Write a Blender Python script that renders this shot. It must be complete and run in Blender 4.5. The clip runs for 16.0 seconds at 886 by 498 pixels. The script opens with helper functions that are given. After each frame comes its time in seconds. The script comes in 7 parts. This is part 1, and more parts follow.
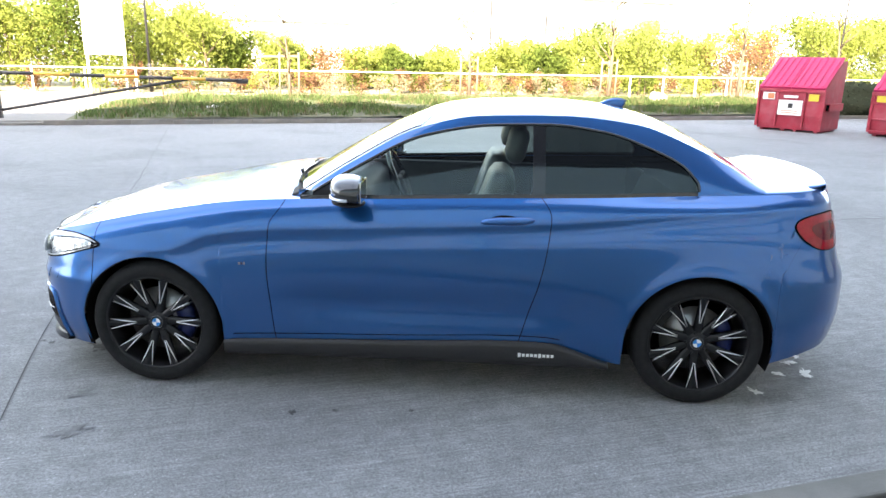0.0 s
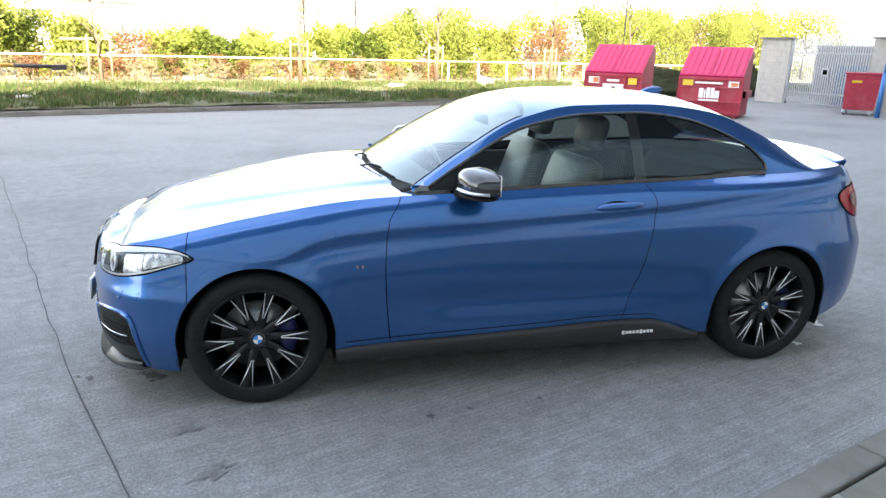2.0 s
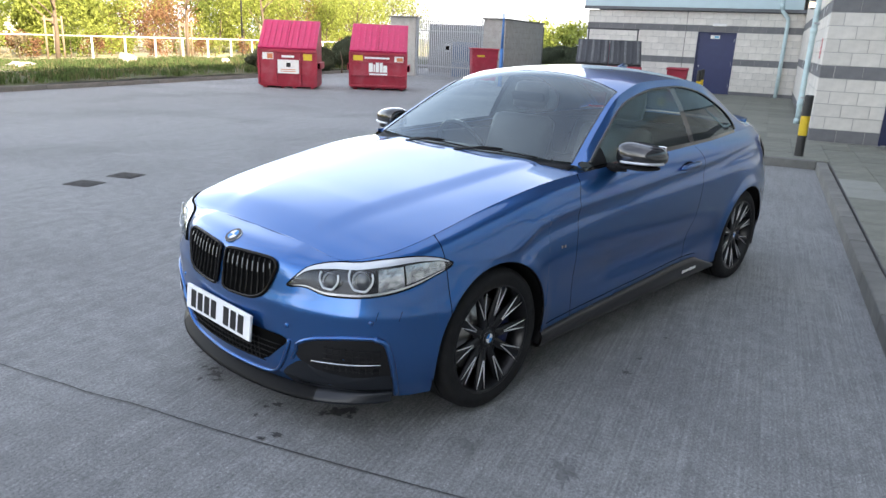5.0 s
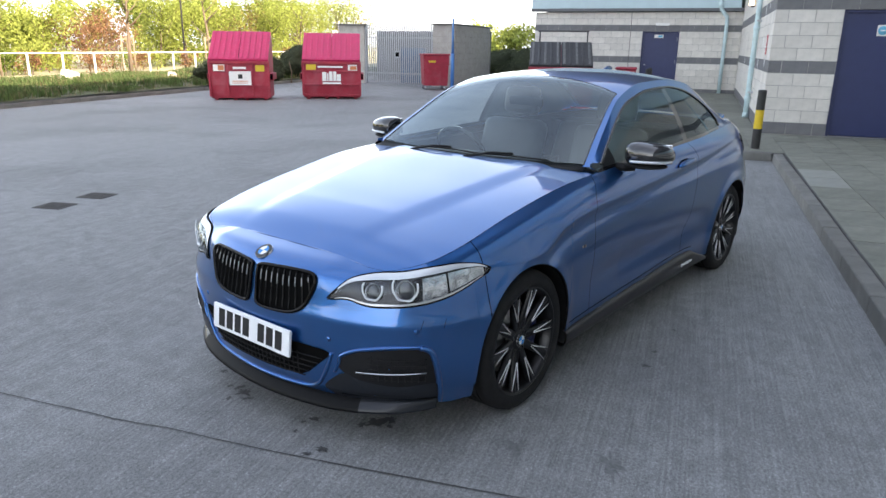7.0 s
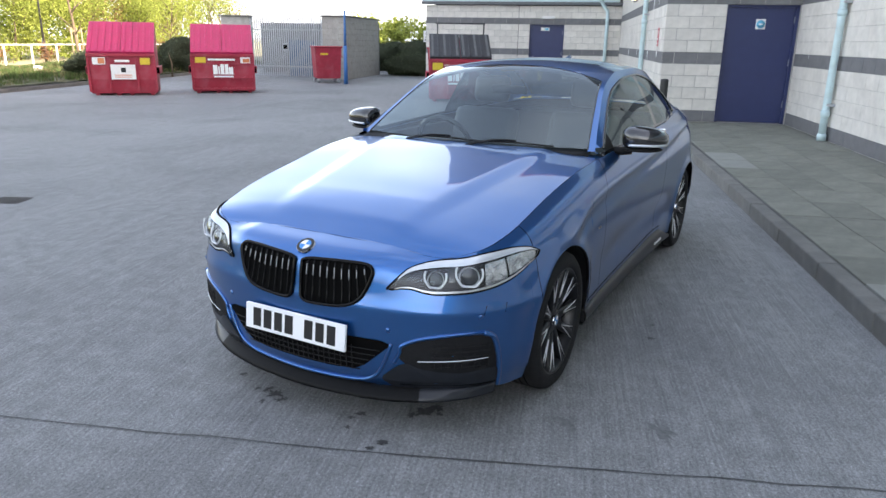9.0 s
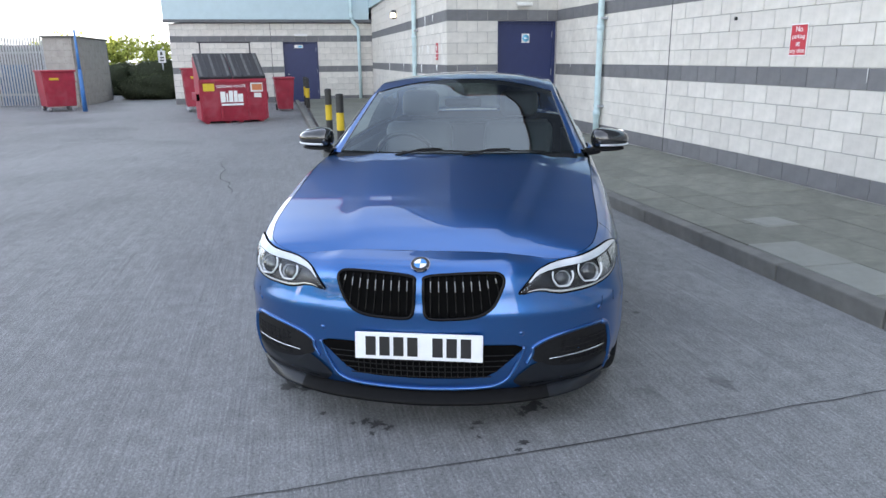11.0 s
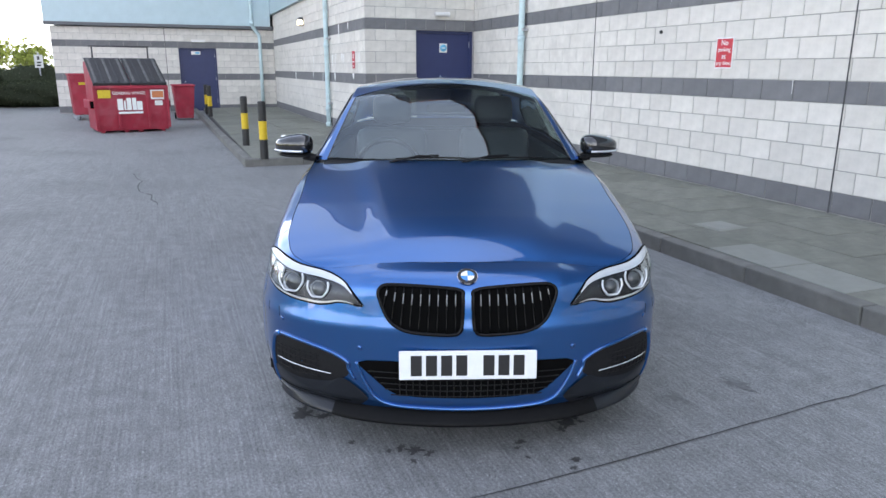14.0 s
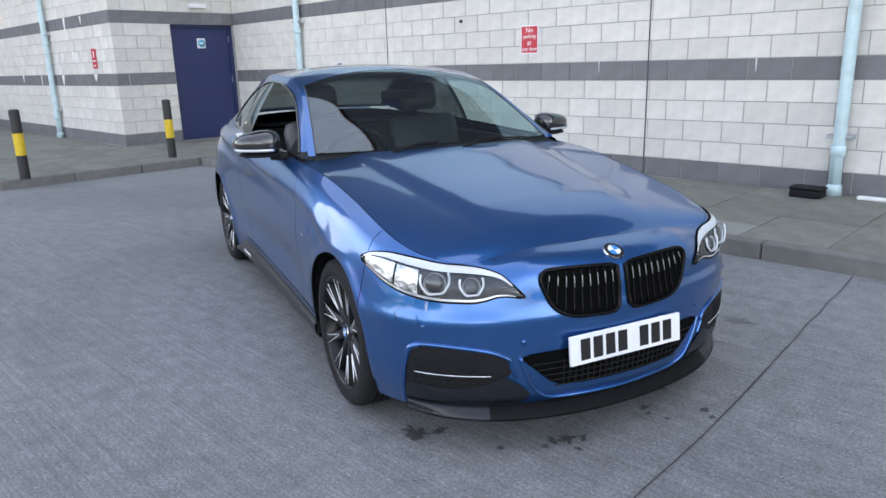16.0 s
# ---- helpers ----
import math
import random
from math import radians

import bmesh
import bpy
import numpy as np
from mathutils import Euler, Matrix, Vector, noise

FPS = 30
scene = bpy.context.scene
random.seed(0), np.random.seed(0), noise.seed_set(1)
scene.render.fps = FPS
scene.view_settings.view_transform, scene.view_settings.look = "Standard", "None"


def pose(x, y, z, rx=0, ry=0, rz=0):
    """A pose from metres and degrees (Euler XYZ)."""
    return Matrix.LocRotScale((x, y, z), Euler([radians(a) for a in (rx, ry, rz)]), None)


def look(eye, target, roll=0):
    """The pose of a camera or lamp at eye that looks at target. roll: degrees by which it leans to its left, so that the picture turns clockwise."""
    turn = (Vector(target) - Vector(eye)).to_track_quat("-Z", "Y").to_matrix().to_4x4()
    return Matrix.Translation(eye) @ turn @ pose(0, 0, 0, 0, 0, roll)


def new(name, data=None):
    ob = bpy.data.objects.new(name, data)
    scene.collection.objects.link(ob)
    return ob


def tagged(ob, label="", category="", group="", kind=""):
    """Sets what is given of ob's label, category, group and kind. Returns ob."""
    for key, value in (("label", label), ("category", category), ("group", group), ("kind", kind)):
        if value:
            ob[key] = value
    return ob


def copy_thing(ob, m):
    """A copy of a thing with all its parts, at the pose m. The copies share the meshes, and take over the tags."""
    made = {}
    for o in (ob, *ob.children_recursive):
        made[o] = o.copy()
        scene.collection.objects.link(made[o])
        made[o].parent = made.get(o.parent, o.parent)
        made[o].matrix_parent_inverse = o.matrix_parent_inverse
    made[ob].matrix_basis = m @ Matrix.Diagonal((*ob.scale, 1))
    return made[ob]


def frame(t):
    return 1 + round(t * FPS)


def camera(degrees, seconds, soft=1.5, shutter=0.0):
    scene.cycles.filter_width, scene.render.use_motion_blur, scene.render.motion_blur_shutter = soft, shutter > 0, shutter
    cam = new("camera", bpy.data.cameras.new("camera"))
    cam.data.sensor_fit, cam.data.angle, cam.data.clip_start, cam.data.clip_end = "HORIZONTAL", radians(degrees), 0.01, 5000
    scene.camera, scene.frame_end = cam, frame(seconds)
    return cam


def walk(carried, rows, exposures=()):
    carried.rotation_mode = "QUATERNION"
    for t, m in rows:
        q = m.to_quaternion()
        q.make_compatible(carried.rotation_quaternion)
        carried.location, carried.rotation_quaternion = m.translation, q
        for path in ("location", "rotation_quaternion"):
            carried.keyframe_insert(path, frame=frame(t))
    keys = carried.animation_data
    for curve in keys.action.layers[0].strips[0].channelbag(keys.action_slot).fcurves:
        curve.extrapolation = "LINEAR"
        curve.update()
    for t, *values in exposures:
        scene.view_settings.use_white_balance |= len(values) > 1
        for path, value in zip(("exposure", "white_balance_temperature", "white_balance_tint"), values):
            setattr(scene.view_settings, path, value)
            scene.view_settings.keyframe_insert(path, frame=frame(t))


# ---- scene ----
cam = camera(64.9, 16.0, 1.5)
PATH = [
    (0, (0.176, -4.345, 1.63), (0.723, -2.495, 1.104), 1.3),
    (0.5, (0.07, -4.314, 1.607), (0.656, -2.474, 1.087), 1.5),
    (1, (-0.294, -4.148, 1.619), (0.447, -2.373, 1.07), 0.8),
    (1.5, (-0.703, -3.99, 1.612), (0.188, -2.279, 1.083), 1.7),
    (2, (-1.184, -3.707, 1.622), (-0.131, -2.098, 1.069), 1.7),
    (2.5, (-1.509, -3.429, 1.638), (-0.323, -1.921, 1.073), 1.5),
    (3, (-1.937, -3.018, 1.626), (-0.546, -1.7, 1.055), 2.1),
    (3.5, (-2.178, -2.724, 1.63), (-0.679, -1.528, 1.06), 1.4),
    (4, (-2.47, -2.299, 1.512), (-0.833, -1.283, 0.977), 1.1),
    (4.2, (-2.585, -2.159, 1.526), (-0.919, -1.203, 0.969), 1.8),
    (6.3, (-3.076, -1.413, 1.565), (-1.26, -0.781, 1.011), 1.0),
    (6.5, (-3.076, -1.414, 1.565), (-1.263, -0.779, 1.01), 0.9),
    (7, (-3.069, -1.415, 1.562), (-1.261, -0.767, 1.002), 0.8),
    (7.5, (-3.063, -1.403, 1.564), (-1.258, -0.75, 1.001), 0.6),
    (8, (-3.055, -1.358, 1.553), (-1.246, -0.725, 0.983), 0.6),
    (8.5, (-3.15, -1.134, 1.529), (-1.305, -0.609, 0.962), 1.0),
    (9, (-3.268, -0.773, 1.531), (-1.38, -0.449, 0.958), 0.9),
    (9.5, (-3.298, -0.337, 1.52), (-1.385, -0.222, 0.95), 0.0),
    (10, (-3.347, 0.147, 1.505), (-1.423, 0.015, 0.973), -0.2),
    (10.2, (-3.348, 0.301, 1.516), (-1.433, 0.079, 0.982), 0.0),
    (12.3, (-3.188, 0.956, 1.531), (-1.325, 0.443, 1.017), 0.0),
    (12.5, (-3.136, 0.965, 1.51), (-1.276, 0.436, 0.998), 0.7),
    (13, (-3.144, 0.969, 1.516), (-1.287, 0.43, 1.006), 0.4),
    (13.5, (-3.1, 1.003, 1.505), (-1.245, 0.463, 0.987), 1.1),
    (14, (-3.005, 1.238, 1.485), (-1.2, 0.536, 0.985), 0.3),
    (14.5, (-2.831, 1.563, 1.47), (-1.106, 0.682, 0.973), 0.2),
    (15, (-2.59, 1.894, 1.458), (-0.95, 0.858, 0.97), -0.2),
    (15.5, (-2.319, 2.257, 1.445), (-0.825, 1.031, 0.933), -1.2),
    (16, (-2.006, 2.464, 1.417), (-0.642, 1.095, 0.903), -1.5),
]
EXPOSURES = [(0, 3.06, 7650, 13), (2, 2.84, 7750, 13), (4.2, 2.42, 7800, 15), (7, 2.18, 7650, 15), (9.8, 2.30, 7600, 15), (12.5, 2.40, 7550, 16), (16, 2.34, 7550, 17)]
walk(cam, [(t, look(eye, target, roll)) for t, eye, target, roll in PATH], EXPOSURES)

# ---- daylight: the sun stands behind the long building, so the yard lies in its shade ----
SUN_ELEVATION, SUN_AZIMUTH = 33.0, 205.0   # degrees; azimuth clockwise from +y
world = bpy.data.worlds.new("sky")
scene.world = world
world.use_nodes = True
wn = world.node_tree
wn.nodes.clear()
sky = wn.nodes.new("ShaderNodeTexSky")
sky.sky_type, sky.sun_disc = "NISHITA", False
sky.sun_elevation, sky.sun_rotation = radians(SUN_ELEVATION), radians(SUN_AZIMUTH)
sky.air_density, sky.dust_density, sky.ozone_density = 1.0, 2.5, 1.0
wbg = wn.nodes.new("ShaderNodeBackground")
wbg.inputs["Strength"].default_value = 0.12
wout = wn.nodes.new("ShaderNodeOutputWorld")
# thin bright cloud over the blue
geo, cl, rg, mx = (wn.nodes.new("ShaderNode" + k) for k in ("TexCoord", "TexNoise", "MapRange", "Mix"))
cl.inputs["Scale"].default_value, cl.inputs["Detail"].default_value, cl.inputs["Roughness"].default_value = 2.6, 7, 0.5
wn.links.new(geo.outputs["Generated"], cl.inputs["Vector"])
rg.inputs["From Min"].default_value, rg.inputs["From Max"].default_value = 0.40, 0.62
rg.inputs["To Min"].default_value, rg.inputs["To Max"].default_value = 0.34, 0.95
wn.links.new(cl.outputs["Fac"], rg.inputs["Value"])
mx.data_type = "RGBA"
mx.inputs["B"].default_value = (6.7, 8.0, 9.6, 1)
# cloud and haze thin out towards the zenith
sep, thin, mul = wn.nodes.new("ShaderNodeSeparateXYZ"), wn.nodes.new("ShaderNodeMapRange"), wn.nodes.new("ShaderNodeMath")
wn.links.new(geo.outputs["Generated"], sep.inputs[0])
wn.links.new(sep.outputs["Z"], thin.inputs["Value"])
thin.inputs["From Min"].default_value, thin.inputs["From Max"].default_value = 0.20, 0.52
thin.inputs["To Min"].default_value, thin.inputs["To Max"].default_value = 1.0, 0.26
mul.operation = "MULTIPLY"
wn.links.new(rg.outputs[0], mul.inputs[0])
wn.links.new(thin.outputs[0], mul.inputs[1])
wn.links.new(mul.outputs[0], mx.inputs["Factor"])
wn.links.new(sky.outputs[0], mx.inputs["A"])
wn.links.new(mx.outputs["Result"], wbg.inputs[0])
wn.links.new(wbg.outputs[0], wout.inputs[0])
sun = new("sun", bpy.data.lights.new("sun", "SUN"))
sun.data.energy, sun.data.angle, sun.data.color = 5.0, radians(0.53), (1.0, 0.93, 0.82)
sa, se = radians(SUN_AZIMUTH), radians(SUN_ELEVATION)
sun_at = Vector((math.sin(sa) * math.cos(se), math.cos(sa) * math.cos(se), math.sin(se)))
sun.matrix_world = look(sun_at * 50, (0, 0, 0))

# ---- materials ----
def material(name, color, rough=0.6, metal=0.0, spread=0.12, scale=8.0, bump=0.0, bump_scale=60.0, coat=0.0, stain=None, stain_scale=0.7, stain_amount=0.5, per_piece=0.0, spec=0.5):
    """A surface with variation at two scales, optional stains, bump and a per-piece tone."""
    m = bpy.data.materials.new(name)
    m.use_nodes = True
    nt = m.node_tree
    N, K = nt.nodes, nt.links
    bsdf = N["Principled BSDF"]
    co = N.new("ShaderNodeTexCoord")
    n1 = N.new("ShaderNodeTexNoise")
    n1.inputs["Scale"].default_value, n1.inputs["Detail"].default_value, n1.inputs["Roughness"].default_value = scale, 8, 0.65
    K.new(co.outputs["Object"], n1.inputs["Vector"])
    ramp = N.new("ShaderNodeMapRange")
    ramp.inputs["From Min"].default_value, ramp.inputs["From Max"].default_value = 0.3, 0.7
    ramp.inputs["To Min"].default_value, ramp.inputs["To Max"].default_value = 1 - spread, 1 + spread
    K.new(n1.outputs["Fac"], ramp.inputs["Value"])
    last = ramp.outputs[0]
    if per_piece:
        info = N.new("ShaderNodeObjectInfo")
        r2 = N.new("ShaderNodeMapRange")
        r2.inputs["To Min"].default_value, r2.inputs["To Max"].default_value = 1 - per_piece, 1 + per_piece
        K.new(info.outputs["Random"], r2.inputs["Value"])
        mul = N.new("ShaderNodeMath")
        mul.operation = "MULTIPLY"
        K.new(last, mul.inputs[0])
        K.new(r2.outputs[0], mul.inputs[1])
        last = mul.outputs[0]
    tone = N.new("ShaderNodeVectorMath")
    tone.operation = "SCALE"
    tone.inputs[0].default_value = color
    K.new(last, tone.inputs["Scale"])
    out = tone.outputs[0]
    if stain:
        n2 = N.new("ShaderNodeTexNoise")
        n2.inputs["Scale"].default_value, n2.inputs["Detail"].default_value, n2.inputs["Distortion"].default_value = stain_scale, 6, 0.4
        K.new(co.outputs["Object"], n2.inputs["Vector"])
        r3 = N.new("ShaderNodeMapRange")
        r3.inputs["From Min"].default_value, r3.inputs["From Max"].default_value = 0.48, 0.72
        r3.inputs["To Max"].default_value = stain_amount
        K.new(n2.outputs["Fac"], r3.inputs["Value"])
        mix = N.new("ShaderNodeMix")
        mix.data_type = "RGBA"
        K.new(r3.outputs[0], mix.inputs["Factor"])
        K.new(out, mix.inputs["A"])
        mix.inputs["B"].default_value = (*stain, 1)
        out = mix.outputs["Result"]
    K.new(out, bsdf.inputs["Base Color"])
    bsdf.inputs["Roughness"].default_value, bsdf.inputs["Metallic"].default_value = rough, metal
    bsdf.inputs["Specular IOR Level"].default_value = spec
    bsdf.inputs["Coat Weight"].default_value = coat
    bsdf.inputs["Coat Roughness"].default_value = 0.03
    if bump:
        n3 = N.new("ShaderNodeTexNoise")
        n3.inputs["Scale"].default_value, n3.inputs["Detail"].default_value = bump_scale, 6
        K.new(co.outputs["Object"], n3.inputs["Vector"])
        b = N.new("ShaderNodeBump")
        b.inputs["Strength"].default_value, b.inputs["Distance"].default_value = bump, 0.01
        K.new(n3.outputs["Fac"], b.inputs["Height"])
        K.new(b.outputs[0], bsdf.inputs["Normal"])
    return m


def glass(name, tint, gloss=0.02, ior=1.5):
    """Tinted thin pane: see-through, with real mirror gloss that grows at grazing angles."""
    m = bpy.data.materials.new(name)
    m.use_nodes = True
    nt = m.node_tree
    nt.nodes.clear()
    out, mix = nt.nodes.new("ShaderNodeOutputMaterial"), nt.nodes.new("ShaderNodeMixShader")
    tr, gl, fr = nt.nodes.new("ShaderNodeBsdfTransparent"), nt.nodes.new("ShaderNodeBsdfGlossy"), nt.nodes.new("ShaderNodeLayerWeight")
    tr.inputs[0].default_value = (*tint, 1)
    gl.inputs["Roughness"].default_value = gloss
    gl.inputs["Color"].default_value = (0.86, 0.96, 1, 1)
    # mirror share: its value face on, rising to one at grazing angles, the same from both sides
    base = ((ior - 1) / (ior + 1)) ** 2
    fr.inputs["Blend"].default_value = 0.5
    pw, mr = nt.nodes.new("ShaderNodeMath"), nt.nodes.new("ShaderNodeMapRange")
    pw.operation = "POWER"
    pw.inputs[1].default_value = 5
    mr.inputs["To Min"].default_value, mr.inputs["To Max"].default_value = base, 1.0
    nt.links.new(fr.outputs["Facing"], pw.inputs[0])
    nt.links.new(pw.outputs[0], mr.inputs["Value"])
    nt.links.new(mr.outputs[0], mix.inputs[0])
    nt.links.new(tr.outputs[0], mix.inputs[1])
    nt.links.new(gl.outputs[0], mix.inputs[2])
    nt.links.new(mix.outputs[0], out.inputs[0])
    return m


M = {}
M["paint"] = material("blue_metallic_paint", (0.007, 0.109, 0.338), 0.30, 0.86, 0.05, 900, coat=1.0)
M["paint"].node_tree.nodes["Principled BSDF"].inputs["Coat IOR"].default_value = 1.6
M["black_gloss"] = material("gloss_black_trim", (0.006, 0.006, 0.007), 0.12, 0, 0.1, 30, coat=0.6)
M["black_kidney"] = material("black_grille_gloss", (0.003, 0.003, 0.0035), 0.25, 0, 0.1, 30, coat=0.05, spec=0.12)
M["black_matt"] = material("matt_black_plastic", (0.012, 0.012, 0.013), 0.6, 0, 0.2, 40, 0.1, 300, spec=0.15)
M["carbon"] = material("dark_carbon_trim", (0.022, 0.021, 0.022), 0.40, 0, 0.4, 220, coat=0.2, spec=0.3)
M["mirror_cap"] = material("glossy_carbon_cap", (0.018, 0.019, 0.021), 0.15, 0.2, 0.3, 160, coat=1.0)
M["slate"] = material("dark_slate_gloss", (0.008, 0.010, 0.014), 0.38, 0, 0.15, 40, coat=0.25, spec=0.3)
# near-black for seals, and for deep shade put into openings, gaps and grooves
M["void"] = material("shade_and_seal_black", (0.003, 0.003, 0.003), 0.9, 0, 0.1, 20, spec=0.05)
M["tyre"] = material("tyre_rubber", (0.014, 0.014, 0.0145), 0.75, 0, 0.25, 30, 0.2, 200, spec=0.2)
M["rim_black"] = material("gloss_black_alloy", (0.006, 0.006, 0.007), 0.3, 0.0, 0.1, 30, coat=0.1, spec=0.3)
M["machined"] = material("machined_aluminium", (0.85, 0.85, 0.86), 0.35, 0.6, 0.08, 90)
M["disc"] = material("brake_disc_steel", (0.33, 0.32, 0.31), 0.35, 0.9, 0.15, 60)
M["caliper"] = material("dark_blue_caliper", (0.007, 0.015, 0.075), 0.35, 0, 0.1, 30)
M["chrome"] = material("satin_chrome", (0.75, 0.76, 0.78), 0.12, 1.0, 0.05, 30)
M["silver"] = material("silver_plastic", (0.62, 0.64, 0.66), 0.25, 0.6, 0.05, 30)
M["lamp_inner"] = material("smoked_lamp_housing", (0.035, 0.035, 0.038), 0.25, 0.7, 0.5, 40)
M["lamp_lens"] = material("dark_projector_lens", (0.03, 0.032, 0.036), 0.08, 0, 0.2, 30, coat=0.5)
M["facet"] = material("faceted_chrome", (0.52, 0.53, 0.54), 0.18, 0.9, 0.55, 26, 0.5, 40)
# grey for the painted glints on the grille slats and for the wing badge bars
M["glint_and_badge"] = material("dull_grey_glint_and_badge", (0.30, 0.30, 0.30), 0.4, 0.3, 0.1, 20)
M["splitter"] = material("satin_black_splitter", (0.005, 0.005, 0.0055), 0.5, 0, 0.2, 40, spec=0.12)
M["lamp_cover"] = glass("clear_lamp_cover", (0.96, 0.97, 0.98), 0.01, 1.45)
M["ring_white"] = material("white_light_ring", (0.62, 0.64, 0.66), 0.25, 0.3, 0.05, 30)
M["tail_red"] = material("red_tail_lens", (0.36, 0.004, 0.012), 0.15, 0, 0.25, 25, coat=0.25, spec=0.3)
M["tail_dark"] = material("dark_red_tail_lens", (0.16, 0.002, 0.006), 0.15, 0, 0.25, 25, coat=0.25, spec=0.3)
M["plate"] = material("white_number_plate", (0.80, 0.81, 0.82), 0.3, 0, 0.03, 20)
M["ink"] = material("black_lettering", (0.008, 0.008, 0.009), 0.4, 0, 0.05, 20)
M["white_ink"] = material("white_lettering", (0.78, 0.78, 0.76), 0.5, 0, 0.08, 20)
M["badge_blue"] = material("light_blue_enamel", (0.04, 0.25, 0.62), 0.15, 0, 0.05, 20)
M["badge_white"] = material("white_enamel", (0.8, 0.8, 0.8), 0.15, 0, 0.05, 20)
M["red_plastic"] = material("red_enamel", (0.5, 0.02, 0.02), 0.3, 0, 0.05, 20)
M["glass"] = glass("tinted_car_glass", (0.48, 0.58, 0.58), 0.01, 2.0)
M["side_glass"] = glass("tinted_side_glass", (0.72, 0.83, 0.79), 0.01, 1.6)
M["glass_dark"] = glass("privacy_glass", (0.15, 0.18, 0.175), 0.01, 1.6)
M["leather"] = material("dark_leather", (0.045, 0.045, 0.046), 0.45, 0, 0.2, 50, 0.15, 350)
M["dash"] = material("dark_dashboard", (0.017, 0.017, 0.018), 0.55, 0, 0.15, 60, 0.1, 500)
M["pale_lining"] = material("grey_headlining", (0.13, 0.13, 0.128), 0.9, 0, 0.06, 60)
M["mirror"] = material("mirror_glass", (0.9, 0.9, 0.9), 0.01, 1.0, 0.0, 10)

M["block"] = material("pale_concrete_block", (0.60, 0.572, 0.525), 0.9, 0, 0.10, 6, 0.5, 90, stain=(0.38, 0.36, 0.33), stain_scale=2.2, stain_amount=0.35, per_piece=0.07)
M["block_grey"] = material("dark_grey_block", (0.155, 0.155, 0.16), 0.9, 0, 0.12, 6, 0.5, 90, per_piece=0.08)
M["block_dark"] = material("grey_enclosure_block", (0.36, 0.345, 0.32), 0.92, 0, 0.15, 5, 0.5, 80, per_piece=0.08)
M["mortar"] = material("mortar", (0.34, 0.33, 0.31), 0.95, 0, 0.12, 20, 0.4, 150)
M["mortar_dark"] = material("dark_mortar", (0.16, 0.16, 0.155), 0.95, 0, 0.1, 20, 0.4, 150)
M["lime"] = material("white_lime_streak", (0.70, 0.70, 0.68), 0.9, 0, 0.2, 40)
M["clad"] = material("pale_blue_cladding", (0.40, 0.52, 0.56), 0.45, 0.1, 0.05, 3, 0, 30)
M["clad_upper"] = material("dark_slate_cladding", (0.035, 0.038, 0.048), 0.5, 0.1, 0.08, 3)
M["coping"] = material("red_brown_coping", (0.16, 0.045, 0.035), 0.5, 0.1, 0.1, 6)
M["clad_dark"] = material("dark_grey_flashing", (0.10, 0.105, 0.115), 0.5, 0.2, 0.1, 10)
M["pipe"] = material("pale_blue_painted_pipe", (0.46, 0.60, 0.62), 0.4, 0, 0.07, 12, stain=(0.30, 0.33, 0.33), stain_scale=5, stain_amount=0.4)
M["door_blue"] = material("navy_painted_steel", (0.016, 0.026, 0.092), 0.45, 0, 0.08, 5, 0.05, 60)
M["bollard_black"] = material("black_bollard_paint", (0.02, 0.02, 0.02), 0.5, 0, 0.2, 12, 0.1, 60)
M["bollard_yellow"] = material("yellow_bollard_paint", (0.62, 0.42, 0.02), 0.5, 0, 0.12, 12, 0.1, 60)
M["bin_red"] = material("faded_red_steel", (0.33, 0.018, 0.040), 0.55, 0.0, 0.18, 4, 0.1, 40, stain=(0.36, 0.09, 0.11), stain_scale=3, stain_amount=0.5)
M["bin_lid_red"] = material("pinkish_red_plastic_lid", (0.50, 0.02, 0.10), 0.4, 0, 0.1, 6)
M["bin_lid_black"] = material("black_plastic_lid", (0.03, 0.03, 0.032), 0.45, 0, 0.3, 10)
M["bin_lid_pale"] = material("pale_scuffed_rib", (0.11, 0.11, 0.11), 0.6, 0, 0.4, 14)
M["sticker_yellow"] = material("yellow_sticker", (0.62, 0.44, 0.03), 0.5, 0, 0.1, 20)
M["sticker_white"] = material("white_sticker", (0.72, 0.71, 0.69), 0.5, 0, 0.08, 20)
M["sticker_orange"] = material("orange_sticker", (0.6, 0.2, 0.08), 0.5, 0, 0.1, 20)
M["sign_red"] = material("red_sign", (0.50, 0.012, 0.03), 0.4, 0, 0.05, 10)
M["sign_blue"] = material("light_blue_sign", (0.10, 0.42, 0.60), 0.4, 0, 0.05, 10)
M["blue_post"] = material("blue_painted_post", (0.03, 0.16, 0.42), 0.4, 0, 0.12, 10)
M["stored"] = material("dull_blue_steel", (0.02, 0.09, 0.20), 0.5, 0, 0.4, 4)
M["galv"] = material("galvanised_steel", (0.40, 0.42, 0.44), 0.5, 0.6, 0.15, 12)
M["white_rail"] = material("white_painted_rail", (0.75, 0.74, 0.70), 0.6, 0, 0.1, 8)
M["bark"] = material("brown_bark", (0.13, 0.095, 0.065), 0.9, 0, 0.3, 14, 0.4, 50)
M["stake"] = material("weathered_timber_stake", (0.20, 0.15, 0.10), 0.9, 0, 0.25, 14, 0.3, 50)
M["pole_dark"] = material("dark_steel_pole", (0.05, 0.05, 0.055), 0.5, 0.4, 0.15, 10)
M["amber"] = material("amber_band", (0.65, 0.36, 0.06), 0.5, 0, 0.1, 12)
M["paper"] = material("white_litter_paper", (0.72, 0.72, 0.70), 0.8, 0, 0.1, 20)
M["rubble"] = material("pale_rubble", (0.45, 0.43, 0.40), 0.9, 0, 0.2, 10, 0.3, 40)
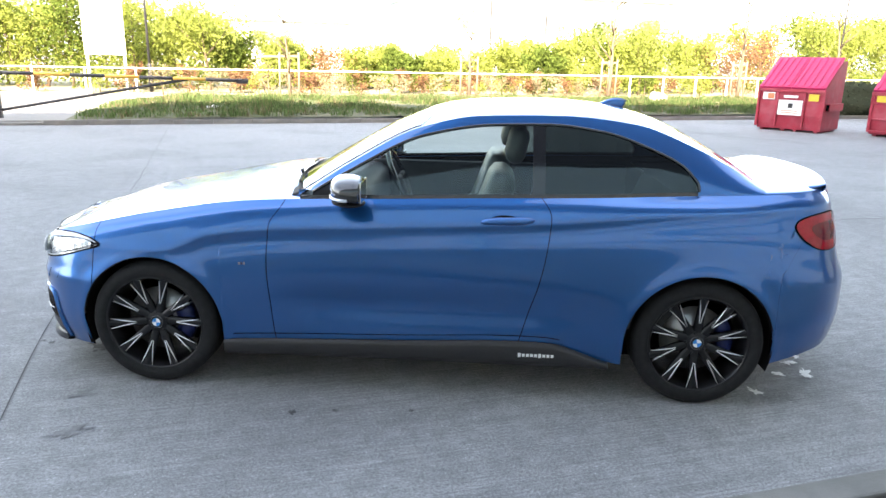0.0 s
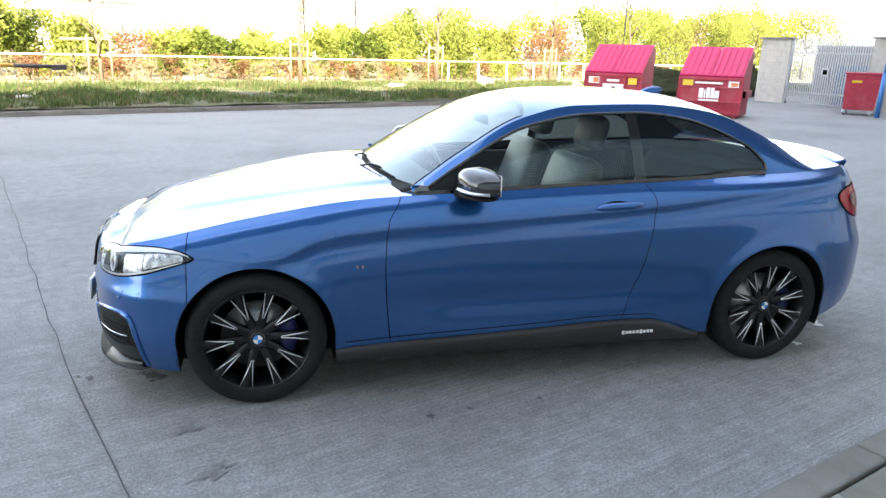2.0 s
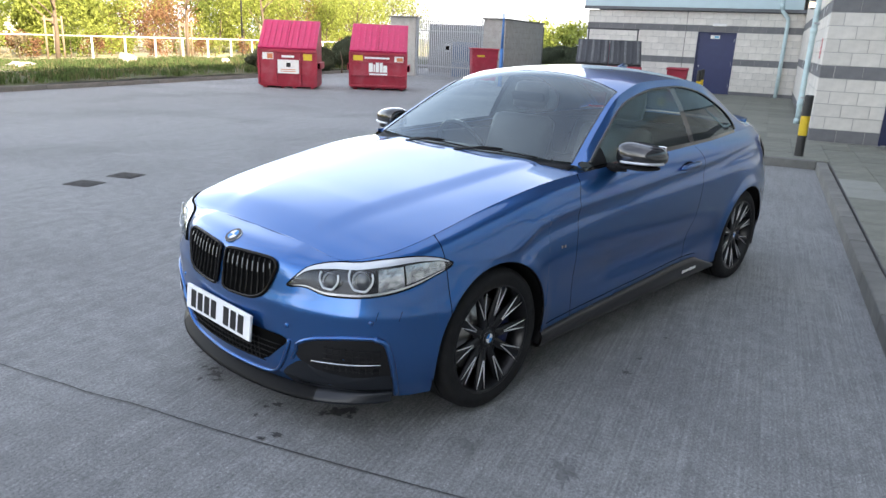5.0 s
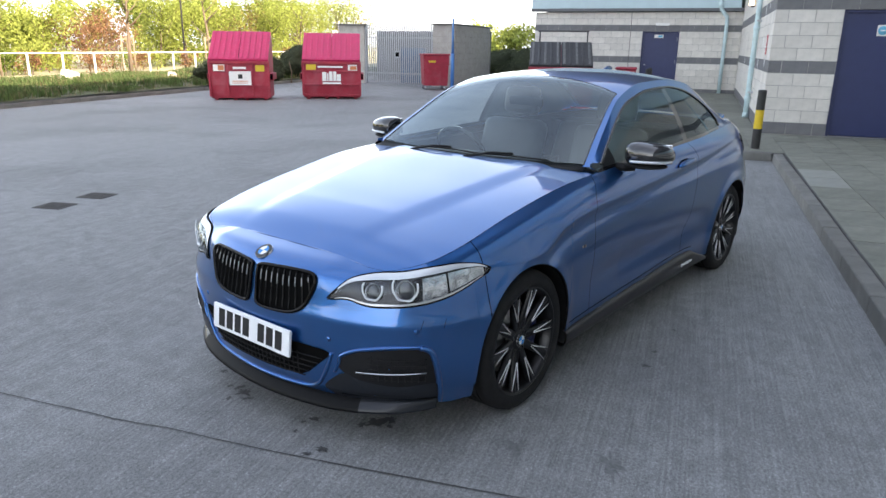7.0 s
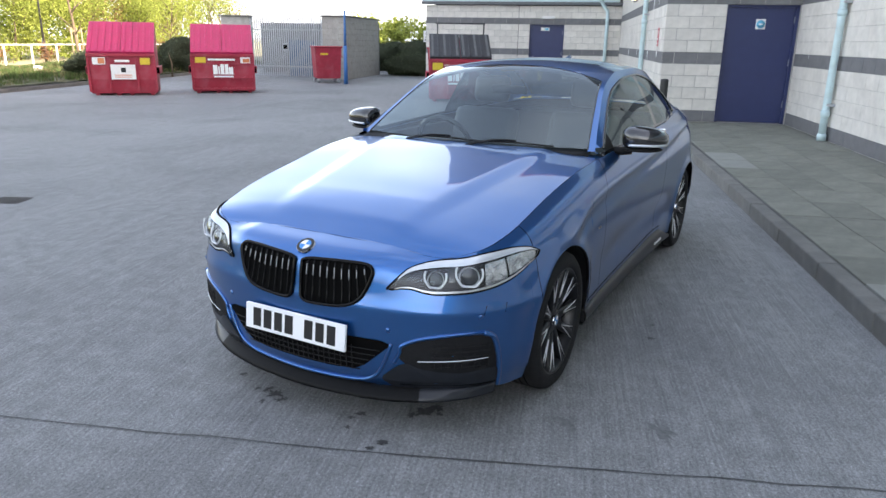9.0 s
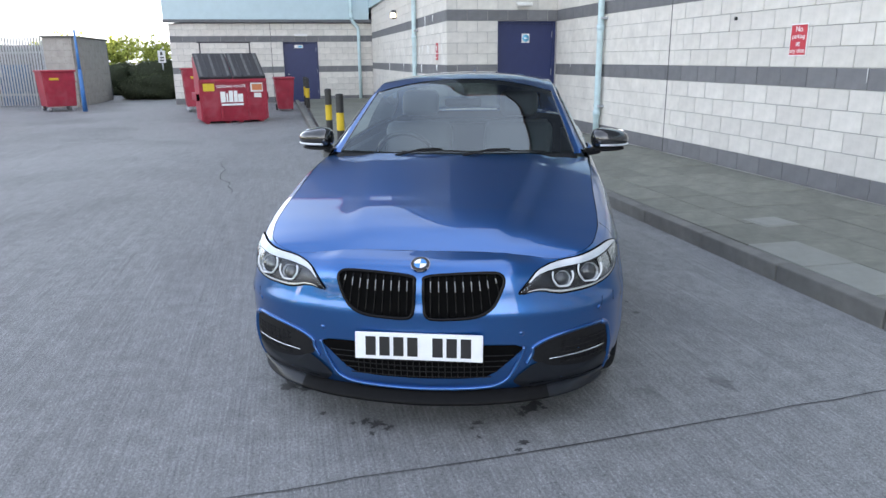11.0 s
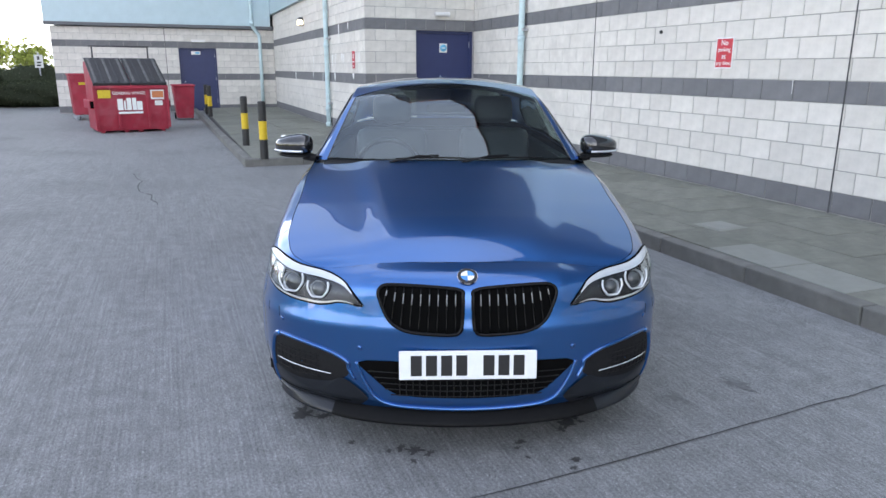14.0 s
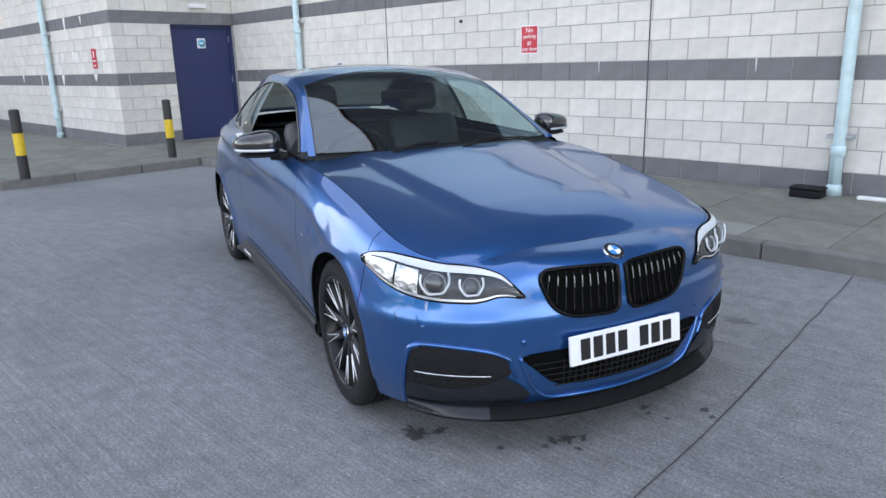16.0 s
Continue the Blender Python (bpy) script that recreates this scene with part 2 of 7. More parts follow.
M["iron"] = material("cast_iron_cover", (0.060, 0.057, 0.054), 0.7, 0.3, 0.3, 20, 0.3, 90)
M["kerb"] = material("concrete_kerb", (0.158, 0.155, 0.143), 0.92, 0, 0.2, 6, 0.4, 120, stain=(0.13, 0.13, 0.12), stain_scale=2.5, stain_amount=0.5, per_piece=0.06)
M["slab"] = material("paving_slab", (0.172, 0.174, 0.146), 0.8, 0, 0.22, 5, 0.45, 140, stain=(0.115, 0.105, 0.070), stain_scale=1.1, stain_amount=0.6, per_piece=0.12)
M["slab_pale"] = material("pale_paving_slab", (0.245, 0.25, 0.225), 0.92, 0, 0.1, 5, 0.3, 140, per_piece=0.05)
M["oil"] = material("dark_oil_spot", (0.052, 0.052, 0.053), 0.6, 0, 0.4, 60)
M["seal"] = material("black_joint_sealant", (0.06, 0.06, 0.061), 0.8, 0, 0.3, 30)
M["shed_grey"] = material("pale_grey_shed_cladding", (0.42, 0.44, 0.46), 0.6, 0.1, 0.08, 2)


def ground_material():
    """Brushed grey concrete: fine aggregate, brush lines, bays, tyre-dark patches."""
    m = material("brushed_concrete", (0.212, 0.215, 0.217), 0.8, 0, 0.2, 9.0, stain=(0.105, 0.107, 0.108), stain_scale=0.5, stain_amount=0.5)
    nt = m.node_tree
    N, K = nt.nodes, nt.links
    bsdf = N["Principled BSDF"]
    base = bsdf.inputs["Base Color"].links[0].from_socket
    co = N.new("ShaderNodeTexCoord")
    mp = N.new("ShaderNodeMapping")
    mp.inputs["Rotation"].default_value = (0, 0, radians(4))
    mp.inputs["Scale"].default_value = (1.1, 85, 1)
    K.new(co.outputs["Object"], mp.inputs["Vector"])
    br = N.new("ShaderNodeTexNoise")
    br.inputs["Scale"].default_value, br.inputs["Detail"].default_value = 1.0, 4
    K.new(mp.outputs[0], br.inputs["Vector"])
    grit = N.new("ShaderNodeTexNoise")
    grit.inputs["Scale"].default_value, grit.inputs["Detail"].default_value, grit.inputs["Roughness"].default_value = 75, 7, 0.9
    K.new(co.outputs["Object"], grit.inputs["Vector"])
    big = N.new("ShaderNodeTexNoise")
    big.inputs["Scale"].default_value, big.inputs["Detail"].default_value = 0.13, 5
    K.new(co.outputs["Object"], big.inputs["Vector"])

    def ranged(src, lo, hi, a, b):
        r = N.new("ShaderNodeMapRange")
        r.inputs["From Min"].default_value, r.inputs["From Max"].default_value = lo, hi
        r.inputs["To Min"].default_value, r.inputs["To Max"].default_value = a, b
        K.new(src, r.inputs["Value"])
        return r.outputs[0]

    def times(a, b):
        x = N.new("ShaderNodeMath")
        x.operation = "MULTIPLY"
        K.new(a, x.inputs[0])
        K.new(b, x.inputs[1])
        return x.outputs[0]
    fleck = N.new("ShaderNodeTexVoronoi")
    fleck.inputs["Scale"].default_value = 42
    K.new(co.outputs["Object"], fleck.inputs["Vector"])
    spots = ranged(fleck.outputs["Distance"], 0.04, 0.20, 1.7, 1.0)
    pits = N.new("ShaderNodeTexNoise")
    pits.inputs["Scale"].default_value, pits.inputs["Detail"].default_value = 260, 3
    K.new(co.outputs["Object"], pits.inputs["Vector"])
    spots = times(spots, ranged(pits.outputs["Fac"], 0.3, 0.55, 0.55, 1.06))
    tone = times(spots, times(times(ranged(br.outputs["Fac"], 0.32, 0.68, 0.84, 1.16), ranged(grit.outputs["Fac"], 0.36, 0.64, 0.42, 1.58)), ranged(big.outputs["Fac"], 0.3, 0.7, 0.86, 1.14)))
    vm = N.new("ShaderNodeVectorMath")
    vm.operation = "SCALE"
    K.new(base, vm.inputs[0])
    K.new(tone, vm.inputs["Scale"])
    K.new(vm.outputs[0], bsdf.inputs["Base Color"])
    b = N.new("ShaderNodeBump")
    b.inputs["Strength"].default_value, b.inputs["Distance"].default_value = 0.4, 0.005
    add = N.new("ShaderNodeMath")
    add.operation = "ADD"
    K.new(br.outputs["Fac"], add.inputs[0])
    K.new(grit.outputs["Fac"], add.inputs[1])
    K.new(add.outputs[0], b.inputs["Height"])
    K.new(b.outputs[0], bsdf.inputs["Normal"])
    return m


def leaf_material(name, color, through_color):
    m = bpy.data.materials.new(name)
    m.use_nodes = True
    nt = m.node_tree
    N, K = nt.nodes, nt.links
    N.clear()
    out, mix = N.new("ShaderNodeOutputMaterial"), N.new("ShaderNodeMixShader")
    d, t = N.new("ShaderNodeBsdfDiffuse"), N.new("ShaderNodeBsdfTranslucent")
    g = N.new("ShaderNodeNewGeometry")
    for node, c in ((d, color), (t, through_color)):
        hsv = N.new("ShaderNodeHueSaturation")
        hsv.inputs["Color"].default_value = (*c, 1)
        r = N.new("ShaderNodeMapRange")
        r.inputs["To Min"].default_value, r.inputs["To Max"].default_value = 0.55, 1.5
        K.new(g.outputs["Random Per Island"], r.inputs["Value"])
        K.new(r.outputs[0], hsv.inputs["Value"])
        K.new(hsv.outputs[0], node.inputs["Color"])
    mix.inputs[0].default_value = 0.4
    K.new(d.outputs[0], mix.inputs[1])
    K.new(t.outputs[0], mix.inputs[2])
    K.new(mix.outputs[0], out.inputs[0])
    return m


M["ground"] = ground_material()
M["leaf"] = leaf_material("spring_green_leaf", (0.20, 0.235, 0.06), (0.30, 0.34, 0.09))
M["leaf_dark"] = leaf_material("dark_green_leaf", (0.09, 0.125, 0.03), (0.12, 0.16, 0.03))
M["leaf_russet"] = leaf_material("russet_twig_and_leaf", (0.19, 0.10, 0.06), (0.2, 0.12, 0.05))
M["straw"] = leaf_material("straw_twig", (0.27, 0.23, 0.14), (0.25, 0.21, 0.12))
M["leaf_hedge"] = leaf_material("hedge_leaf", (0.085, 0.098, 0.065), (0.05, 0.07, 0.03))
M["grass"] = leaf_material("grass_blade", (0.082, 0.118, 0.046), (0.08, 0.125, 0.038))
M["grass_dry"] = leaf_material("dry_grass_blade", (0.17, 0.145, 0.085), (0.14, 0.12, 0.06))
M["soil"] = material("rough_verge_soil", (0.10, 0.10, 0.055), 0.95, 0, 0.3, 5, 0.5, 30, stain=(0.06, 0.09, 0.025), stain_scale=1.2, stain_amount=0.8)
M["asphalt"] = material("worn_road_surface", (0.20, 0.195, 0.185), 0.9, 0, 0.12, 3, 0.3, 120)
M["earth"] = material("dry_verge_earth", (0.26, 0.235, 0.16), 0.95, 0, 0.25, 2.5, 0.4, 20, stain=(0.13, 0.15, 0.05), stain_scale=0.6, stain_amount=0.7)

# ---- mesh helpers ----
def mesh_ob(name, verts, faces, mat, parent=None, label="", smooth=False):
    me = bpy.data.meshes.new(name)
    me.from_pydata([tuple(v) for v in verts], [], [tuple(f) for f in faces])
    me.materials.append(mat)
    if smooth:
        me.polygons.foreach_set("use_smooth", [True] * len(me.polygons))
    me.update()
    ob = new(name, me)
    ob.parent = parent
    return tagged(ob, label)


def part(name, bm, mat, parent, label="", smooth=False):
    me = bpy.data.meshes.new(name)
    bmesh.ops.recalc_face_normals(bm, faces=bm.faces)
    bm.to_mesh(me)
    bm.free()
    me.materials.append(mat)
    if smooth:
        me.polygons.foreach_set("use_smooth", [True] * len(me.polygons))
    ob = new(name, me)
    ob.parent = parent
    return tagged(ob, label)


def empty(name, m, label, category, group="", kind=""):
    ob = new(name)
    ob.empty_display_size = 0.1
    ob.matrix_basis = m
    return tagged(ob, label, category, group, kind)


def grid(P, flip=False, close=False):
    """Vertices and quads of an (m, n, 3) array of points; close joins the last row to the first."""
    P = np.asarray(P, float)
    m, n = P.shape[:2]
    faces = []
    for i in range(m if close else m - 1):
        for j in range(n - 1):
            a, b = i * n + j, (i + 1) % m * n + j
            f = (a, b, b + 1, a + 1)
            faces.append(f[::-1] if flip else f)
    return P.reshape(-1, 3), faces


def sheet(name, P, mat, parent=None, label="", thick=0.0, flip=False, smooth=True):
    """A curved panel from a grid of points, with a folded thickness along its normals."""
    v, f = grid(P, flip)
    # faces look away from the middle line of the thing
    a, b, c, d = (v[[q[k] for q in f]] for k in range(4))
    n, mid = np.cross(c - a, d - b), (a + b + c + d) / 4
    core = np.stack([np.clip(mid[:, 0], 0.2, 2.7), mid[:, 1] * 0, mid[:, 2] * 0 + 0.55], -1)
    if (n * (mid - core)).sum() < 0:
        f = [q[::-1] for q in f]
    ob = mesh_ob(name, v, f, mat, parent, label, smooth)
    if thick:
        s = ob.modifiers.new("thickness", "SOLIDIFY")
        s.thickness, s.offset = thick, -1
    return ob


def add_box(bm, lo, hi, bevel=0.0, turn=None):
    c = [(a + b) / 2 for a, b in zip(lo, hi)]
    s = [abs(b - a) for a, b in zip(lo, hi)]
    m = Matrix.Translation(c) @ (turn or Matrix()) @ Matrix.Diagonal((*s, 1))
    r = bmesh.ops.create_cube(bm, size=1, matrix=m)
    if bevel:
        es = list({e for v in r["verts"] for e in v.link_edges})
        bmesh.ops.bevel(bm, geom=es, offset=bevel, segments=2, affect="EDGES", profile=0.5)
    return r["verts"]


def boxed(name, lo, hi, mat, parent=None, label="", bevel=0.004, turn=None):
    bm = bmesh.new()
    add_box(bm, lo, hi, bevel, turn)
    return part(name, bm, mat, parent, label)


def add_rod(bm, a, b, r0, r1=None, seg=14):
    a, b = Vector(a), Vector(b)
    q = (b - a).to_track_quat("Z", "Y").to_matrix().to_4x4()
    bmesh.ops.create_cone(bm, cap_ends=True, segments=seg, radius1=r0, radius2=r0 if r1 is None else r1, depth=(b - a).length, matrix=Matrix.Translation((a + b) / 2) @ q)


def rod(name, a, b, r0, mat, parent=None, label="", r1=None, seg=14):
    bm = bmesh.new()
    add_rod(bm, a, b, r0, r1, seg)
    ob = part(name, bm, mat, parent, label, True)
    return ob


def tube(name, points, r, mat, parent=None, label="", closed=False, seg=8):
    """A round bar along a line of points."""
    P = [Vector(p) for p in points]
    n = len(P)
    rings, up = [], None
    for i in range(n):
        t = (P[(i + 1) % n] - P[i - 1]) if closed else (P[min(i + 1, n - 1)] - P[max(i - 1, 0)])
        t.normalize()
        ref = up or (Vector((0, 0, 1)) if abs(t.z) < 0.9 else Vector((1, 0, 0)))
        s = t.cross(ref).normalized()
        up = s.cross(t).normalized()
        rr = r[i] if isinstance(r, (list, tuple)) else r
        rings.append([P[i] + (s * math.cos(k * 2 * math.pi / seg) + up * math.sin(k * 2 * math.pi / seg)) * rr for k in range(seg + 1)])
    v, f = grid(np.array(rings), close=closed)
    v = [tuple(x) for x in v]
    if not closed:
        w = seg + 1
        f.append(tuple(range(w - 1)))
        f.append(tuple((n - 1) * w + k for k in range(w - 1))[::-1])
    return mesh_ob(name, v, f, mat, parent, label, True)


def lathe(name, profile, mat, parent=None, label="", seg=48, axis="y", smooth=True):
    """Turns a (radius, along) profile round an axis."""
    rows = []
    for k in range(seg):
        a = 2 * math.pi * k / seg
        if axis == "y":
            rows.append([(r * math.cos(a), h, r * math.sin(a)) for r, h in profile])
        else:
            rows.append([(r * math.cos(a), r * math.sin(a), h) for r, h in profile])
    v, f = grid(np.array(rows), flip=(axis == "y"), close=True)
    return mesh_ob(name, v, f, mat, parent, label, smooth)


def words(name, text, size, m, mat, parent=None, label="", thick=0.002):
    cu = bpy.data.curves.new(name, "FONT")
    cu.body, cu.size, cu.extrude, cu.align_x, cu.align_y = text, size, thick, "CENTER", "CENTER"
    tmp = bpy.data.objects.new(name, cu)
    scene.collection.objects.link(tmp)
    me = bpy.data.meshes.new_from_object(tmp.evaluated_get(bpy.context.evaluated_depsgraph_get()))
    bpy.data.objects.remove(tmp)
    me.materials.append(mat)
    ob = new(name, me)
    ob.parent = parent
    ob.matrix_basis = m
    return tagged(ob, label)


def smooth_line(xs, ys):
    """A curve through the given values that does not overshoot."""
    xs, ys = np.asarray(xs, float), np.asarray(ys, float)
    h, d = np.diff(xs), np.diff(ys, axis=0) / np.diff(xs)
    m = np.zeros_like(ys)
    m[0], m[-1] = d[0], d[-1]
    for i in range(1, len(xs) - 1):
        if d[i - 1] * d[i] > 0:
            w1, w2 = 2 * h[i] + h[i - 1], h[i] + 2 * h[i - 1]
            m[i] = (w1 + w2) / (w1 / d[i - 1] + w2 / d[i])

    def at(x):
        x = np.clip(np.asarray(x, float), xs[0], xs[-1])
        i = np.clip(np.searchsorted(xs, x) - 1, 0, len(xs) - 2)
        t = (x - xs[i]) / h[i]
        return (1 + 2 * t) * (1 - t) ** 2 * ys[i] + t * (1 - t) ** 2 * h[i] * m[i] + t * t * (3 - 2 * t) * ys[i + 1] + t * t * (t - 1) * h[i] * m[i + 1]
    return at


# ---- the setting: ground, pavement, building ----
WALL_Y, STEP_X, BACK_Y, END_X = -4.81, 10.84, -2.48, 23.30     # long wall, door return, set-back wall, end wall
PAVE, COURSE = 0.12, 0.212
LONG_FROM = -16.0
KERB_Y, KERB_X, KERB_Y2 = -2.53, 8.12, 0.20
VERGE, VERGE_SLOPE = 13.5, 0.05   # kerb line of the verge


def ground_sheet():
    """One sheet to the horizon, finer near the car."""
    xs = sorted({*np.round(np.linspace(-30, 60, 46), 2), -900, -300, -100, 150, 400, 900})
    ys = sorted({*np.round(np.linspace(-30, 60, 46), 2), -900, -300, -100, 150, 400, 900})
    P = np.array([[(x, y, 0.0) for y in ys] for x in xs])
    v, f = grid(P)
    return tagged(mesh_ob("ground", v, f, M["ground"]), "grey brushed concrete yard with joints and oil spots", "ground", kind="structure")


ground_sheet()


def ribbon(name, line, width, z, mat, label, jitter=0.0, kind="structure", category="joint"):
    """A thin flat strip along a line on the ground, with an uneven edge."""
    rows = []
    L = [Vector((*p, 0)) for p in line]
    for a, b in zip(L, L[1:]):
        k = max(2, int((b - a).length / 0.12))
        s = Vector((-(b - a).y, (b - a).x, 0)).normalized()
        for i in range(k):
            p = a + (b - a) * i / k
            o = noise.noise(p * 3.1) * jitter
            w = width * (0.6 + 0.7 * abs(noise.noise(p * 5.7 + Vector((7, 3, 0)))))
            rows.append([(*(p + s * (o - w / 2)).xy, z), (*(p + s * (o + w / 2)).xy, z)])
    v, f = grid(np.array(rows), flip=True)
    return tagged(mesh_ob(name, v, f, mat), label, category, kind=kind)


ribbon("ground_joint", [(-0.84, -2.5), (-0.91, -1.4), (-0.985, -0.3), (-1.01, 0.3), (-1.03, 1.2), (-1.10, 4.6), (-1.36, 13.7)], 0.009, 0.004, M["seal"], "black sealed joint across the concrete yard", 0.02)
ribbon("ground_joint", [(12.0, -2.4), (12.2, 13.7)], 0.014, 0.004, M["seal"], "black sealed joint across the concrete yard", 0.01)
ribbon("ground_joint", [(-9, 6.4), (30, 6.9)], 0.012, 0.004, M["seal"], "dark joint along the concrete yard", 0.01)
ribbon("ground_crack", [(7.94, 1.79), (7.1, 1.64), (6.5, 1.70), (5.8, 1.5), (5.12, 1.41)], 0.02, 0.004, M["seal"], "dark crack in the concrete yard", 0.05)


def kerb_run(a, b, name_group, z0=0.0, z1=PAVE, depth=0.13, side=1):
    """Kerb stones end to end; side says on which hand of the run the body lies."""
    a, b = Vector((*a, 0)), Vector((*b, 0))
    run = (b - a)
    n = max(1, round(run.length / 0.915))
    u = run.normalized()
    w = Vector((-u.y, u.x, 0)) * side
    step = run.length / n
    bm = bmesh.new()
    add_box(bm, (0.004, 0, -0.05), (step - 0.004, depth, z1 - z0), 0.012)
    me = bpy.data.meshes.new("kerb_stone")
    bmesh.ops.recalc_face_normals(bm, faces=bm.faces)
    bm.to_mesh(me)
    bm.free()
    me.materials.append(M["kerb"])
    holder = empty("kerb", Matrix(), "weathered concrete kerb edging the pavement", "kerb", kind="structure")
    m3 = Matrix((u, w, (0, 0, 1))).transposed().to_4x4()
    for i in range(n):
        k = new("kerb_stone", me)
        k.parent = holder
        k.matrix_basis = Matrix.Translation(a + u * step * i + Vector((0, 0, z0 + random.uniform(-0.004, 0.004)))) @ m3
    return holder


kerb_run((LONG_FROM, KERB_Y - 0.06), (KERB_X, KERB_Y + 0.03), "k", side=-1)
kerb_run((KERB_X, KERB_Y2 - 0.0), (KERB_X, KERB_Y + 0.03), "k", side=1)
kerb_run((KERB_X, KERB_Y2), (END_X - 0.1, KERB_Y2 + 0.22), "k", side=-1)
kerb_run((-4.0, VERGE - 4 * VERGE_SLOPE), (44, VERGE + 44 * VERGE_SLOPE), "k", z1=0.11, side=1)
kerb_run((-40.0, VERGE + 0.5), (-4.0, VERGE - 4 * VERGE_SLOPE), "k", z1=0.06, side=1)


def paving(name, x0, x1, y0, y1, sx, sy, pale):
    """Bedding with laid slabs, each a piece of its own; pale says which ones are lighter."""
    bed = boxed(name, (x0, y0, -0.05), (x1, y1, PAVE - 0.012), M["mortar_dark"], None, "", 0)
    tagged(bed, "grey concrete slab pavement along the building", "pavement", kind="structure")
    nx, ny = round((x1 - x0) / sx), round((y1 - y0) / sy)
    dx, dy = (x1 - x0) / nx, (y1 - y0) / ny
    mesh = {}
    for key in ("slab", "slab_pale"):
        bm = bmesh.new()
        add_box(bm, (0.004, 0.004, -0.02), (dx - 0.004, dy - 0.004, 0.012), 0.004)
        me = bpy.data.meshes.new("paving_slab")
        bmesh.ops.recalc_face_normals(bm, faces=bm.faces)
        bm.to_mesh(me)
        bm.free()
        me.materials.append(M[key])
        mesh[key] = me
    for i in range(nx):
        for j in range(ny):
            s = new("paving_slab", mesh["slab_pale" if pale(x0 + (i + 0.5) * dx, y0 + (j + 0.5) * dy) else "slab"])
            s.parent = bed
            s.matrix_basis = pose(x0 + i * dx, y0 + j * dy, PAVE - 0.012 + random.uniform(-0.003, 0.003), random.uniform(-0.25, 0.25), random.uniform(-0.25, 0.25))
    return bed


def pale_slab(x, y):
    return (5.5 < x < 6.6 and -3.05 < y < -2.6) or (-0.3 < x < 0.95 and -3.2 < y < -2.66)


def pale_none(x, y):
    return False


# ---- block walls, each block a piece on its mortar bed ----
LINTEL = 10                       # courses up to the door heads
DARK_COURSES = {0, 5, 10, 16}


def block_wall(name, origin, along, length, courses, normal, holes=(), thick=0.25, limit=None, label="", dark=DARK_COURSES, pale="block", bed="mortar", base=PAVE):
    """A wall in running bond. holes: (from, to, first course, last course) left open. Blocks within the stretch `limit` are pieces; the rest are joined."""
    o, u, n = Vector(origin), Vector(along).normalized(), Vector(normal)
    BL = 0.424
    m3 = Matrix((u, n, (0, 0, 1))).transposed().to_4x4()
    wall = empty(name, Matrix(), label, "wall", kind="structure")
    # the mortar bed, in strips that leave the holes open
    bm = bmesh.new()
    top = courses * COURSE
    cuts = sorted({0.0, length, *[h[0] for h in holes], *[h[1] for h in holes]})
    for a, b in zip(cuts, cuts[1:]):
        hole = [h for h in holes if h[0] <= a and h[1] >= b]
        spans = [(-0.3, top)] if not hole else [(-0.3, hole[0][2] * COURSE), (hole[0][3] * COURSE, top)]
        for z0, z1 in spans:
            if z1 - z0 > 0.01:
                add_box(bm, (a, -thick, z0), (b, -0.006, z1))
    for v in bm.verts:
        v.co = o + m3.to_3x3() @ v.co
    core = part("mortar_bed", bm, M[bed], wall)
    meshes = {}

    def block_mesh(w, key):
        w = round(w, 3)
        if (w, key) not in meshes:
            b = bmesh.new()
            add_box(b, (0.004, -0.03, 0.004), (w - 0.004, 0.0, COURSE - 0.004), 0.004)
            me = bpy.data.meshes.new("block")
            bmesh.ops.recalc_face_normals(b, faces=b.faces)
            b.to_mesh(me)
            b.free()
            me.materials.append(M[key])
            meshes[(w, key)] = me
        return meshes[(w, key)]
    far = {}
    for c in range(courses):
        key = "block_grey" if c in dark else pale
        x = -BL / 2 if c % 2 else 0.0
        while x < length - 0.01:
            a, b = max(x, 0.0), min(x + BL, length)
            x += BL
            pieces = [(a, b)]
            for h in holes:
                if h[2] <= c < h[3]:
                    pieces = [q for p in pieces for q in ((p[0], min(p[1], h[0])), (max(p[0], h[1]), p[1])) if q[1] - q[0] > 0.02]
            for a, b in pieces:
                if b - a < 0.03:
                    continue
                place = o + u * a + Vector((0, 0, c * COURSE)) + n * random.uniform(0, 0.003)
                if limit and limit[0] <= a < limit[1] and c < 14:
                    k = new("block", block_mesh(b - a, key))
                    k.parent = wall
                    k.matrix_basis = Matrix.Translation(place) @ m3
                else:
                    far.setdefault(key, []).append((place, b - a))
    for key, items in far.items():
        verts, faces = [], []
        for p, w in items:
            i = len(verts)
            for dx, dz, dn in ((0.004, 0.004, 0), (w - 0.004, 0.004, 0), (w - 0.004, COURSE - 0.004, 0), (0.004, COURSE - 0.004, 0)):
                verts.append(p + u * dx + Vector((0, 0, dz)))
            for dx, dz in ((0.0, 0.0), (w, 0.0), (w, COURSE), (0.0, COURSE)):
                verts.append(p + u * dx + Vector((0, 0, dz)) - n * 0.012)
            faces += [(i, i + 1, i + 2, i + 3)] + [(i + 4 + k, i + 4 + (k + 1) % 4, i + (k + 1) % 4, i + k) for k in range(4)]
        rest = mesh_ob("block_work", verts, faces, M[key], wall)
        tagged(rest, kind="stuff")
    return wall


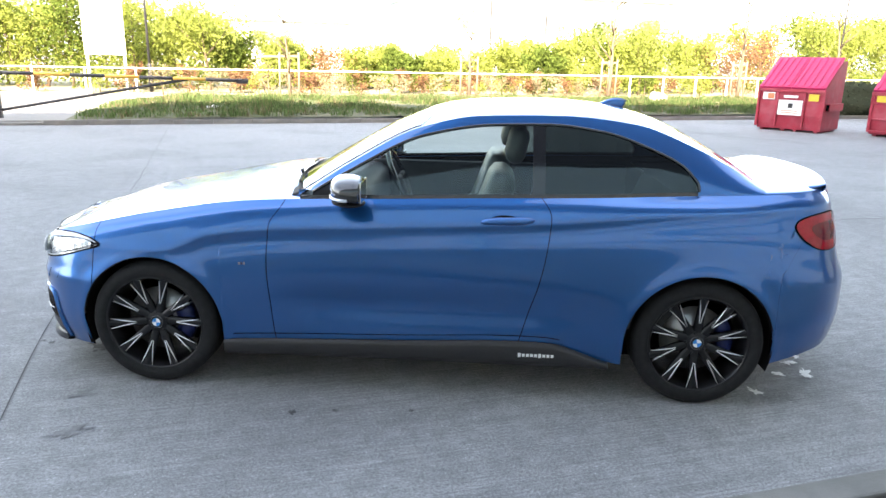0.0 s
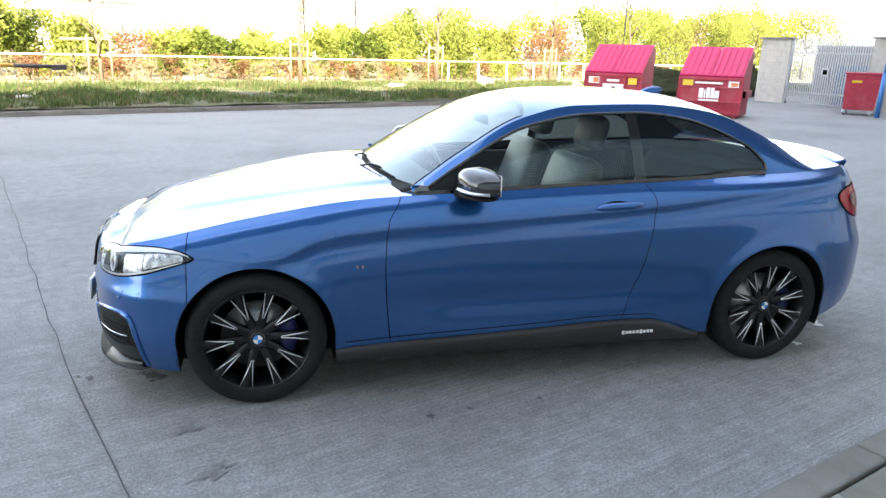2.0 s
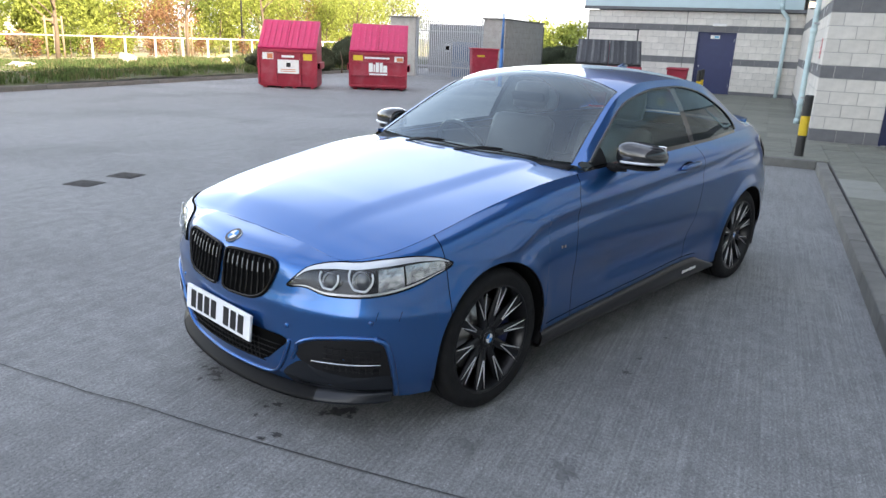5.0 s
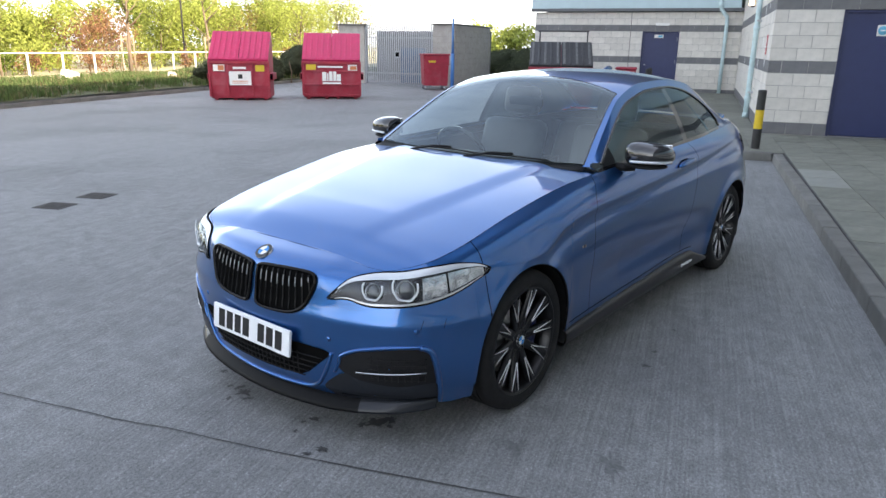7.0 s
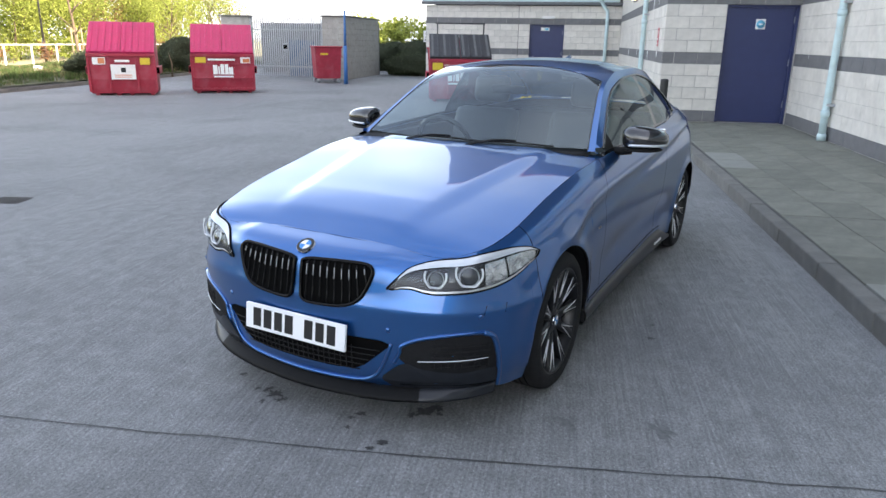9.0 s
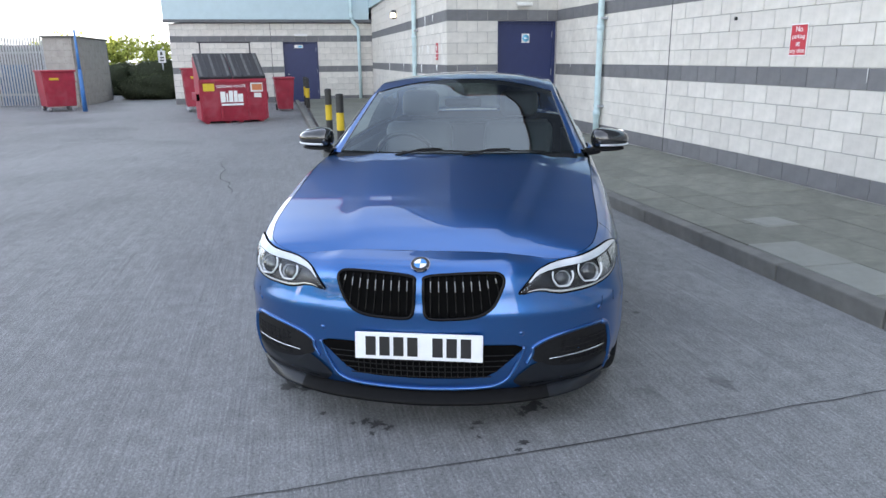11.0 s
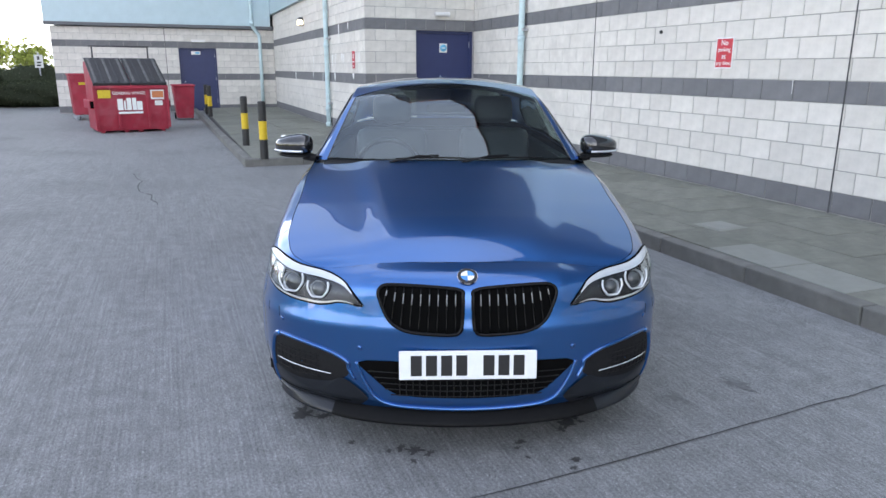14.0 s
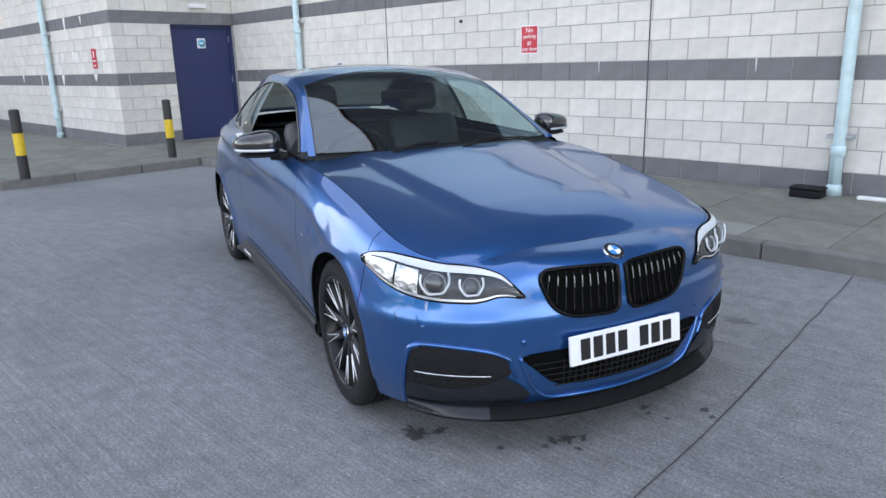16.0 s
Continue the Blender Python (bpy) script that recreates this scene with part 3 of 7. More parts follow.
TOP = 15
block_wall("wall_long", (STEP_X, WALL_Y, PAVE), (-1, 0, 0), STEP_X - LONG_FROM, TOP, (0, 1, 0), limit=(4.6, 13.5), label="pale concrete block wall with dark grey bands")
door_a0, door_a1 = -4.80 - BACK_Y, -3.545 - BACK_Y
block_wall("wall_return", (STEP_X, BACK_Y, PAVE), (0, -1, 0), BACK_Y - WALL_Y, TOP, (-1, 0, 0), holes=[(-door_a1, -door_a0, 0, LINTEL)], limit=(0, 9), label="pale block return wall with a navy door")
block_wall("wall_back", (END_X, BACK_Y, PAVE), (-1, 0, 0), END_X - STEP_X, TOP, (0, 1, 0), limit=(7.0, 13.2), label="pale block set-back wall with dark grey bands")
block_wall("wall_end", (END_X, 4.55, PAVE - 0.1), (0, -1, 0), 4.55 - BACK_Y, 13, (-1, 0, 0), holes=[(4.55 - 0.73, 4.55 + 0.50, 0, LINTEL)], limit=(0, 9), label="pale block end wall with a navy door")
block_wall("wall_end_side", (END_X + 14, 4.55, PAVE - 0.1), (-1, 0, 0), 14, 13, (0, 1, 0), label="pale block side wall")


def cladding(name, lo, hi, label):
    """Ribbed metal sheet above the block work with a flashing at its foot."""
    box = boxed(name, lo, hi, M["clad"], None, "", 0.01)
    tagged(box, label, "cladding", kind="structure")
    return box


HIGH, BAND, END_HIGH = 15.0, 5.2, 13.6
cladding("cladding_end", (END_X - 0.12, BACK_Y + 0.105, 2.90), (END_X + 14, 4.69, BAND), "pale blue metal cladding above the end wall")
cladding("cladding_back", (STEP_X + 0.2, BACK_Y - 2.2, PAVE + TOP * COURSE), (END_X + 14, BACK_Y + 0.10, BAND), "pale blue metal cladding above the set-back wall")
cladding("cladding_long", (LONG_FROM, WALL_Y - 20, PAVE + TOP * COURSE), (STEP_X + 0.3, WALL_Y + 0.08, BAND), "pale blue metal cladding above the long wall")
for lo, hi in (((END_X - 0.06, BACK_Y + 0.045, BAND), (END_X + 14, 4.63, END_HIGH)), ((STEP_X + 0.2, BACK_Y - 2.2, BAND), (END_X + 14, BACK_Y + 0.04, HIGH)), ((LONG_FROM, WALL_Y - 20, BAND), (STEP_X + 0.3, WALL_Y + 0.02, HIGH))):
    tagged(boxed("upper_cladding", lo, hi, M["clad_upper"], None, "", 0.01), "dark slate metal cladding high on the building", "cladding", kind="structure")
    tagged(boxed("coping", (lo[0] - 0.1, lo[1], hi[2]), (hi[0], hi[1] + 0.1, hi[2] + 0.22), M["coping"], None, "", 0.01), "red-brown coping along the roof edge", "trim", kind="structure")
tagged(boxed("flashing", (END_X - 0.14, BACK_Y + 0.005, 2.80), (END_X + 0.1, 4.70, 2.90), M["clad_dark"]), "dark grey flashing under the cladding", "trim", kind="structure")
tagged(boxed("building_core", (STEP_X + 0.3, WALL_Y - 16, -0.1), (END_X + 14, BACK_Y - 0.3, HIGH - 0.1), M["clad_dark"]), "plain inner mass of the building", "building", kind="structure")
tagged(boxed("building_core", (LONG_FROM + 0.05, WALL_Y - 19.9, -0.1), (STEP_X + 0.25, WALL_Y - 0.3, PAVE + TOP * COURSE - 0.01), M["block"]), "plain inner mass of the building", "building", kind="structure")
tagged(boxed("building_core", (LONG_FROM - 20, WALL_Y - 16, -0.1), (STEP_X - 0.3, WALL_Y - 0.3, HIGH - 0.1), M["clad_dark"]), "plain inner mass of the building", "building", kind="structure")
tagged(boxed("building_core", (END_X + 0.3, BACK_Y + 0.12, -0.1), (END_X + 13.7, 4.25, 13.5), M["clad_dark"]), "plain inner mass of the end block", "building", kind="structure")

paving("pavement", LONG_FROM, KERB_X - 0.13, WALL_Y + 0.01, KERB_Y - 0.14, 0.62, 0.45, pale_slab)
paving("pavement", KERB_X - 0.13, STEP_X - 0.01, WALL_Y + 0.01, KERB_Y - 0.14, 0.62, 0.45, pale_none)
paving("pavement", KERB_X + 0.13, STEP_X - 0.01, KERB_Y - 0.14, KERB_Y2 - 0.13, 0.62, 0.45, pale_none)
paving("pavement", STEP_X - 0.01, END_X - 0.01, BACK_Y + 0.01, KERB_Y2 - 0.13, 0.9, 0.6, pale_none)

# ---- the blue coupe, in its own axes: x to the tail, front axle at x = 0, y to its right-hand side ----
CAR_TURN = -19.0
car = empty("car", pose(0, 0, 0, 0, 0, CAR_TURN), "metallic blue two-door coupe parked on the concrete yard", "car")
WB, AX_Z, ARCH_F, ARCH_R = 2.69, 0.318, 0.352, 0.358
PLAN = [(-0.800, 0.0), (-0.790, 0.18), (-0.762, 0.36), (-0.704, 0.548), (-0.602, 0.716), (-0.452, 0.822), (-0.26, 0.862), (0.0, 0.872), (0.45, 0.868), (1.1, 0.862), (1.8, 0.870),
        (2.3, 0.880), (2.69, 0.886), (3.02, 0.858), (3.24, 0.795), (3.385, 0.69), (3.49, 0.52), (3.56, 0.28), (3.58, 0.0)]


def natural(t, y):
    """Second derivatives of a natural cubic through (t, y)."""
    n = len(t)
    A, r, h = np.eye(n), np.zeros(n), np.diff(t)
    for i in range(1, n - 1):
        A[i, i - 1:i + 2] = h[i - 1], 2 * (h[i - 1] + h[i]), h[i]
        r[i] = 6 * ((y[i + 1] - y[i]) / h[i] - (y[i] - y[i - 1]) / h[i - 1])
    return np.linalg.solve(A, r)


plan = np.array([(x, -y) for x, y in PLAN[3:0:-1]] + PLAN + [(x, -y) for x, y in PLAN[-2:-5:-1]])
plan_t = np.r_[0, np.cumsum(np.hypot(*np.diff(plan, axis=0).T))]
plan_t -= plan_t[3]
plan_m = [natural(plan_t, plan[:, k]) for k in (0, 1)]
S_END = plan_t[-4]


def outline(s):
    """Plan point and outward normal at the way s round the car's right half, nose to tail."""
    s = np.asarray(s, float)
    i = np.clip(np.searchsorted(plan_t, s) - 1, 0, len(plan_t) - 2)
    h = plan_t[i + 1] - plan_t[i]
    a, b = (plan_t[i + 1] - s) / h, (s - plan_t[i]) / h
    p, d = [], []
    for k in (0, 1):
        y, m = plan[:, k], plan_m[k]
        p.append(a * y[i] + b * y[i + 1] + ((a ** 3 - a) * m[i] + (b ** 3 - b) * m[i + 1]) * h * h / 6)
        d.append((y[i + 1] - y[i]) / h - (3 * a * a - 1) / 6 * h * m[i] + (3 * b * b - 1) / 6 * h * m[i + 1])
    t = np.stack(d, -1)
    t /= np.linalg.norm(t, axis=-1, keepdims=True)
    return np.stack(p, -1), np.stack([-t[..., 1], t[..., 0]], -1)   # outwards: to the front at the nose


way = np.linspace(0, S_END, 2000)
way_xy, _ = outline(way)


def s_at(x):
    return float(np.interp(x, way_xy[:, 0], way))


def s_at_y(y):
    k = way_xy[:, 0] < -0.2
    return float(np.interp(y, way_xy[k, 1], way[k]))


# upright sections: (how far inside the plan, height), sill to top edge
SECTIONS = [
    (0.0, [(.030, .19), (.008, .25), (.0, .36), (.004, .48), (.016, .60), (.036, .685), (.090, .731), (.187, .752)]),
    (s_at_y(0.36), [(.035, .19), (.010, .25), (.0, .36), (.0, .48), (.016, .60), (.036, .69), (.084, .730), (.158, .749)]),
    (s_at_y(0.48), [(.045, .19), (.013, .255), (.0, .365), (.0, .49), (.018, .60), (.042, .679), (.078, .715), (.130, .734)]),
    (s_at_y(0.60), [(.06, .19), (.018, .26), (.0, .37), (.0, .50), (.020, .60), (.044, .668), (.066, .704), (.095, .727)]),
    (s_at_y(0.715), [(.05, .19), (.016, .265), (.0, .375), (.0, .50), (.016, .60), (.034, .678), (.052, .722), (.080, .750)]),
    (s_at(-0.42), [(.045, .18), (.015, .27), (.0, .38), (.0, .50), (.016, .60), (.048, .71), (.074, .755), (.112, .786)]),
    (s_at(0.0), [(.03, .18), (.015, .30), (.0, .42), (.0, .55), (.010, .66), (.034, .77), (.07, .835), (.125, .872)]),
    (s_at(0.5), [(.03, .18), (.02, .30), (.010, .42), (.0, .60), (.008, .75), (.024, .84), (.052, .905), (.10, .948)]),
    (s_at(1.2), [(.035, .18), (.022, .30), (.012, .42), (.002, .60), (.0, .78), (.018, .87), (.04, .935), (.075, .980)]),
    (s_at(2.1), [(.04, .18), (.025, .30), (.012, .42), (.0, .60), (.0, .78), (.018, .90), (.045, .97), (.085, 1.012)]),
    (s_at(2.69), [(.03, .18), (.010, .30), (.0, .45), (.0, .65), (.010, .80), (.04, .93), (.085, .995), (.150, 1.030)]),
    (s_at(3.28), [(.06, .20), (.02, .31), (.0, .45), (.0, .60), (.035, .75), (.075, .90), (.11, .99), (.160, 1.045)]),
    (S_END, [(.08, .24), (.02, .33), (.0, .45), (.01, .58), (.06, .66), (.11, .85), (.12, 1.0), (.125, 1.06)]),
]
sec_s = np.array([s for s, _ in SECTIONS])
sec_p = np.array([p for _, p in SECTIONS])
sec_fit = [[smooth_line(sec_s, sec_p[:, i, k]) for k in (0, 1)] for i in range(8)]
crease_z = smooth_line([-0.2, 0.1, 0.3, 0.6, 1.2, 1.9, 2.5, 3.1], [.70, .71, .785, .822, .855, .895, .955, .985])
floor_z = smooth_line([-0.80, -0.5, -0.35, 0.36, 1.26, 1.82, 1.98, 2.12, 2.25, 2.31, 3.0, 3.3, 3.58], [.200, .185, .165, .25, .275, .296, .292, .250, .208, .200, .215, .27, .30])


def bump_of(x, w):
    return np.exp(-(x / w) ** 2)


def lower_edge(x):
    z = float(floor_z(x))
    for xc, r in ((0.0, ARCH_F), (WB - 0.01, ARCH_R)):
        if abs(x - xc) < r:
            z = max(z, AX_Z + math.sqrt(r * r - (x - xc) ** 2))
    return z


def column(s, rows):
    """Points up one section, from the arch or sill to the top edge."""
    q = np.array([[f(s) for f in pair] for pair in sec_fit])
    t = np.r_[0, np.cumsum(np.hypot(*np.diff(q, axis=0).T))]
    tt = np.linspace(0, t[-1], 160)
    d, z = smooth_line(t, q[:, 0])(tt), smooth_line(t, q[:, 1])(tt)
    (x, y), n = outline(s)
    low = lower_edge(x)
    side = float(np.clip((x + 0.25) / 0.5, 0, 1) * np.clip((3.35 - x) / 0.4, 0, 1))
    rise = z - crease_z(x)
    d = d - side * (0.010 * np.where(rise > 0, bump_of(rise, 0.05), bump_of(rise, 0.018)))
    door = float(np.clip((x - 0.45) / 0.5, 0, 1) * np.clip((2.35 - x) / 0.5, 0, 1))
    d = d + door * 0.024 * bump_of(z - 0.45, 0.095) + side * 0.006 * bump_of(rise + 0.06, 0.035)
    for xc, r in ((0.0, ARCH_F), (WB - 0.01, ARCH_R)):
        far = np.hypot(x - xc, z - AX_Z) - r
        d = d - 0.010 * bump_of(far, 0.045)
    # the front: a shelf line under the lamps
    nose = float(np.clip((-0.25 - x) / 0.15, 0, 1))
    d = d - nose * 0.004 * bump_of(z - 0.535, 0.025)
    lo = np.interp(low, z, tt)
    k = lo + (tt[-1] - lo) * np.linspace(0, 1, rows)
    dd, zz = np.interp(k, tt, d), np.interp(k, tt, z)
    return np.stack([x - dd * n[0], y - dd * n[1], zz], -1)


ROWS_UP = 56
SEAM_F = smooth_line([.2, .35, .64, .85, .93, 1.05], [.622, .603, .585, .602, .655, .715])
SEAM_B = smooth_line([.2, .5, .62, .72, .82, .92, 1.1], [3.035, 3.035, 3.04, 3.07, 3.14, 3.22, 3.24])
SEAM_R = smooth_line([.2, .35, .75, .92, 1.05], [1.79, 1.835, 1.93, 1.945, 1.865])


def skin(s0, rows=ROWS_UP):
    """One column of the skin; columns bend so that they run along the door and bumper seams."""
    base = column(s0, rows)
    x0 = float(outline(s0)[0][0])
    out = []
    for seam, xs, w in ((SEAM_F, 0.60, 0.245), (SEAM_R, 1.90, 0.42), (SEAM_B, 3.12, 0.26)):
        k = max(0.0, 1 - abs(x0 - xs) / w)
        out.append(k * k * (3 - 2 * k) * (seam(base[:, 2]) - xs))
    shift = sum(out)
    if np.abs(shift).max() < 1e-4:
        return base
    P = np.empty_like(base)
    lo, hi = shift.min() - 1e-6, shift.max() + 1e-6
    ks = np.linspace(lo, hi, 7)
    cols = np.array([column(s0 + k, rows) for k in ks])
    for i, sh in enumerate(shift):
        j = min(int((sh - lo) / (hi - lo) * 6), 5)
        f = (sh - ks[j]) / (ks[j + 1] - ks[j])
        P[i] = cols[j, i] * (1 - f) + cols[j + 1, i] * f
    return P


def stations(a, b, step):
    """Way values from a to b, gathered at the ends of the wheel arches."""
    s = list(np.linspace(a, b, max(3, int((b - a) / step))))
    for xc, r in ((0.0, ARCH_F), (WB - 0.01, ARCH_R)):
        for k in np.linspace(0, math.pi, 41):
            v = s_at(xc - r * math.cos(k))
            if a < v < b:
                s.append(v)
        for e in (-1.001, -0.999, 0.999, 1.001):
            v = s_at(xc + r * e)
            if a < v < b:
                s.append(v)
    return sorted(s)


def mirrored(P):
    Q = np.array(P)
    Q[..., 1] *= -1
    return Q


GAP = 0.0022
sb, sf, sr = s_at(-0.29), s_at(0.60), s_at(1.90)


def both(name, P, mat, parent, label="", thick=0.0, flip=False):
    return [sheet(name, P, mat, parent, label, thick, flip), sheet(name, mirrored(P), mat, parent, label, thick, not flip)]


half = np.array([skin(s) for s in stations(0, sb - GAP, 0.012)])
whole = np.concatenate([mirrored(half)[:0:-1], half])
bumper_front = sheet("front_bumper", whole, M["paint"], car, "blue front bumper with black intakes", 0.0)
wings = both("front_wing", np.array([skin(s) for s in stations(sb + GAP, sf - GAP, 0.016)]), M["paint"], car, "", 0.0)
doors = both("door", np.array([skin(s) for s in stations(sf + GAP, sr - GAP, 0.02)]), M["paint"], car, "closed blue door with a crease under the window", 0.0)
quarters = both("rear_quarter", np.array([skin(s) for s in stations(sr + GAP, s_at(3.12), 0.018)]), M["paint"], car, "", 0.0)
half = np.array([skin(s) for s in stations(s_at(3.12) + 0.0008, S_END, 0.02)])
sheet("rear_bumper", np.concatenate([half, mirrored(half)[-2::-1]]), M["paint"], car, "blue rear end and bumper", 0.0)
# dark lining behind the seams
half = []
for s in stations(0, S_END, 0.04):
    c = skin(s, 24)
    n = outline(s)[1]
    half.append(c - np.array([n[0], n[1], 0]) * 0.014 - np.array([0, 0, 0.006]))
half = np.array(half)
sheet("body_lining", np.concatenate([mirrored(half)[:0:-1], half]), M["void"], car)

# top edge of the skin as curves over x
edge_s = np.array(stations(0, S_END, 0.03))
edge = np.array([column(s, 4)[-1] for s in edge_s])
edge_x = np.maximum.accumulate(edge[:, 0] + np.arange(len(edge)) * 1e-7)


def top_edge(x):
    return np.interp(x, edge_x, edge[:, 1]), np.interp(x, edge_x, edge[:, 2])


# ---- bonnet ----
BON0, BON1 = float(edge[0, 0]), 0.60
bon_mid = smooth_line([BON0, -0.45, -0.15, 0.2, 0.6, 0.8], [.751, .816, .870, .924, .982, 1.0])


def bonnet_point(r, w, lift=0.0):
    x0 = BON0 + (BON1 - BON0) * r ** 1.6
    x = x0 + 0.15 * w * w * np.clip((x0 + 0.2) / 0.8, 0, 1)
    ye, ze = top_edge(x)
    y = w * ye
    zc = float(bon_mid(x))
    z = ze + (zc - ze) * (1 - abs(w) ** 2.4)
    ridge = 0.33 + 0.18 * np.clip((x + 0.6) / 1.2, 0, 1)
    t = np.clip((ridge - abs(y)) / 0.13 + 0.5, 0, 1)
    z += 0.012 * t * t * (3 - 2 * t) * np.clip((x + 0.62) / 0.35, 0, 1)
    return (x, y, z + lift)


rows = [[bonnet_point(r, w) for w in np.linspace(-0.996, 0.996, 81)] for r in np.linspace(0.013, 1, 70)]
sheet("bonnet", np.array(rows), M["paint"], car, "blue bonnet with two raised creases", 0.0)
rows = [[bonnet_point(r, w, -0.012) for w in np.linspace(-1, 1, 31)] for r in np.linspace(0, 1, 30)]
sheet("bonnet_lining", np.array(rows), M["void"], car)

for sg in (1, -1):
    rim = [tuple(p - np.array((0, 0, .0015))) for p in edge[(edge[:, 0] < 0.66)]]
    tube("bonnet_seal", [(x, sg * y, z) for x, y, z in rim], 0.0012, M["void"], car, "", False, 5)

# ---- roof line: edge between the sides and the top, and the middle line over the car ----
rail_y = smooth_line([.72, 1.0, 1.3, 1.6, 2.0, 2.35, 2.65, 2.98], [.738, .665, .600, .578, .570, .566, .585, .622])
rail_z = smooth_line([.72, 1.0, 1.3, 1.6, 2.0, 2.35, 2.65, 2.98], [.972, 1.150, 1.303, 1.366, 1.375, 1.343, 1.238, 1.064])


def top_point(p, w):
    """p: 0..1 windscreen, 1..2 roof, 2..3 rear window; w: -1..1 across."""
    seg = [(0.74, 1.30, 0.60, 1.40), (1.30, 2.40, 1.40, 2.50), (2.40, 2.95, 2.50, 3.03)]
    k = min(int(p), 2)
    f = p - k
    e0, e1, c0, c1 = seg[k]
    ex, cx = e0 + (e1 - e0) * f, c0 + (c1 - c0) * f
    mid = smooth_line([.60, .9, 1.2, 1.40, 1.65, 1.95, 2.25, 2.50, 2.75, 3.03], [.985, 1.160, 1.318, 1.390, 1.421, 1.430, 1.414, 1.362, 1.250, 1.088])
    ey, ez, cz = float(rail_y(ex)), float(rail_z(ex)), float(mid(cx))
    ww = abs(w) ** 2.2
    return (cx + (ex - cx) * ww, ey * w, cz + (ez - cz) * ww)


W = np.linspace(-1, 1, 49)


def top_patch(p0, p1, n, w0=-1.0, w1=1.0, m=49):
    return np.array([[top_point(p, w) for w in np.linspace(w0, w1, m)] for p in np.linspace(p0, p1, n)])


sheet("roof", top_patch(1.01, 1.995, 40), M["paint"], car, "smooth blue roof", 0.0)
sheet("windscreen", top_patch(0.03, 0.995, 30, -0.950, 0.950), M["glass"], car, "tinted windscreen")
sheet("rear_window", top_patch(2.03, 2.95, 24, -0.90, 0.90), M["glass_dark"], car, "dark rear window")
for w0, w1 in ((0.950, 1.0), (-1.0, -0.950)):
    sheet("windscreen_pillar", top_patch(0.0, 1.01, 30, w0, w1, 7), M["paint"], car, "", 0.0)
    sheet("rear_pillar", top_patch(1.995, 3.0, 30, w0 * (0.9 if abs(w0) < 1 else 1), w1 * (0.9 if abs(w1) < 1 else 1), 7), M["paint"], car, "", 0.0)
for a, b in ((0.985, 1.02), (1.985, 2.05), (2.94, 3.0)):
    P = top_patch(a, b, 4, -0.950, 0.950)
    P[..., 2] -= 0.002
    sheet("glass_border", P, M["black_gloss"], car)


def side_point(x, z):
    """The cabin's flank between the body's top edge and the roof rail."""
    yb, zb = top_edge(x)
    ye, ze = float(rail_y(x)), float(rail_z(x))
    f = np.clip((z - zb) / max(ze - zb, 0.02), 0, 1)
    return (x, yb + (ye - yb) * f + 0.016 * 4 * f * (1 - f), z)


glass_top = smooth_line([.80, .95, 1.34, 1.66, 1.94, 2.19, 2.47, 2.585, 2.64], [.998, 1.085, 1.272, 1.325, 1.332, 1.305, 1.212, 1.150, 1.088])


def glass_low(x):
    return float(top_edge(x)[1]) + 0.018


def flank(x0, x1, low, high, nx, nz):
    return np.array([[side_point(x, low(x) + (high(x) - low(x)) * k) for k in np.linspace(0, 1, nz)] for x in np.linspace(x0, x1, nx)])


sheet("door_window", mirrored(flank(0.93, 1.855, glass_low, glass_top, 40, 14)), M["side_glass"], car, "tinted side window")   # the other one is wound down
both("quarter_window", flank(1.915, 2.635, glass_low, glass_top, 34, 14), M["glass_dark"], car, "dark privacy quarter window")
both("window_pillar", flank(1.855, 1.915, glass_low, glass_top, 4, 14), M["black_gloss"], car)
both("mirror_triangle", flank(0.80, 0.93, glass_low, glass_top, 8, 8), M["black_matt"], car)
both("roof_rail", flank(0.725, 2.64, lambda x: max(float(glass_top(x)), glass_low(x)) + 0.004, lambda x: float(rail_z(x)), 90, 8), M["paint"], car, "", 0.0)
both("rear_shoulder", flank(2.64, 2.97, lambda x: float(top_edge(x)[1]) - 0.004, lambda x: float(rail_z(x)), 24, 14), M["paint"], car, "", 0.0)
both("belt_trim", flank(0.74, 2.64, lambda x: float(top_edge(x)[1]) - 0.003, glass_low, 50, 3), M["black_gloss"], car)
for sgn in (1, -1):
    line = [side_point(x, float(glass_top(x))) for x in np.linspace(0.80, 2.64, 60)] + [side_point(2.645, z) for z in np.linspace(1.07, glass_low(2.64), 5)]
    tube("window_trim", [(x, sgn * (y + 0.001), z) for x, y, z in line], 0.008, M["black_gloss"], car)
    tube("pillar_edge", [(x, sgn * y, z) for x, y, z in [top_point(p, 0.950) for p in np.linspace(0.02, 1.0, 24)]], 0.004, M["black_gloss"], car)

# ---- boot lid with its lip ----
def boot_point(x, w):
    ye, ze = top_edge(x)
    zc = np.interp(x, [2.9, 3.05, 3.3, 3.5, 3.57], [1.082, 1.080, 1.078, 1.068, 1.062])
    return (x, w * ye, ze + (max(zc, ze) - ze) * (1 - abs(w) ** 3))


sheet("boot_lid", np.array([[boot_point(x, w) for w in np.linspace(-1, 1, 41)] for x in np.linspace(2.9, float(edge[-1, 0]) - 0.003, 30)]), M["paint"], car, "blue boot lid with a lip", 0.003)
lip = []
for k in np.linspace(-1, 1, 33):
    y, x, z = 0.56 * k, 3.385 - 0.10 * k * k, 1.073 - 0.022 * k ** 4
    lip.append([(x - 0.10, y, z - 0.004), (x - 0.03, y, z + 0.006), (x + 0.025, y, z + 0.020), (x + 0.030, y, z + 0.008), (x + 0.01, y, z - 0.02)])
sheet("boot_spoiler", np.array(lip), M["paint"], car, "blue lip spoiler", 0.004)

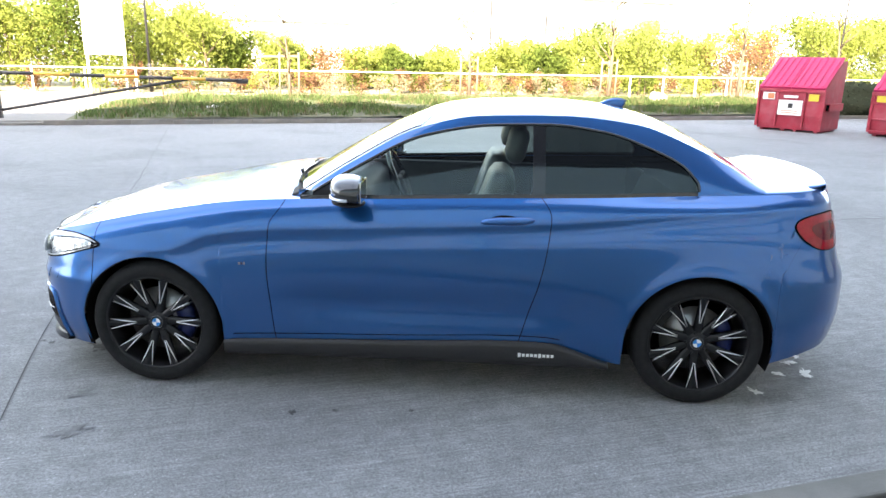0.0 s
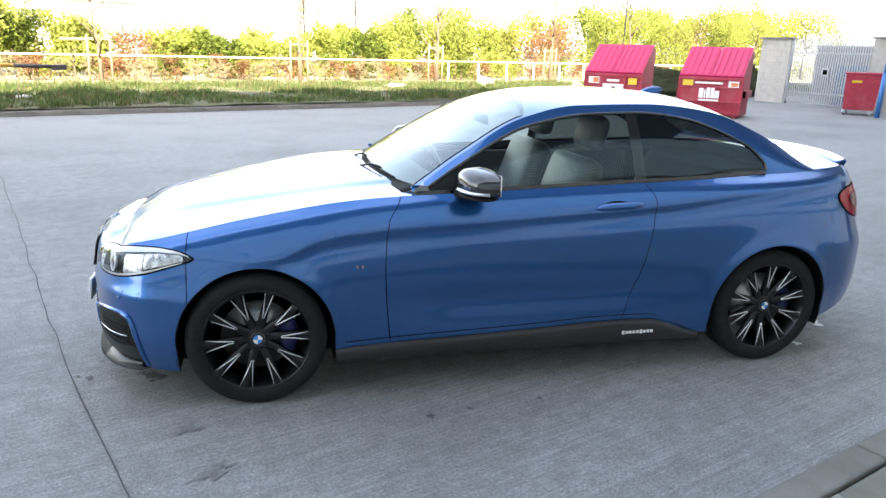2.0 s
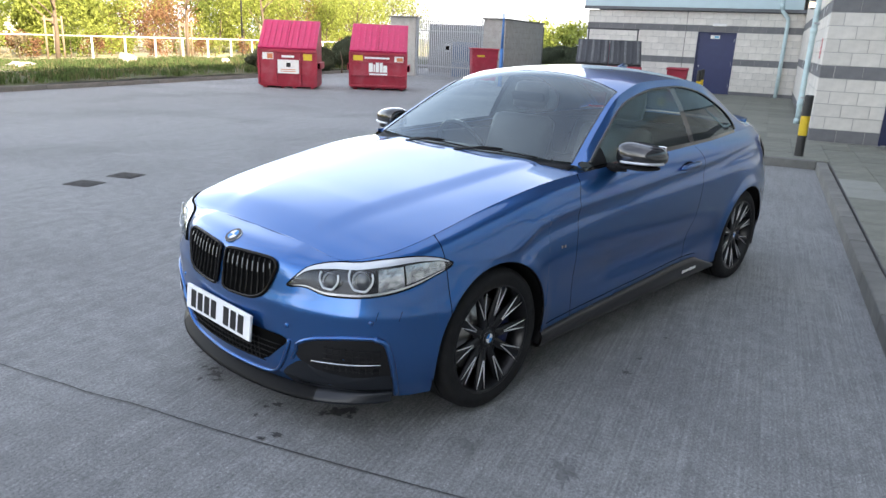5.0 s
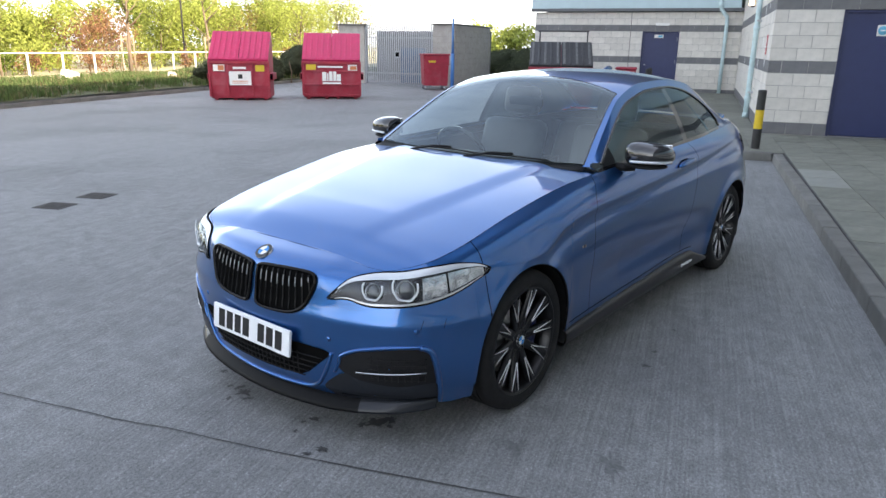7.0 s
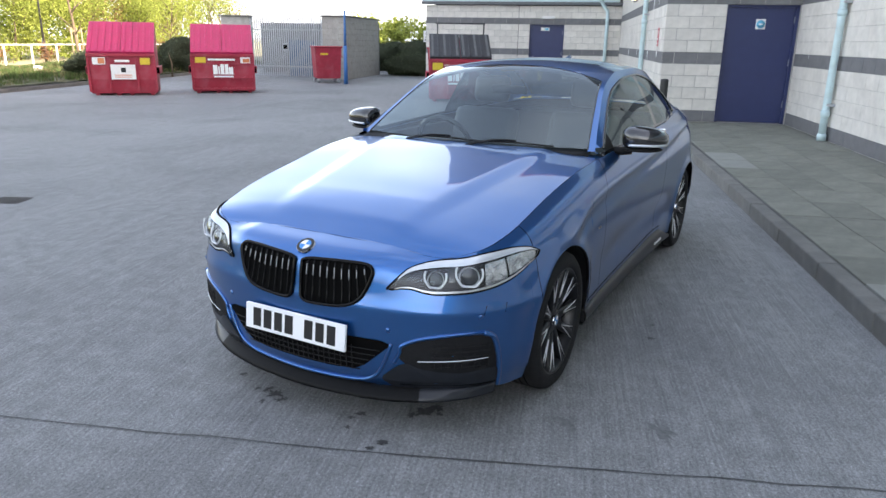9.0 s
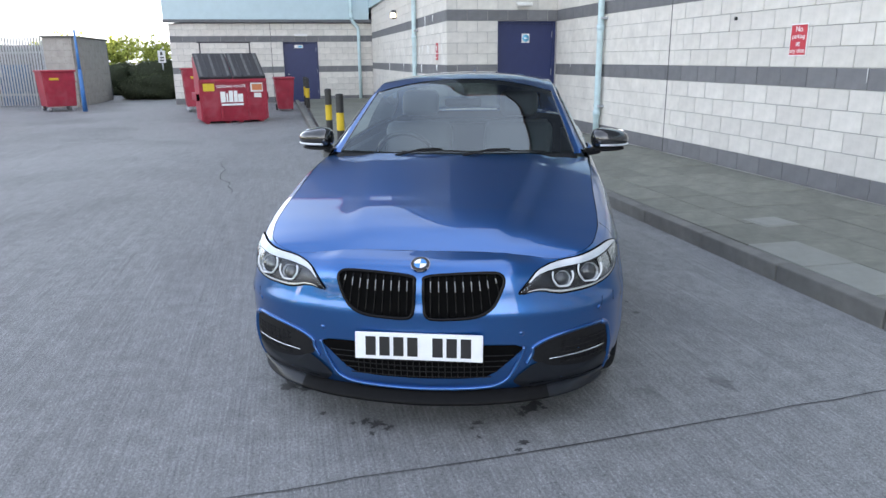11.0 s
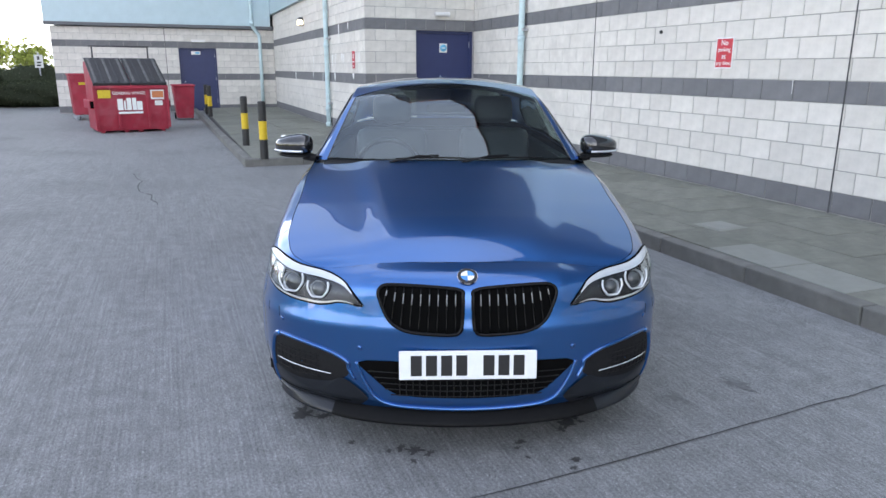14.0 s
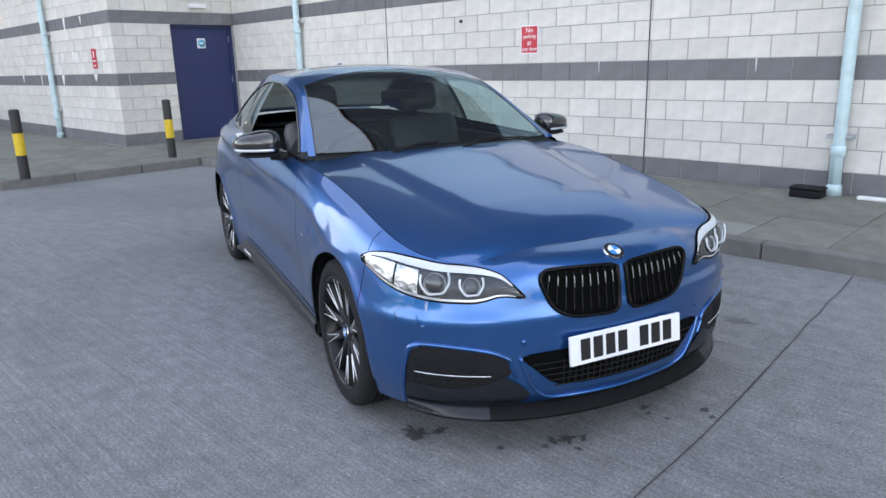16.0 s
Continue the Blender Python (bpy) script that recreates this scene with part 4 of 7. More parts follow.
# ---- what sits on the skin ----
COL_S = np.linspace(0, S_END, 700)
COLS = np.array([column(s, 60) for s in COL_S])


def on_skin(s, z, out=0.0):
    """The place on the right-hand skin at way s and height z, raised outwards; minus s is the left side."""
    def at(ss, zz):
        k = min(abs(ss) / S_END * 699, 698.999)
        i, f = int(k), k - int(k)
        c = COLS[i] * (1 - f) + COLS[i + 1] * f
        p = np.array([np.interp(zz, c[:, 2], c[:, 0]), np.interp(zz, c[:, 2], c[:, 1]), np.clip(zz, c[0, 2], c[-1, 2])])
        if ss < 0:
            p[1] *= -1
        return p
    p = at(s, z)
    if not out:
        return p
    n = np.cross(at(s + 0.004, z) - at(s - 0.004, z), at(s, z + 0.004) - at(s, z - 0.004))
    n /= np.linalg.norm(n) + 1e-12
    q, m = outline(abs(s))
    if n[0] * m[0] + n[1] * (m[1] if s >= 0 else -m[1]) < 0:
        n = -n
    return p + n * out


def round_line(points, n, closed=True):
    """A smooth line through the points (Catmull-Rom)."""
    P = np.array(points, float)
    k = len(P)
    out = []
    span = k if closed else k - 1
    for i in range(span):
        a, b, c, d = (P[(i - 1) % k], P[i], P[(i + 1) % k], P[(i + 2) % k]) if closed else (P[max(i - 1, 0)], P[i], P[i + 1], P[min(i + 2, k - 1)])
        for t in np.linspace(0, 1, n, endpoint=False):
            out.append(0.5 * (2 * b + (c - a) * t + (2 * a - 5 * b + 4 * c - d) * t * t + (3 * b - a - 3 * c + d) * t ** 3))
    if not closed:
        out.append(P[-1])
    return np.array(out)


def fill_on_skin(name, line, mat, parent, out, dome=0.0, label="", rings=6):
    """A patch on the skin inside a closed (s, z) line, on both sides of the car."""
    c = line.mean(0)
    rows = []
    for k in np.linspace(0.02, 1, rings):
        rows.append([on_skin(*(c + (p - c) * k), out + dome * (1 - k * k)) for p in [*line, line[0]]])
    return both(name, np.array(rows), mat, parent, label, flip=True)


def line_on_skin(name, line, r, mat, parent, out, closed=True, label="", seg=6):
    P = [on_skin(*p, out) for p in line]
    for sg in (1, -1):
        tube(name, [(p[0], sg * p[1], p[2]) for p in P], r, mat, parent, label, closed, seg)


def strip_on_skin(name, top, low, mat, parent, out, label=""):
    P = np.array([[on_skin(*(np.array(a) + (np.array(b) - np.array(a)) * k), out) for k in np.linspace(0, 1, 4)] for a, b in zip(top, low)])
    return both(name, P, mat, parent, label)


# kidney grilles
kidney = round_line([(.023, .560), (.020, .655), (.032, .684), (.15, .694), (.29, .697), (.332, .690), (.344, .668), (.332, .630), (.306, .578), (.270, .546), (.215, .528), (.13, .521), (.060, .520), (.032, .530)], 6)
# flat patch on the skin; the shade of the grille's depth is its colour
fill_on_skin("grille_cavity", kidney, M["void"], car, 0.002, -0.0)
line_on_skin("kidney_frame", kidney, 0.0075, M["black_kidney"], car, 0.005, label="gloss black kidney frame")
for k in range(9):
    a = 0.048 + k * 0.0325
    top = 0.690
    low = float(np.interp(a + 0.002 * k, [.19, .25, .29, .32, .34], [.526, .538, .562, .605, .65]))
    L = [(a + 0.002 * k * t, top + (low - top) * t) for t in np.linspace(0, 1, 9)]
    P = [on_skin(*p, 0.004) for p in L]
    for sg in (1, -1):
        tube("grille_slat", [(p[0], sg * p[1], p[2]) for p in P], 0.0045, M["black_kidney"], car, "", False, 6)
        # thin grey sliver near the slat's top, a glint put in as colour
        tube("slat_tip", [(p[0] - .004, sg * p[1], p[2]) for p in P[1:4]], 0.0021, M["glint_and_badge"], car, "", False, 5)
# badge on the nose: a ring with four enamel quarters
badge = np.array(on_skin(0.0, 0.724, 0.0))
n_b = on_skin(0.0, 0.724, 1.0) - badge
n_b /= np.linalg.norm(n_b)
turn_b = Vector(n_b).to_track_quat("Z", "Y").to_matrix().to_4x4()


def roundel(parent, m, r):
    """A round enamel badge: dark rim, chrome edge, blue and white quarters."""
    bm = bmesh.new()
    bmesh.ops.create_cone(bm, cap_ends=True, segments=32, radius1=r, radius2=r * 0.96, depth=0.006, matrix=Matrix.Translation((0, 0, 0.003)))
    base = part("badge", bm, M["chrome"], parent, "round enamel badge", False)
    base.matrix_basis = m
    bm = bmesh.new()
    bmesh.ops.create_cone(bm, cap_ends=True, segments=32, radius1=r * 0.93, radius2=r * 0.93, depth=0.001, matrix=Matrix.Translation((0, 0, 0.0066)))
    part("badge_rim", bm, M["ink"], base)
    for q in range(4):
        v = [(0, 0, 0.0076)] + [(r * 0.62 * math.cos(a), r * 0.62 * math.sin(a), 0.0076) for a in np.linspace(q * math.pi / 2, (q + 1) * math.pi / 2, 9)]
        mesh_ob("badge_quarter", v, [tuple(range(len(v)))], M["badge_blue" if q % 2 else "badge_white"], base)
    return base


roundel(car, Matrix.Translation(badge) @ turn_b @ pose(0, 0, 0, 0, 0, 90), 0.041)

# lower intake, mesh bars, plate
rows = []
for s_, z_ in [(s, None) for s in np.linspace(0, 0.425, 26)]:
    top_z = np.interp(s_, [0, .30, .39, .425], [.408, .407, .404, .392])
    low_z = np.interp(s_, [0, .18, .27, .315, .425], [.258, .259, .266, .290, .388])
    rows.append([on_skin(s_, low_z + (top_z - low_z) * k, 0.003) for k in np.linspace(0, 1, 8)])
rows = np.array(rows)
# the intake is a flat patch too, its inner shade given by near-black colour
sheet("lower_intake", np.concatenate([mirrored(rows)[:0:-1], rows]), M["void"], car, "black lower air intake")
edge_line = round_line([(-.428, .394), (-.408, .335), (-.370, .262), (-.328, .228), (-.27, .213), (-.15, .206), (0, .204), (.15, .206), (.27, .213), (.328, .228), (.370, .262), (.408, .335), (.428, .394)], 5, False)
tube("intake_lip", [on_skin(s, z, 0.003) for s, z in edge_line], 0.008, M["paint"], car, "blue lip of the lower intake")
for k in range(5):
    z = 0.268 + k * 0.0235
    w = np.interp(z, [.23, .27, .385], [.26, .295, .405])
    tube("intake_bar", [on_skin(s, z, 0.006) for s in np.linspace(-w, w, 21)], 0.0024, M["black_matt"], car)
for k in range(-10, 11):
    s = k * 0.026
    tube("intake_bar", [on_skin(s, z, 0.005) for z in np.linspace(.264, .37, 5)], 0.0022, M["black_matt"], car)

# side intakes
pocket = round_line([(.462, .340), (.470, .372), (.482, .390), (.55, .419), (.68, .441), (.775, .445), (.810, .438), (.828, .412), (.845, .345), (.854, .292), (.848, .284), (.70, .276), (.57, .286), (.50, .312)], 5)
fill_on_skin("side_intake", pocket, M["black_matt"], car, 0.0035, 0.0, "black side intake")
for k in range(5):
    z = .308 + k * .022
    line_on_skin("intake_bar", [(q, z + .02 * (q - .5)) for q in np.linspace(.585, .815, 9)], 0.0022, M["black_matt"], car, 0.005, False)
for k in range(9):
    q = .60 + k * .026
    line_on_skin("intake_bar", [(q, z) for z in np.linspace(.305, .41, 4)], 0.0018, M["black_matt"], car, 0.005, False)
line_on_skin("intake_brow", round_line([(.440, .318), (.462, .362), (.470, .392), (.545, .426), (.68, .449), (.79, .452), (.832, .428), (.856, .345), (.872, .25)], 5, False), 0.0075, M["paint"], car, 0.002, False, "blue brow over the side intake", 8)
line_on_skin("intake_fin", round_line([(.790, .452), (.832, .430), (.857, .35), (.872, .27), (.882, .20)], 6, False), 0.0115, M["paint"], car, 0.002, False, "blue outer edge of the side intake", 10)
line_on_skin("intake_strip", [(q, .334 + 0.014 * k) for k, q in zip(np.linspace(0, 1, 9), np.linspace(.535, .812, 9))], 0.0026, M["silver"], car, 0.008, False, "thin silver strip")
fill_on_skin("intake_corner", round_line([(.388, .246), (.432, .290), (.490, .322), (.555, .298), (.70, .284), (.852, .296), (.870, .225), (.872, .19), (.74, .178), (.60, .178), (.50, .180), (.44, .198), (.405, .222)], 4), M["slate"], car, 0.006, 0.006, "smooth dark corner piece")
line_on_skin("corner_seam", [(q, .225 + .01 * (q - .5)) for q in np.linspace(.46, .862, 12)], 0.0016, M["void"], car, 0.0105, False)

# front splitter
rows = []
for s in np.linspace(0, 0.86, 60):
    p, n = outline(s)
    w = 0.010 - 0.034 * max(0.0, (s - 0.40) / 0.46) ** 1.5
    f = lambda d, z: (p[0] + n[0] * d, p[1] + n[1] * d, z)
    rise = 0.034 * (s / 0.86) ** 2
    rows.append([f(-0.045, .200 + rise * .6), f(-0.030, .190 + rise * .8), f(-0.016, .176 + rise), f(w - 0.006, .160 + rise), f(w, .152 + rise), f(w, .142 + rise), f(w - 0.008, .138 + rise), f(-0.12, .144 + rise * .6)])
rows = np.array(rows)
mid = rows[:38]
sheet("front_splitter", np.concatenate([mirrored(mid)[:0:-1], mid]), M["splitter"], car, "black front splitter")
both("splitter_end", rows[37:], M["slate"], car, "glossy dark end of the splitter")

# number plate with plain bars for its writing
plate_m = Matrix.Translation((-0.822, 0.0, 0.407)) @ pose(0, 0, 0, 90, 0, -90) @ pose(0, 0, 0, -6)
bm = bmesh.new()
add_box(bm, (-0.26, -0.0555, -0.012), (0.26, 0.0555, 0.002), 0.004)
num = part("number_plate", bm, M["plate"], car, "white number plate with black bars")
num.matrix_basis = plate_m
for k, x in enumerate((-0.195, -0.138, -0.081, -0.024, 0.078, 0.135, 0.192)):
    boxed("plate_bar", (x - 0.021, -0.0395, 0.0015), (x + 0.021, 0.0395, 0.0035), M["ink"], num, "", 0)

# head lamps
_lt = smooth_line([.405, .428, .452, .49, .56, .68, .835, .968, 1.067, s_at(-.255)], [.617, .640, .664, .693, .712, .728, .748, .752, .742, .716])


def lamp_top(s):
    """Upper edge of the lamp; it keeps just under the bonnet."""
    k = min(int(abs(s) / S_END * 699), 699)
    return min(float(_lt(s)), COLS[k][-1, 2] - 0.003)


lamp_low = smooth_line([.405, .44, .475, .505, .55, .60, .69, .80, .90, .977, 1.05, s_at(-.255)], [.609, .617, .622, .621, .610, .604, .608, .620, .639, .659, .681, .705])
ls = np.linspace(.405, s_at(-.255), 40)
lamp_edge = np.array([(s, float(lamp_top(s))) for s in ls] + [(s, float(lamp_low(s))) for s in ls[-2:0:-1]])


def lamp_rows(a, b, out, bulge, s0=None, s1=None, nz=9):
    return np.array([[on_skin(s, float(lamp_low(s)) + (float(lamp_top(s)) - float(lamp_low(s))) * k, out + bulge * math.sin(math.pi * min(max(k, 0), 1)) * math.sin(math.pi * min(max((s - .405) / (ls[-1] - .405), 0), 1))) for k in np.linspace(a, b, nz)] for s in np.linspace(s0 or .405, s1 or ls[-1], 40)])


lamps = both("head_lamp", lamp_rows(0, 1, 0.002, 0.0), M["lamp_inner"], car, "clear head lamp with two light rings")
covers = both("lamp_cover", lamp_rows(0, 1, 0.004, 0.022), M["lamp_cover"], car, "clear lamp cover")
both("lamp_brow", lamp_rows(.80, .975, 0.006, 0.014, .45, ls[-1] - .02), M["ring_white"], car, "white brow strip")
for k0, k1, s0, s1, o in ((.10, .74, .800, .905, .003), (.16, .74, .912, ls[-1] - .045, .008)):
    both("lamp_reflector", lamp_rows(k0, k1, o, 0.006, s0, s1), M["facet"], car, "faceted chrome reflector")
both("lamp_sill", lamp_rows(.03, .10, 0.007, 0.004, .44, ls[-1] - .05), M["silver"], car)
line_on_skin("lamp_seal", lamp_edge, 0.0042, M["void"], car, 0.003)
for s, z, r in ((.600, .658, .035), (.735, .672, .042)):
    c = on_skin(s, z, 0.004)
    q = on_skin(s, z, 0.02) - c
    q = q + np.array([-0.012, 0, 0])
    for sg in (1, -1):
        m = Matrix.Translation((c[0], sg * c[1], c[2])) @ Vector((q[0], sg * q[1], q[2])).to_track_quat("Z", "Y").to_matrix().to_4x4()
        ringline = [(-1.12, .86), (-1.22, .50), (-1.20, .05), (-1.08, -.25), (-.72, -.74), (-.50, -.86), (.50, -.86), (.72, -.74), (1.08, -.25), (1.20, .05), (1.22, .50), (1.12, .86)]
        k = tube("light_ring", [(x * r, y * r, 0.013) for x, y in ringline], 0.0042, M["ring_white"], car, "white light ring open at the top", False, 6)
        k.matrix_basis = m
        k = lathe("projector", [(r * .95, .008), (r * .86, .004), (r * .80, .0), (0.0, 0.0)], M["silver"], car, "", 24, "z")
        k.matrix_basis = m
        k = lathe("projector_lens", [(r * .80, .002), (r * .70, .008), (r * .42, .013), (0.0005, .015)], M["lamp_lens"], car, "", 24, "z")
        k.matrix_basis = m

# sensors and washer flap on the bumper
for s, z in ((.415, .452), (.775, .518)):
    c, q = on_skin(s, z, 0.0), on_skin(s, z, 0.01)
    for sg in (1, -1):
        rod("parking_sensor", (c[0], sg * c[1], c[2]), (c[0] + (q[0] - c[0]) * .35, sg * (c[1] + (q[1] - c[1]) * .35), q[2]), 0.011, M["paint"], car, "", 0.008)
for a in (.79, .88):
    line_on_skin("washer_seam", [(a, .525), (a + .012, .56)], 0.0012, M["void"], car, 0.001, False)

# sill step under the door
line_on_skin("sill_seam", [(s_at(x), float(floor_z(x)) + 0.030) for x in np.linspace(0.40, 2.02, 30)], 0.0022, M["void"], car, 0.0004, False)

# skirts
rows = []
for x in np.linspace(0.352, 2.26, 70):
    p, n = outline(s_at(x))
    zt = float(floor_z(x)) + 0.004
    k = 0.004 * np.clip((x - 1.6) / 0.7, 0, 1)
    rows.append([(x, p[1] - 0.030, zt), (x, p[1] - 0.010, zt - 0.004), (x, p[1] - 0.002, zt - 0.2 * (zt - .175)), (x, p[1] - 0.004 + k, zt - 0.7 * (zt - .175)), (x, p[1] - 0.020, .172), (x, p[1] - 0.16, .165)])
both("side_skirt", np.array(rows), M["carbon"], car, "dark carbon side skirt")
rows = [[(x, y, z) for x, y, z in r[:2]] for r in rows]
for sg in (1, -1):
    for k in range(9):
        x = 1.82 + k * 0.020
        y = float(outline(s_at(x))[0][1]) + 0.006
        w = 0.007
        h = 0.010 if k in (0, 5) else 0.007
        boxed("skirt_bar", (x, sg * (y - .007) - 0.0035, .236 - h), (x + 2 * w, sg * (y - .007) + 0.0035, .236 + h), M["white_ink"], car, "", 0)
    c = on_skin(s_at(.47), .655, 0.002)
    for k, key in enumerate(("glint_and_badge", "caliper", "glint_and_badge")):
        boxed("wing_badge_bar", (c[0] + k * 0.012 - 0.02, sg * c[1] - 0.002, c[2] - 0.006), (c[0] + k * 0.012 - 0.012, sg * c[1] + 0.002, c[2] + 0.006), M[key], car, "", 0)

# arch linings, underside
for xc, r in ((0.0, ARCH_F), (WB - 0.01, ARCH_R)):
    rows = [[(xc + (r + 0.012) * math.cos(a), y, AX_Z + (r + 0.012) * math.sin(a)) for y in (float(outline(s_at(xc + r * math.cos(a)))[0][1]) - 0.012, 0.70, 0.50)] for a in np.linspace(-0.35, math.pi + 0.35, 40)]
    both("arch_lining", np.array(rows), M["black_matt"], car)
    for sg in (1, -1):
        line = [on_skin(s_at(xc - (r + 0.001) * math.cos(a)), AX_Z + (r + 0.001) * math.sin(a), -0.004) for a in np.linspace(0.12, math.pi - 0.12, 40)]
        tube("arch_lip", [(p[0], sg * p[1], p[2]) for p in line], 0.004, M["black_matt"], car)
# black plates added inboard of the wheels to block the bright view through
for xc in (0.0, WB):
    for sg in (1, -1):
        boxed("arch_blocker", (xc - 0.40, sg * 0.49 - 0.012, 0.10), (xc + 0.40, sg * 0.49 + 0.012, 0.72), M["void"], car)
# near-black fillers: the shade under and inside the car is in their colour
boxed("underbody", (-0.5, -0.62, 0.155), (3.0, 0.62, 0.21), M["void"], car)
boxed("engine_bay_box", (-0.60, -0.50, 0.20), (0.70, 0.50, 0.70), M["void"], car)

# handles
for sg in (1, -1):
    c = on_skin(s_at(1.74), .905, 0.0)
    bm = bmesh.new()
    bmesh.ops.create_uvsphere(bm, u_segments=24, v_segments=12, radius=1)
    for v in bm.verts:
        x, y, z = v.co
        v.co = (c[0] + 0.125 * (abs(x) ** 0.6) * (1 if x > 0 else -1), sg * (c[1] + 0.012 + 0.020 * y), c[2] + 0.019 * z + 0.008 * x)
    part("door_handle", bm, M["paint"], car, "blue door handle", True)
    # shade of the hollow behind the handle, as a near-black oval on the door
    bm = bmesh.new()
    bmesh.ops.create_uvsphere(bm, u_segments=20, v_segments=10, radius=1)
    for v in bm.verts:
        x, y, z = v.co
        v.co = (c[0] - 0.01 + 0.075 * x, sg * (c[1] - 0.002 + 0.006 * y), c[2] - 0.004 + 0.030 * z)
    part("handle_recess_shade", bm, M["void"], car, "", True)

# door mirrors
for sg in (1, -1):
    bm = bmesh.new()
    bmesh.ops.create_uvsphere(bm, u_segments=32, v_segments=20, radius=1)
    for v in bm.verts:
        x, y, z = v.co
        k = lambda t, e: math.copysign(abs(t) ** e, t)
        X, Y, Z = k(x, 0.8), k(y, 0.72), k(z, 0.72)
        v.co = (1.012 + 0.095 * X + 0.025 * Y, sg * (0.925 + 0.116 * Y), 1.040 + (0.062 - 0.012 * Y) * Z - 0.004 * Y)
        if v.co.x > 1.06:
            v.co.x = 1.06 + (v.co.x - 1.06) * 0.15
    part("mirror_shell", bm, M["mirror_cap"], car, "black carbon mirror shell", True)
    bm = bmesh.new()
    bmesh.ops.create_uvsphere(bm, u_segments=24, v_segments=10, radius=1)
    for v in bm.verts:
        x, y, z = v.co
        v.co = (1.000 + 0.080 * x + 0.02 * y, sg * (0.910 + 0.110 * y), 0.982 + 0.016 * z)
    part("mirror_foot", bm, M["black_matt"], car, "", True)
    tube("mirror_arm", [(0.935, sg * 0.775, 0.972), (0.955, sg * 0.81, 0.968), (0.985, sg * 0.86, 0.972)], 0.022, M["black_matt"], car, "", False, 10)
    line = []
    for Y in np.linspace(-0.55, 0.97, 14):
        ky, kz = abs(Y) ** (1 / 0.72), 0.50 ** (1 / 0.72)
        X = -max(0.02, 1 - ky * ky - kz * kz) ** 0.4
        line.append((1.012 + 0.095 * X + 0.025 * Y - 0.002, sg * (0.925 + 0.118 * Y), 1.040 - (0.062 - 0.012 * Y) * 0.50 - 0.004 * Y))
    tube("mirror_indicator", line, 0.0080, M["silver"], car, "silver indicator strip")
    boxed("mirror_pane", (1.070, sg * 0.93 - 0.085, 0.995), (1.074, sg * 0.93 + 0.085, 1.09), M["mirror"], car)

# roof fin, wipers, cowl
fin = []
for t in np.linspace(0, 1, 12):
    w = 0.032 * (1 - t) ** 0.6 + 0.006
    x, z = 2.22 + 0.17 * t, float(np.interp(2.22 + 0.17 * t, [2.2, 2.5], [1.408, 1.36])) - 0.006
    h = 0.062 * math.sin(math.pi * min(1, t * 0.62 + 0.02))
    fin.append([(x, -w, z), (x + 0.02, -w * .45, z + h * .75), (x + 0.03, 0, z + h), (x + 0.02, w * .45, z + h * .75), (x, w, z)])
sheet("roof_fin", np.array(fin), M["paint"], car, "blue roof antenna fin", 0.003)
P = np.array([[(top_point(0.0, w)[0] - 0.055 + 0.09 * k, top_point(0.0, w)[1], top_point(0.0, w)[2] - 0.022 + 0.030 * k) for k in (0, .5, 1)] for w in np.linspace(-.97, .97, 31)])
sheet("cowl", P, M["black_matt"], car, "black cowl under the windscreen", 0.004)
for w0, w1 in ((0.42, -0.18), (-0.12, -0.72)):
    L = [np.array(top_point(0.024 + 0.012 * math.sin(t * 3), w0 + (w1 - w0) * t)) + np.array((-0.004, 0, 0.007)) for t in np.linspace(0, 1, 12)]
    tube("wiper", L, 0.0045, M["black_matt"], car, "black wiper")
    tube("wiper_arm", [L[0] + np.array((-0.05, 0.03, -0.015)), L[3] + np.array((-0.012, 0, 0.012)), L[6] + np.array((-0.004, 0, 0.012))], 0.006, M["black_matt"], car)

# tail lamps
tl = round_line([(s_at(3.09), .905), (s_at(3.15), .945), (s_at(3.30), .965), (s_at(3.44), .955), (s_at(3.46), .85), (s_at(3.40), .775), (s_at(3.26), .775), (s_at(3.14), .835)], 5)
tl = (tl - tl.mean(0)) * np.array([.90, .86]) + tl.mean(0)
fill_on_skin("tail_lamp", tl, M["tail_red"], car, 0.006, 0.006, "red tail lamp")
fill_on_skin("tail_lamp_inner", (tl - tl.mean(0)) * np.array([.55, .5]) + tl.mean(0), M["tail_dark"], car, 0.0135, 0.002)
line_on_skin("tail_lamp_seal", tl, 0.004, M["void"], car, 0.003)

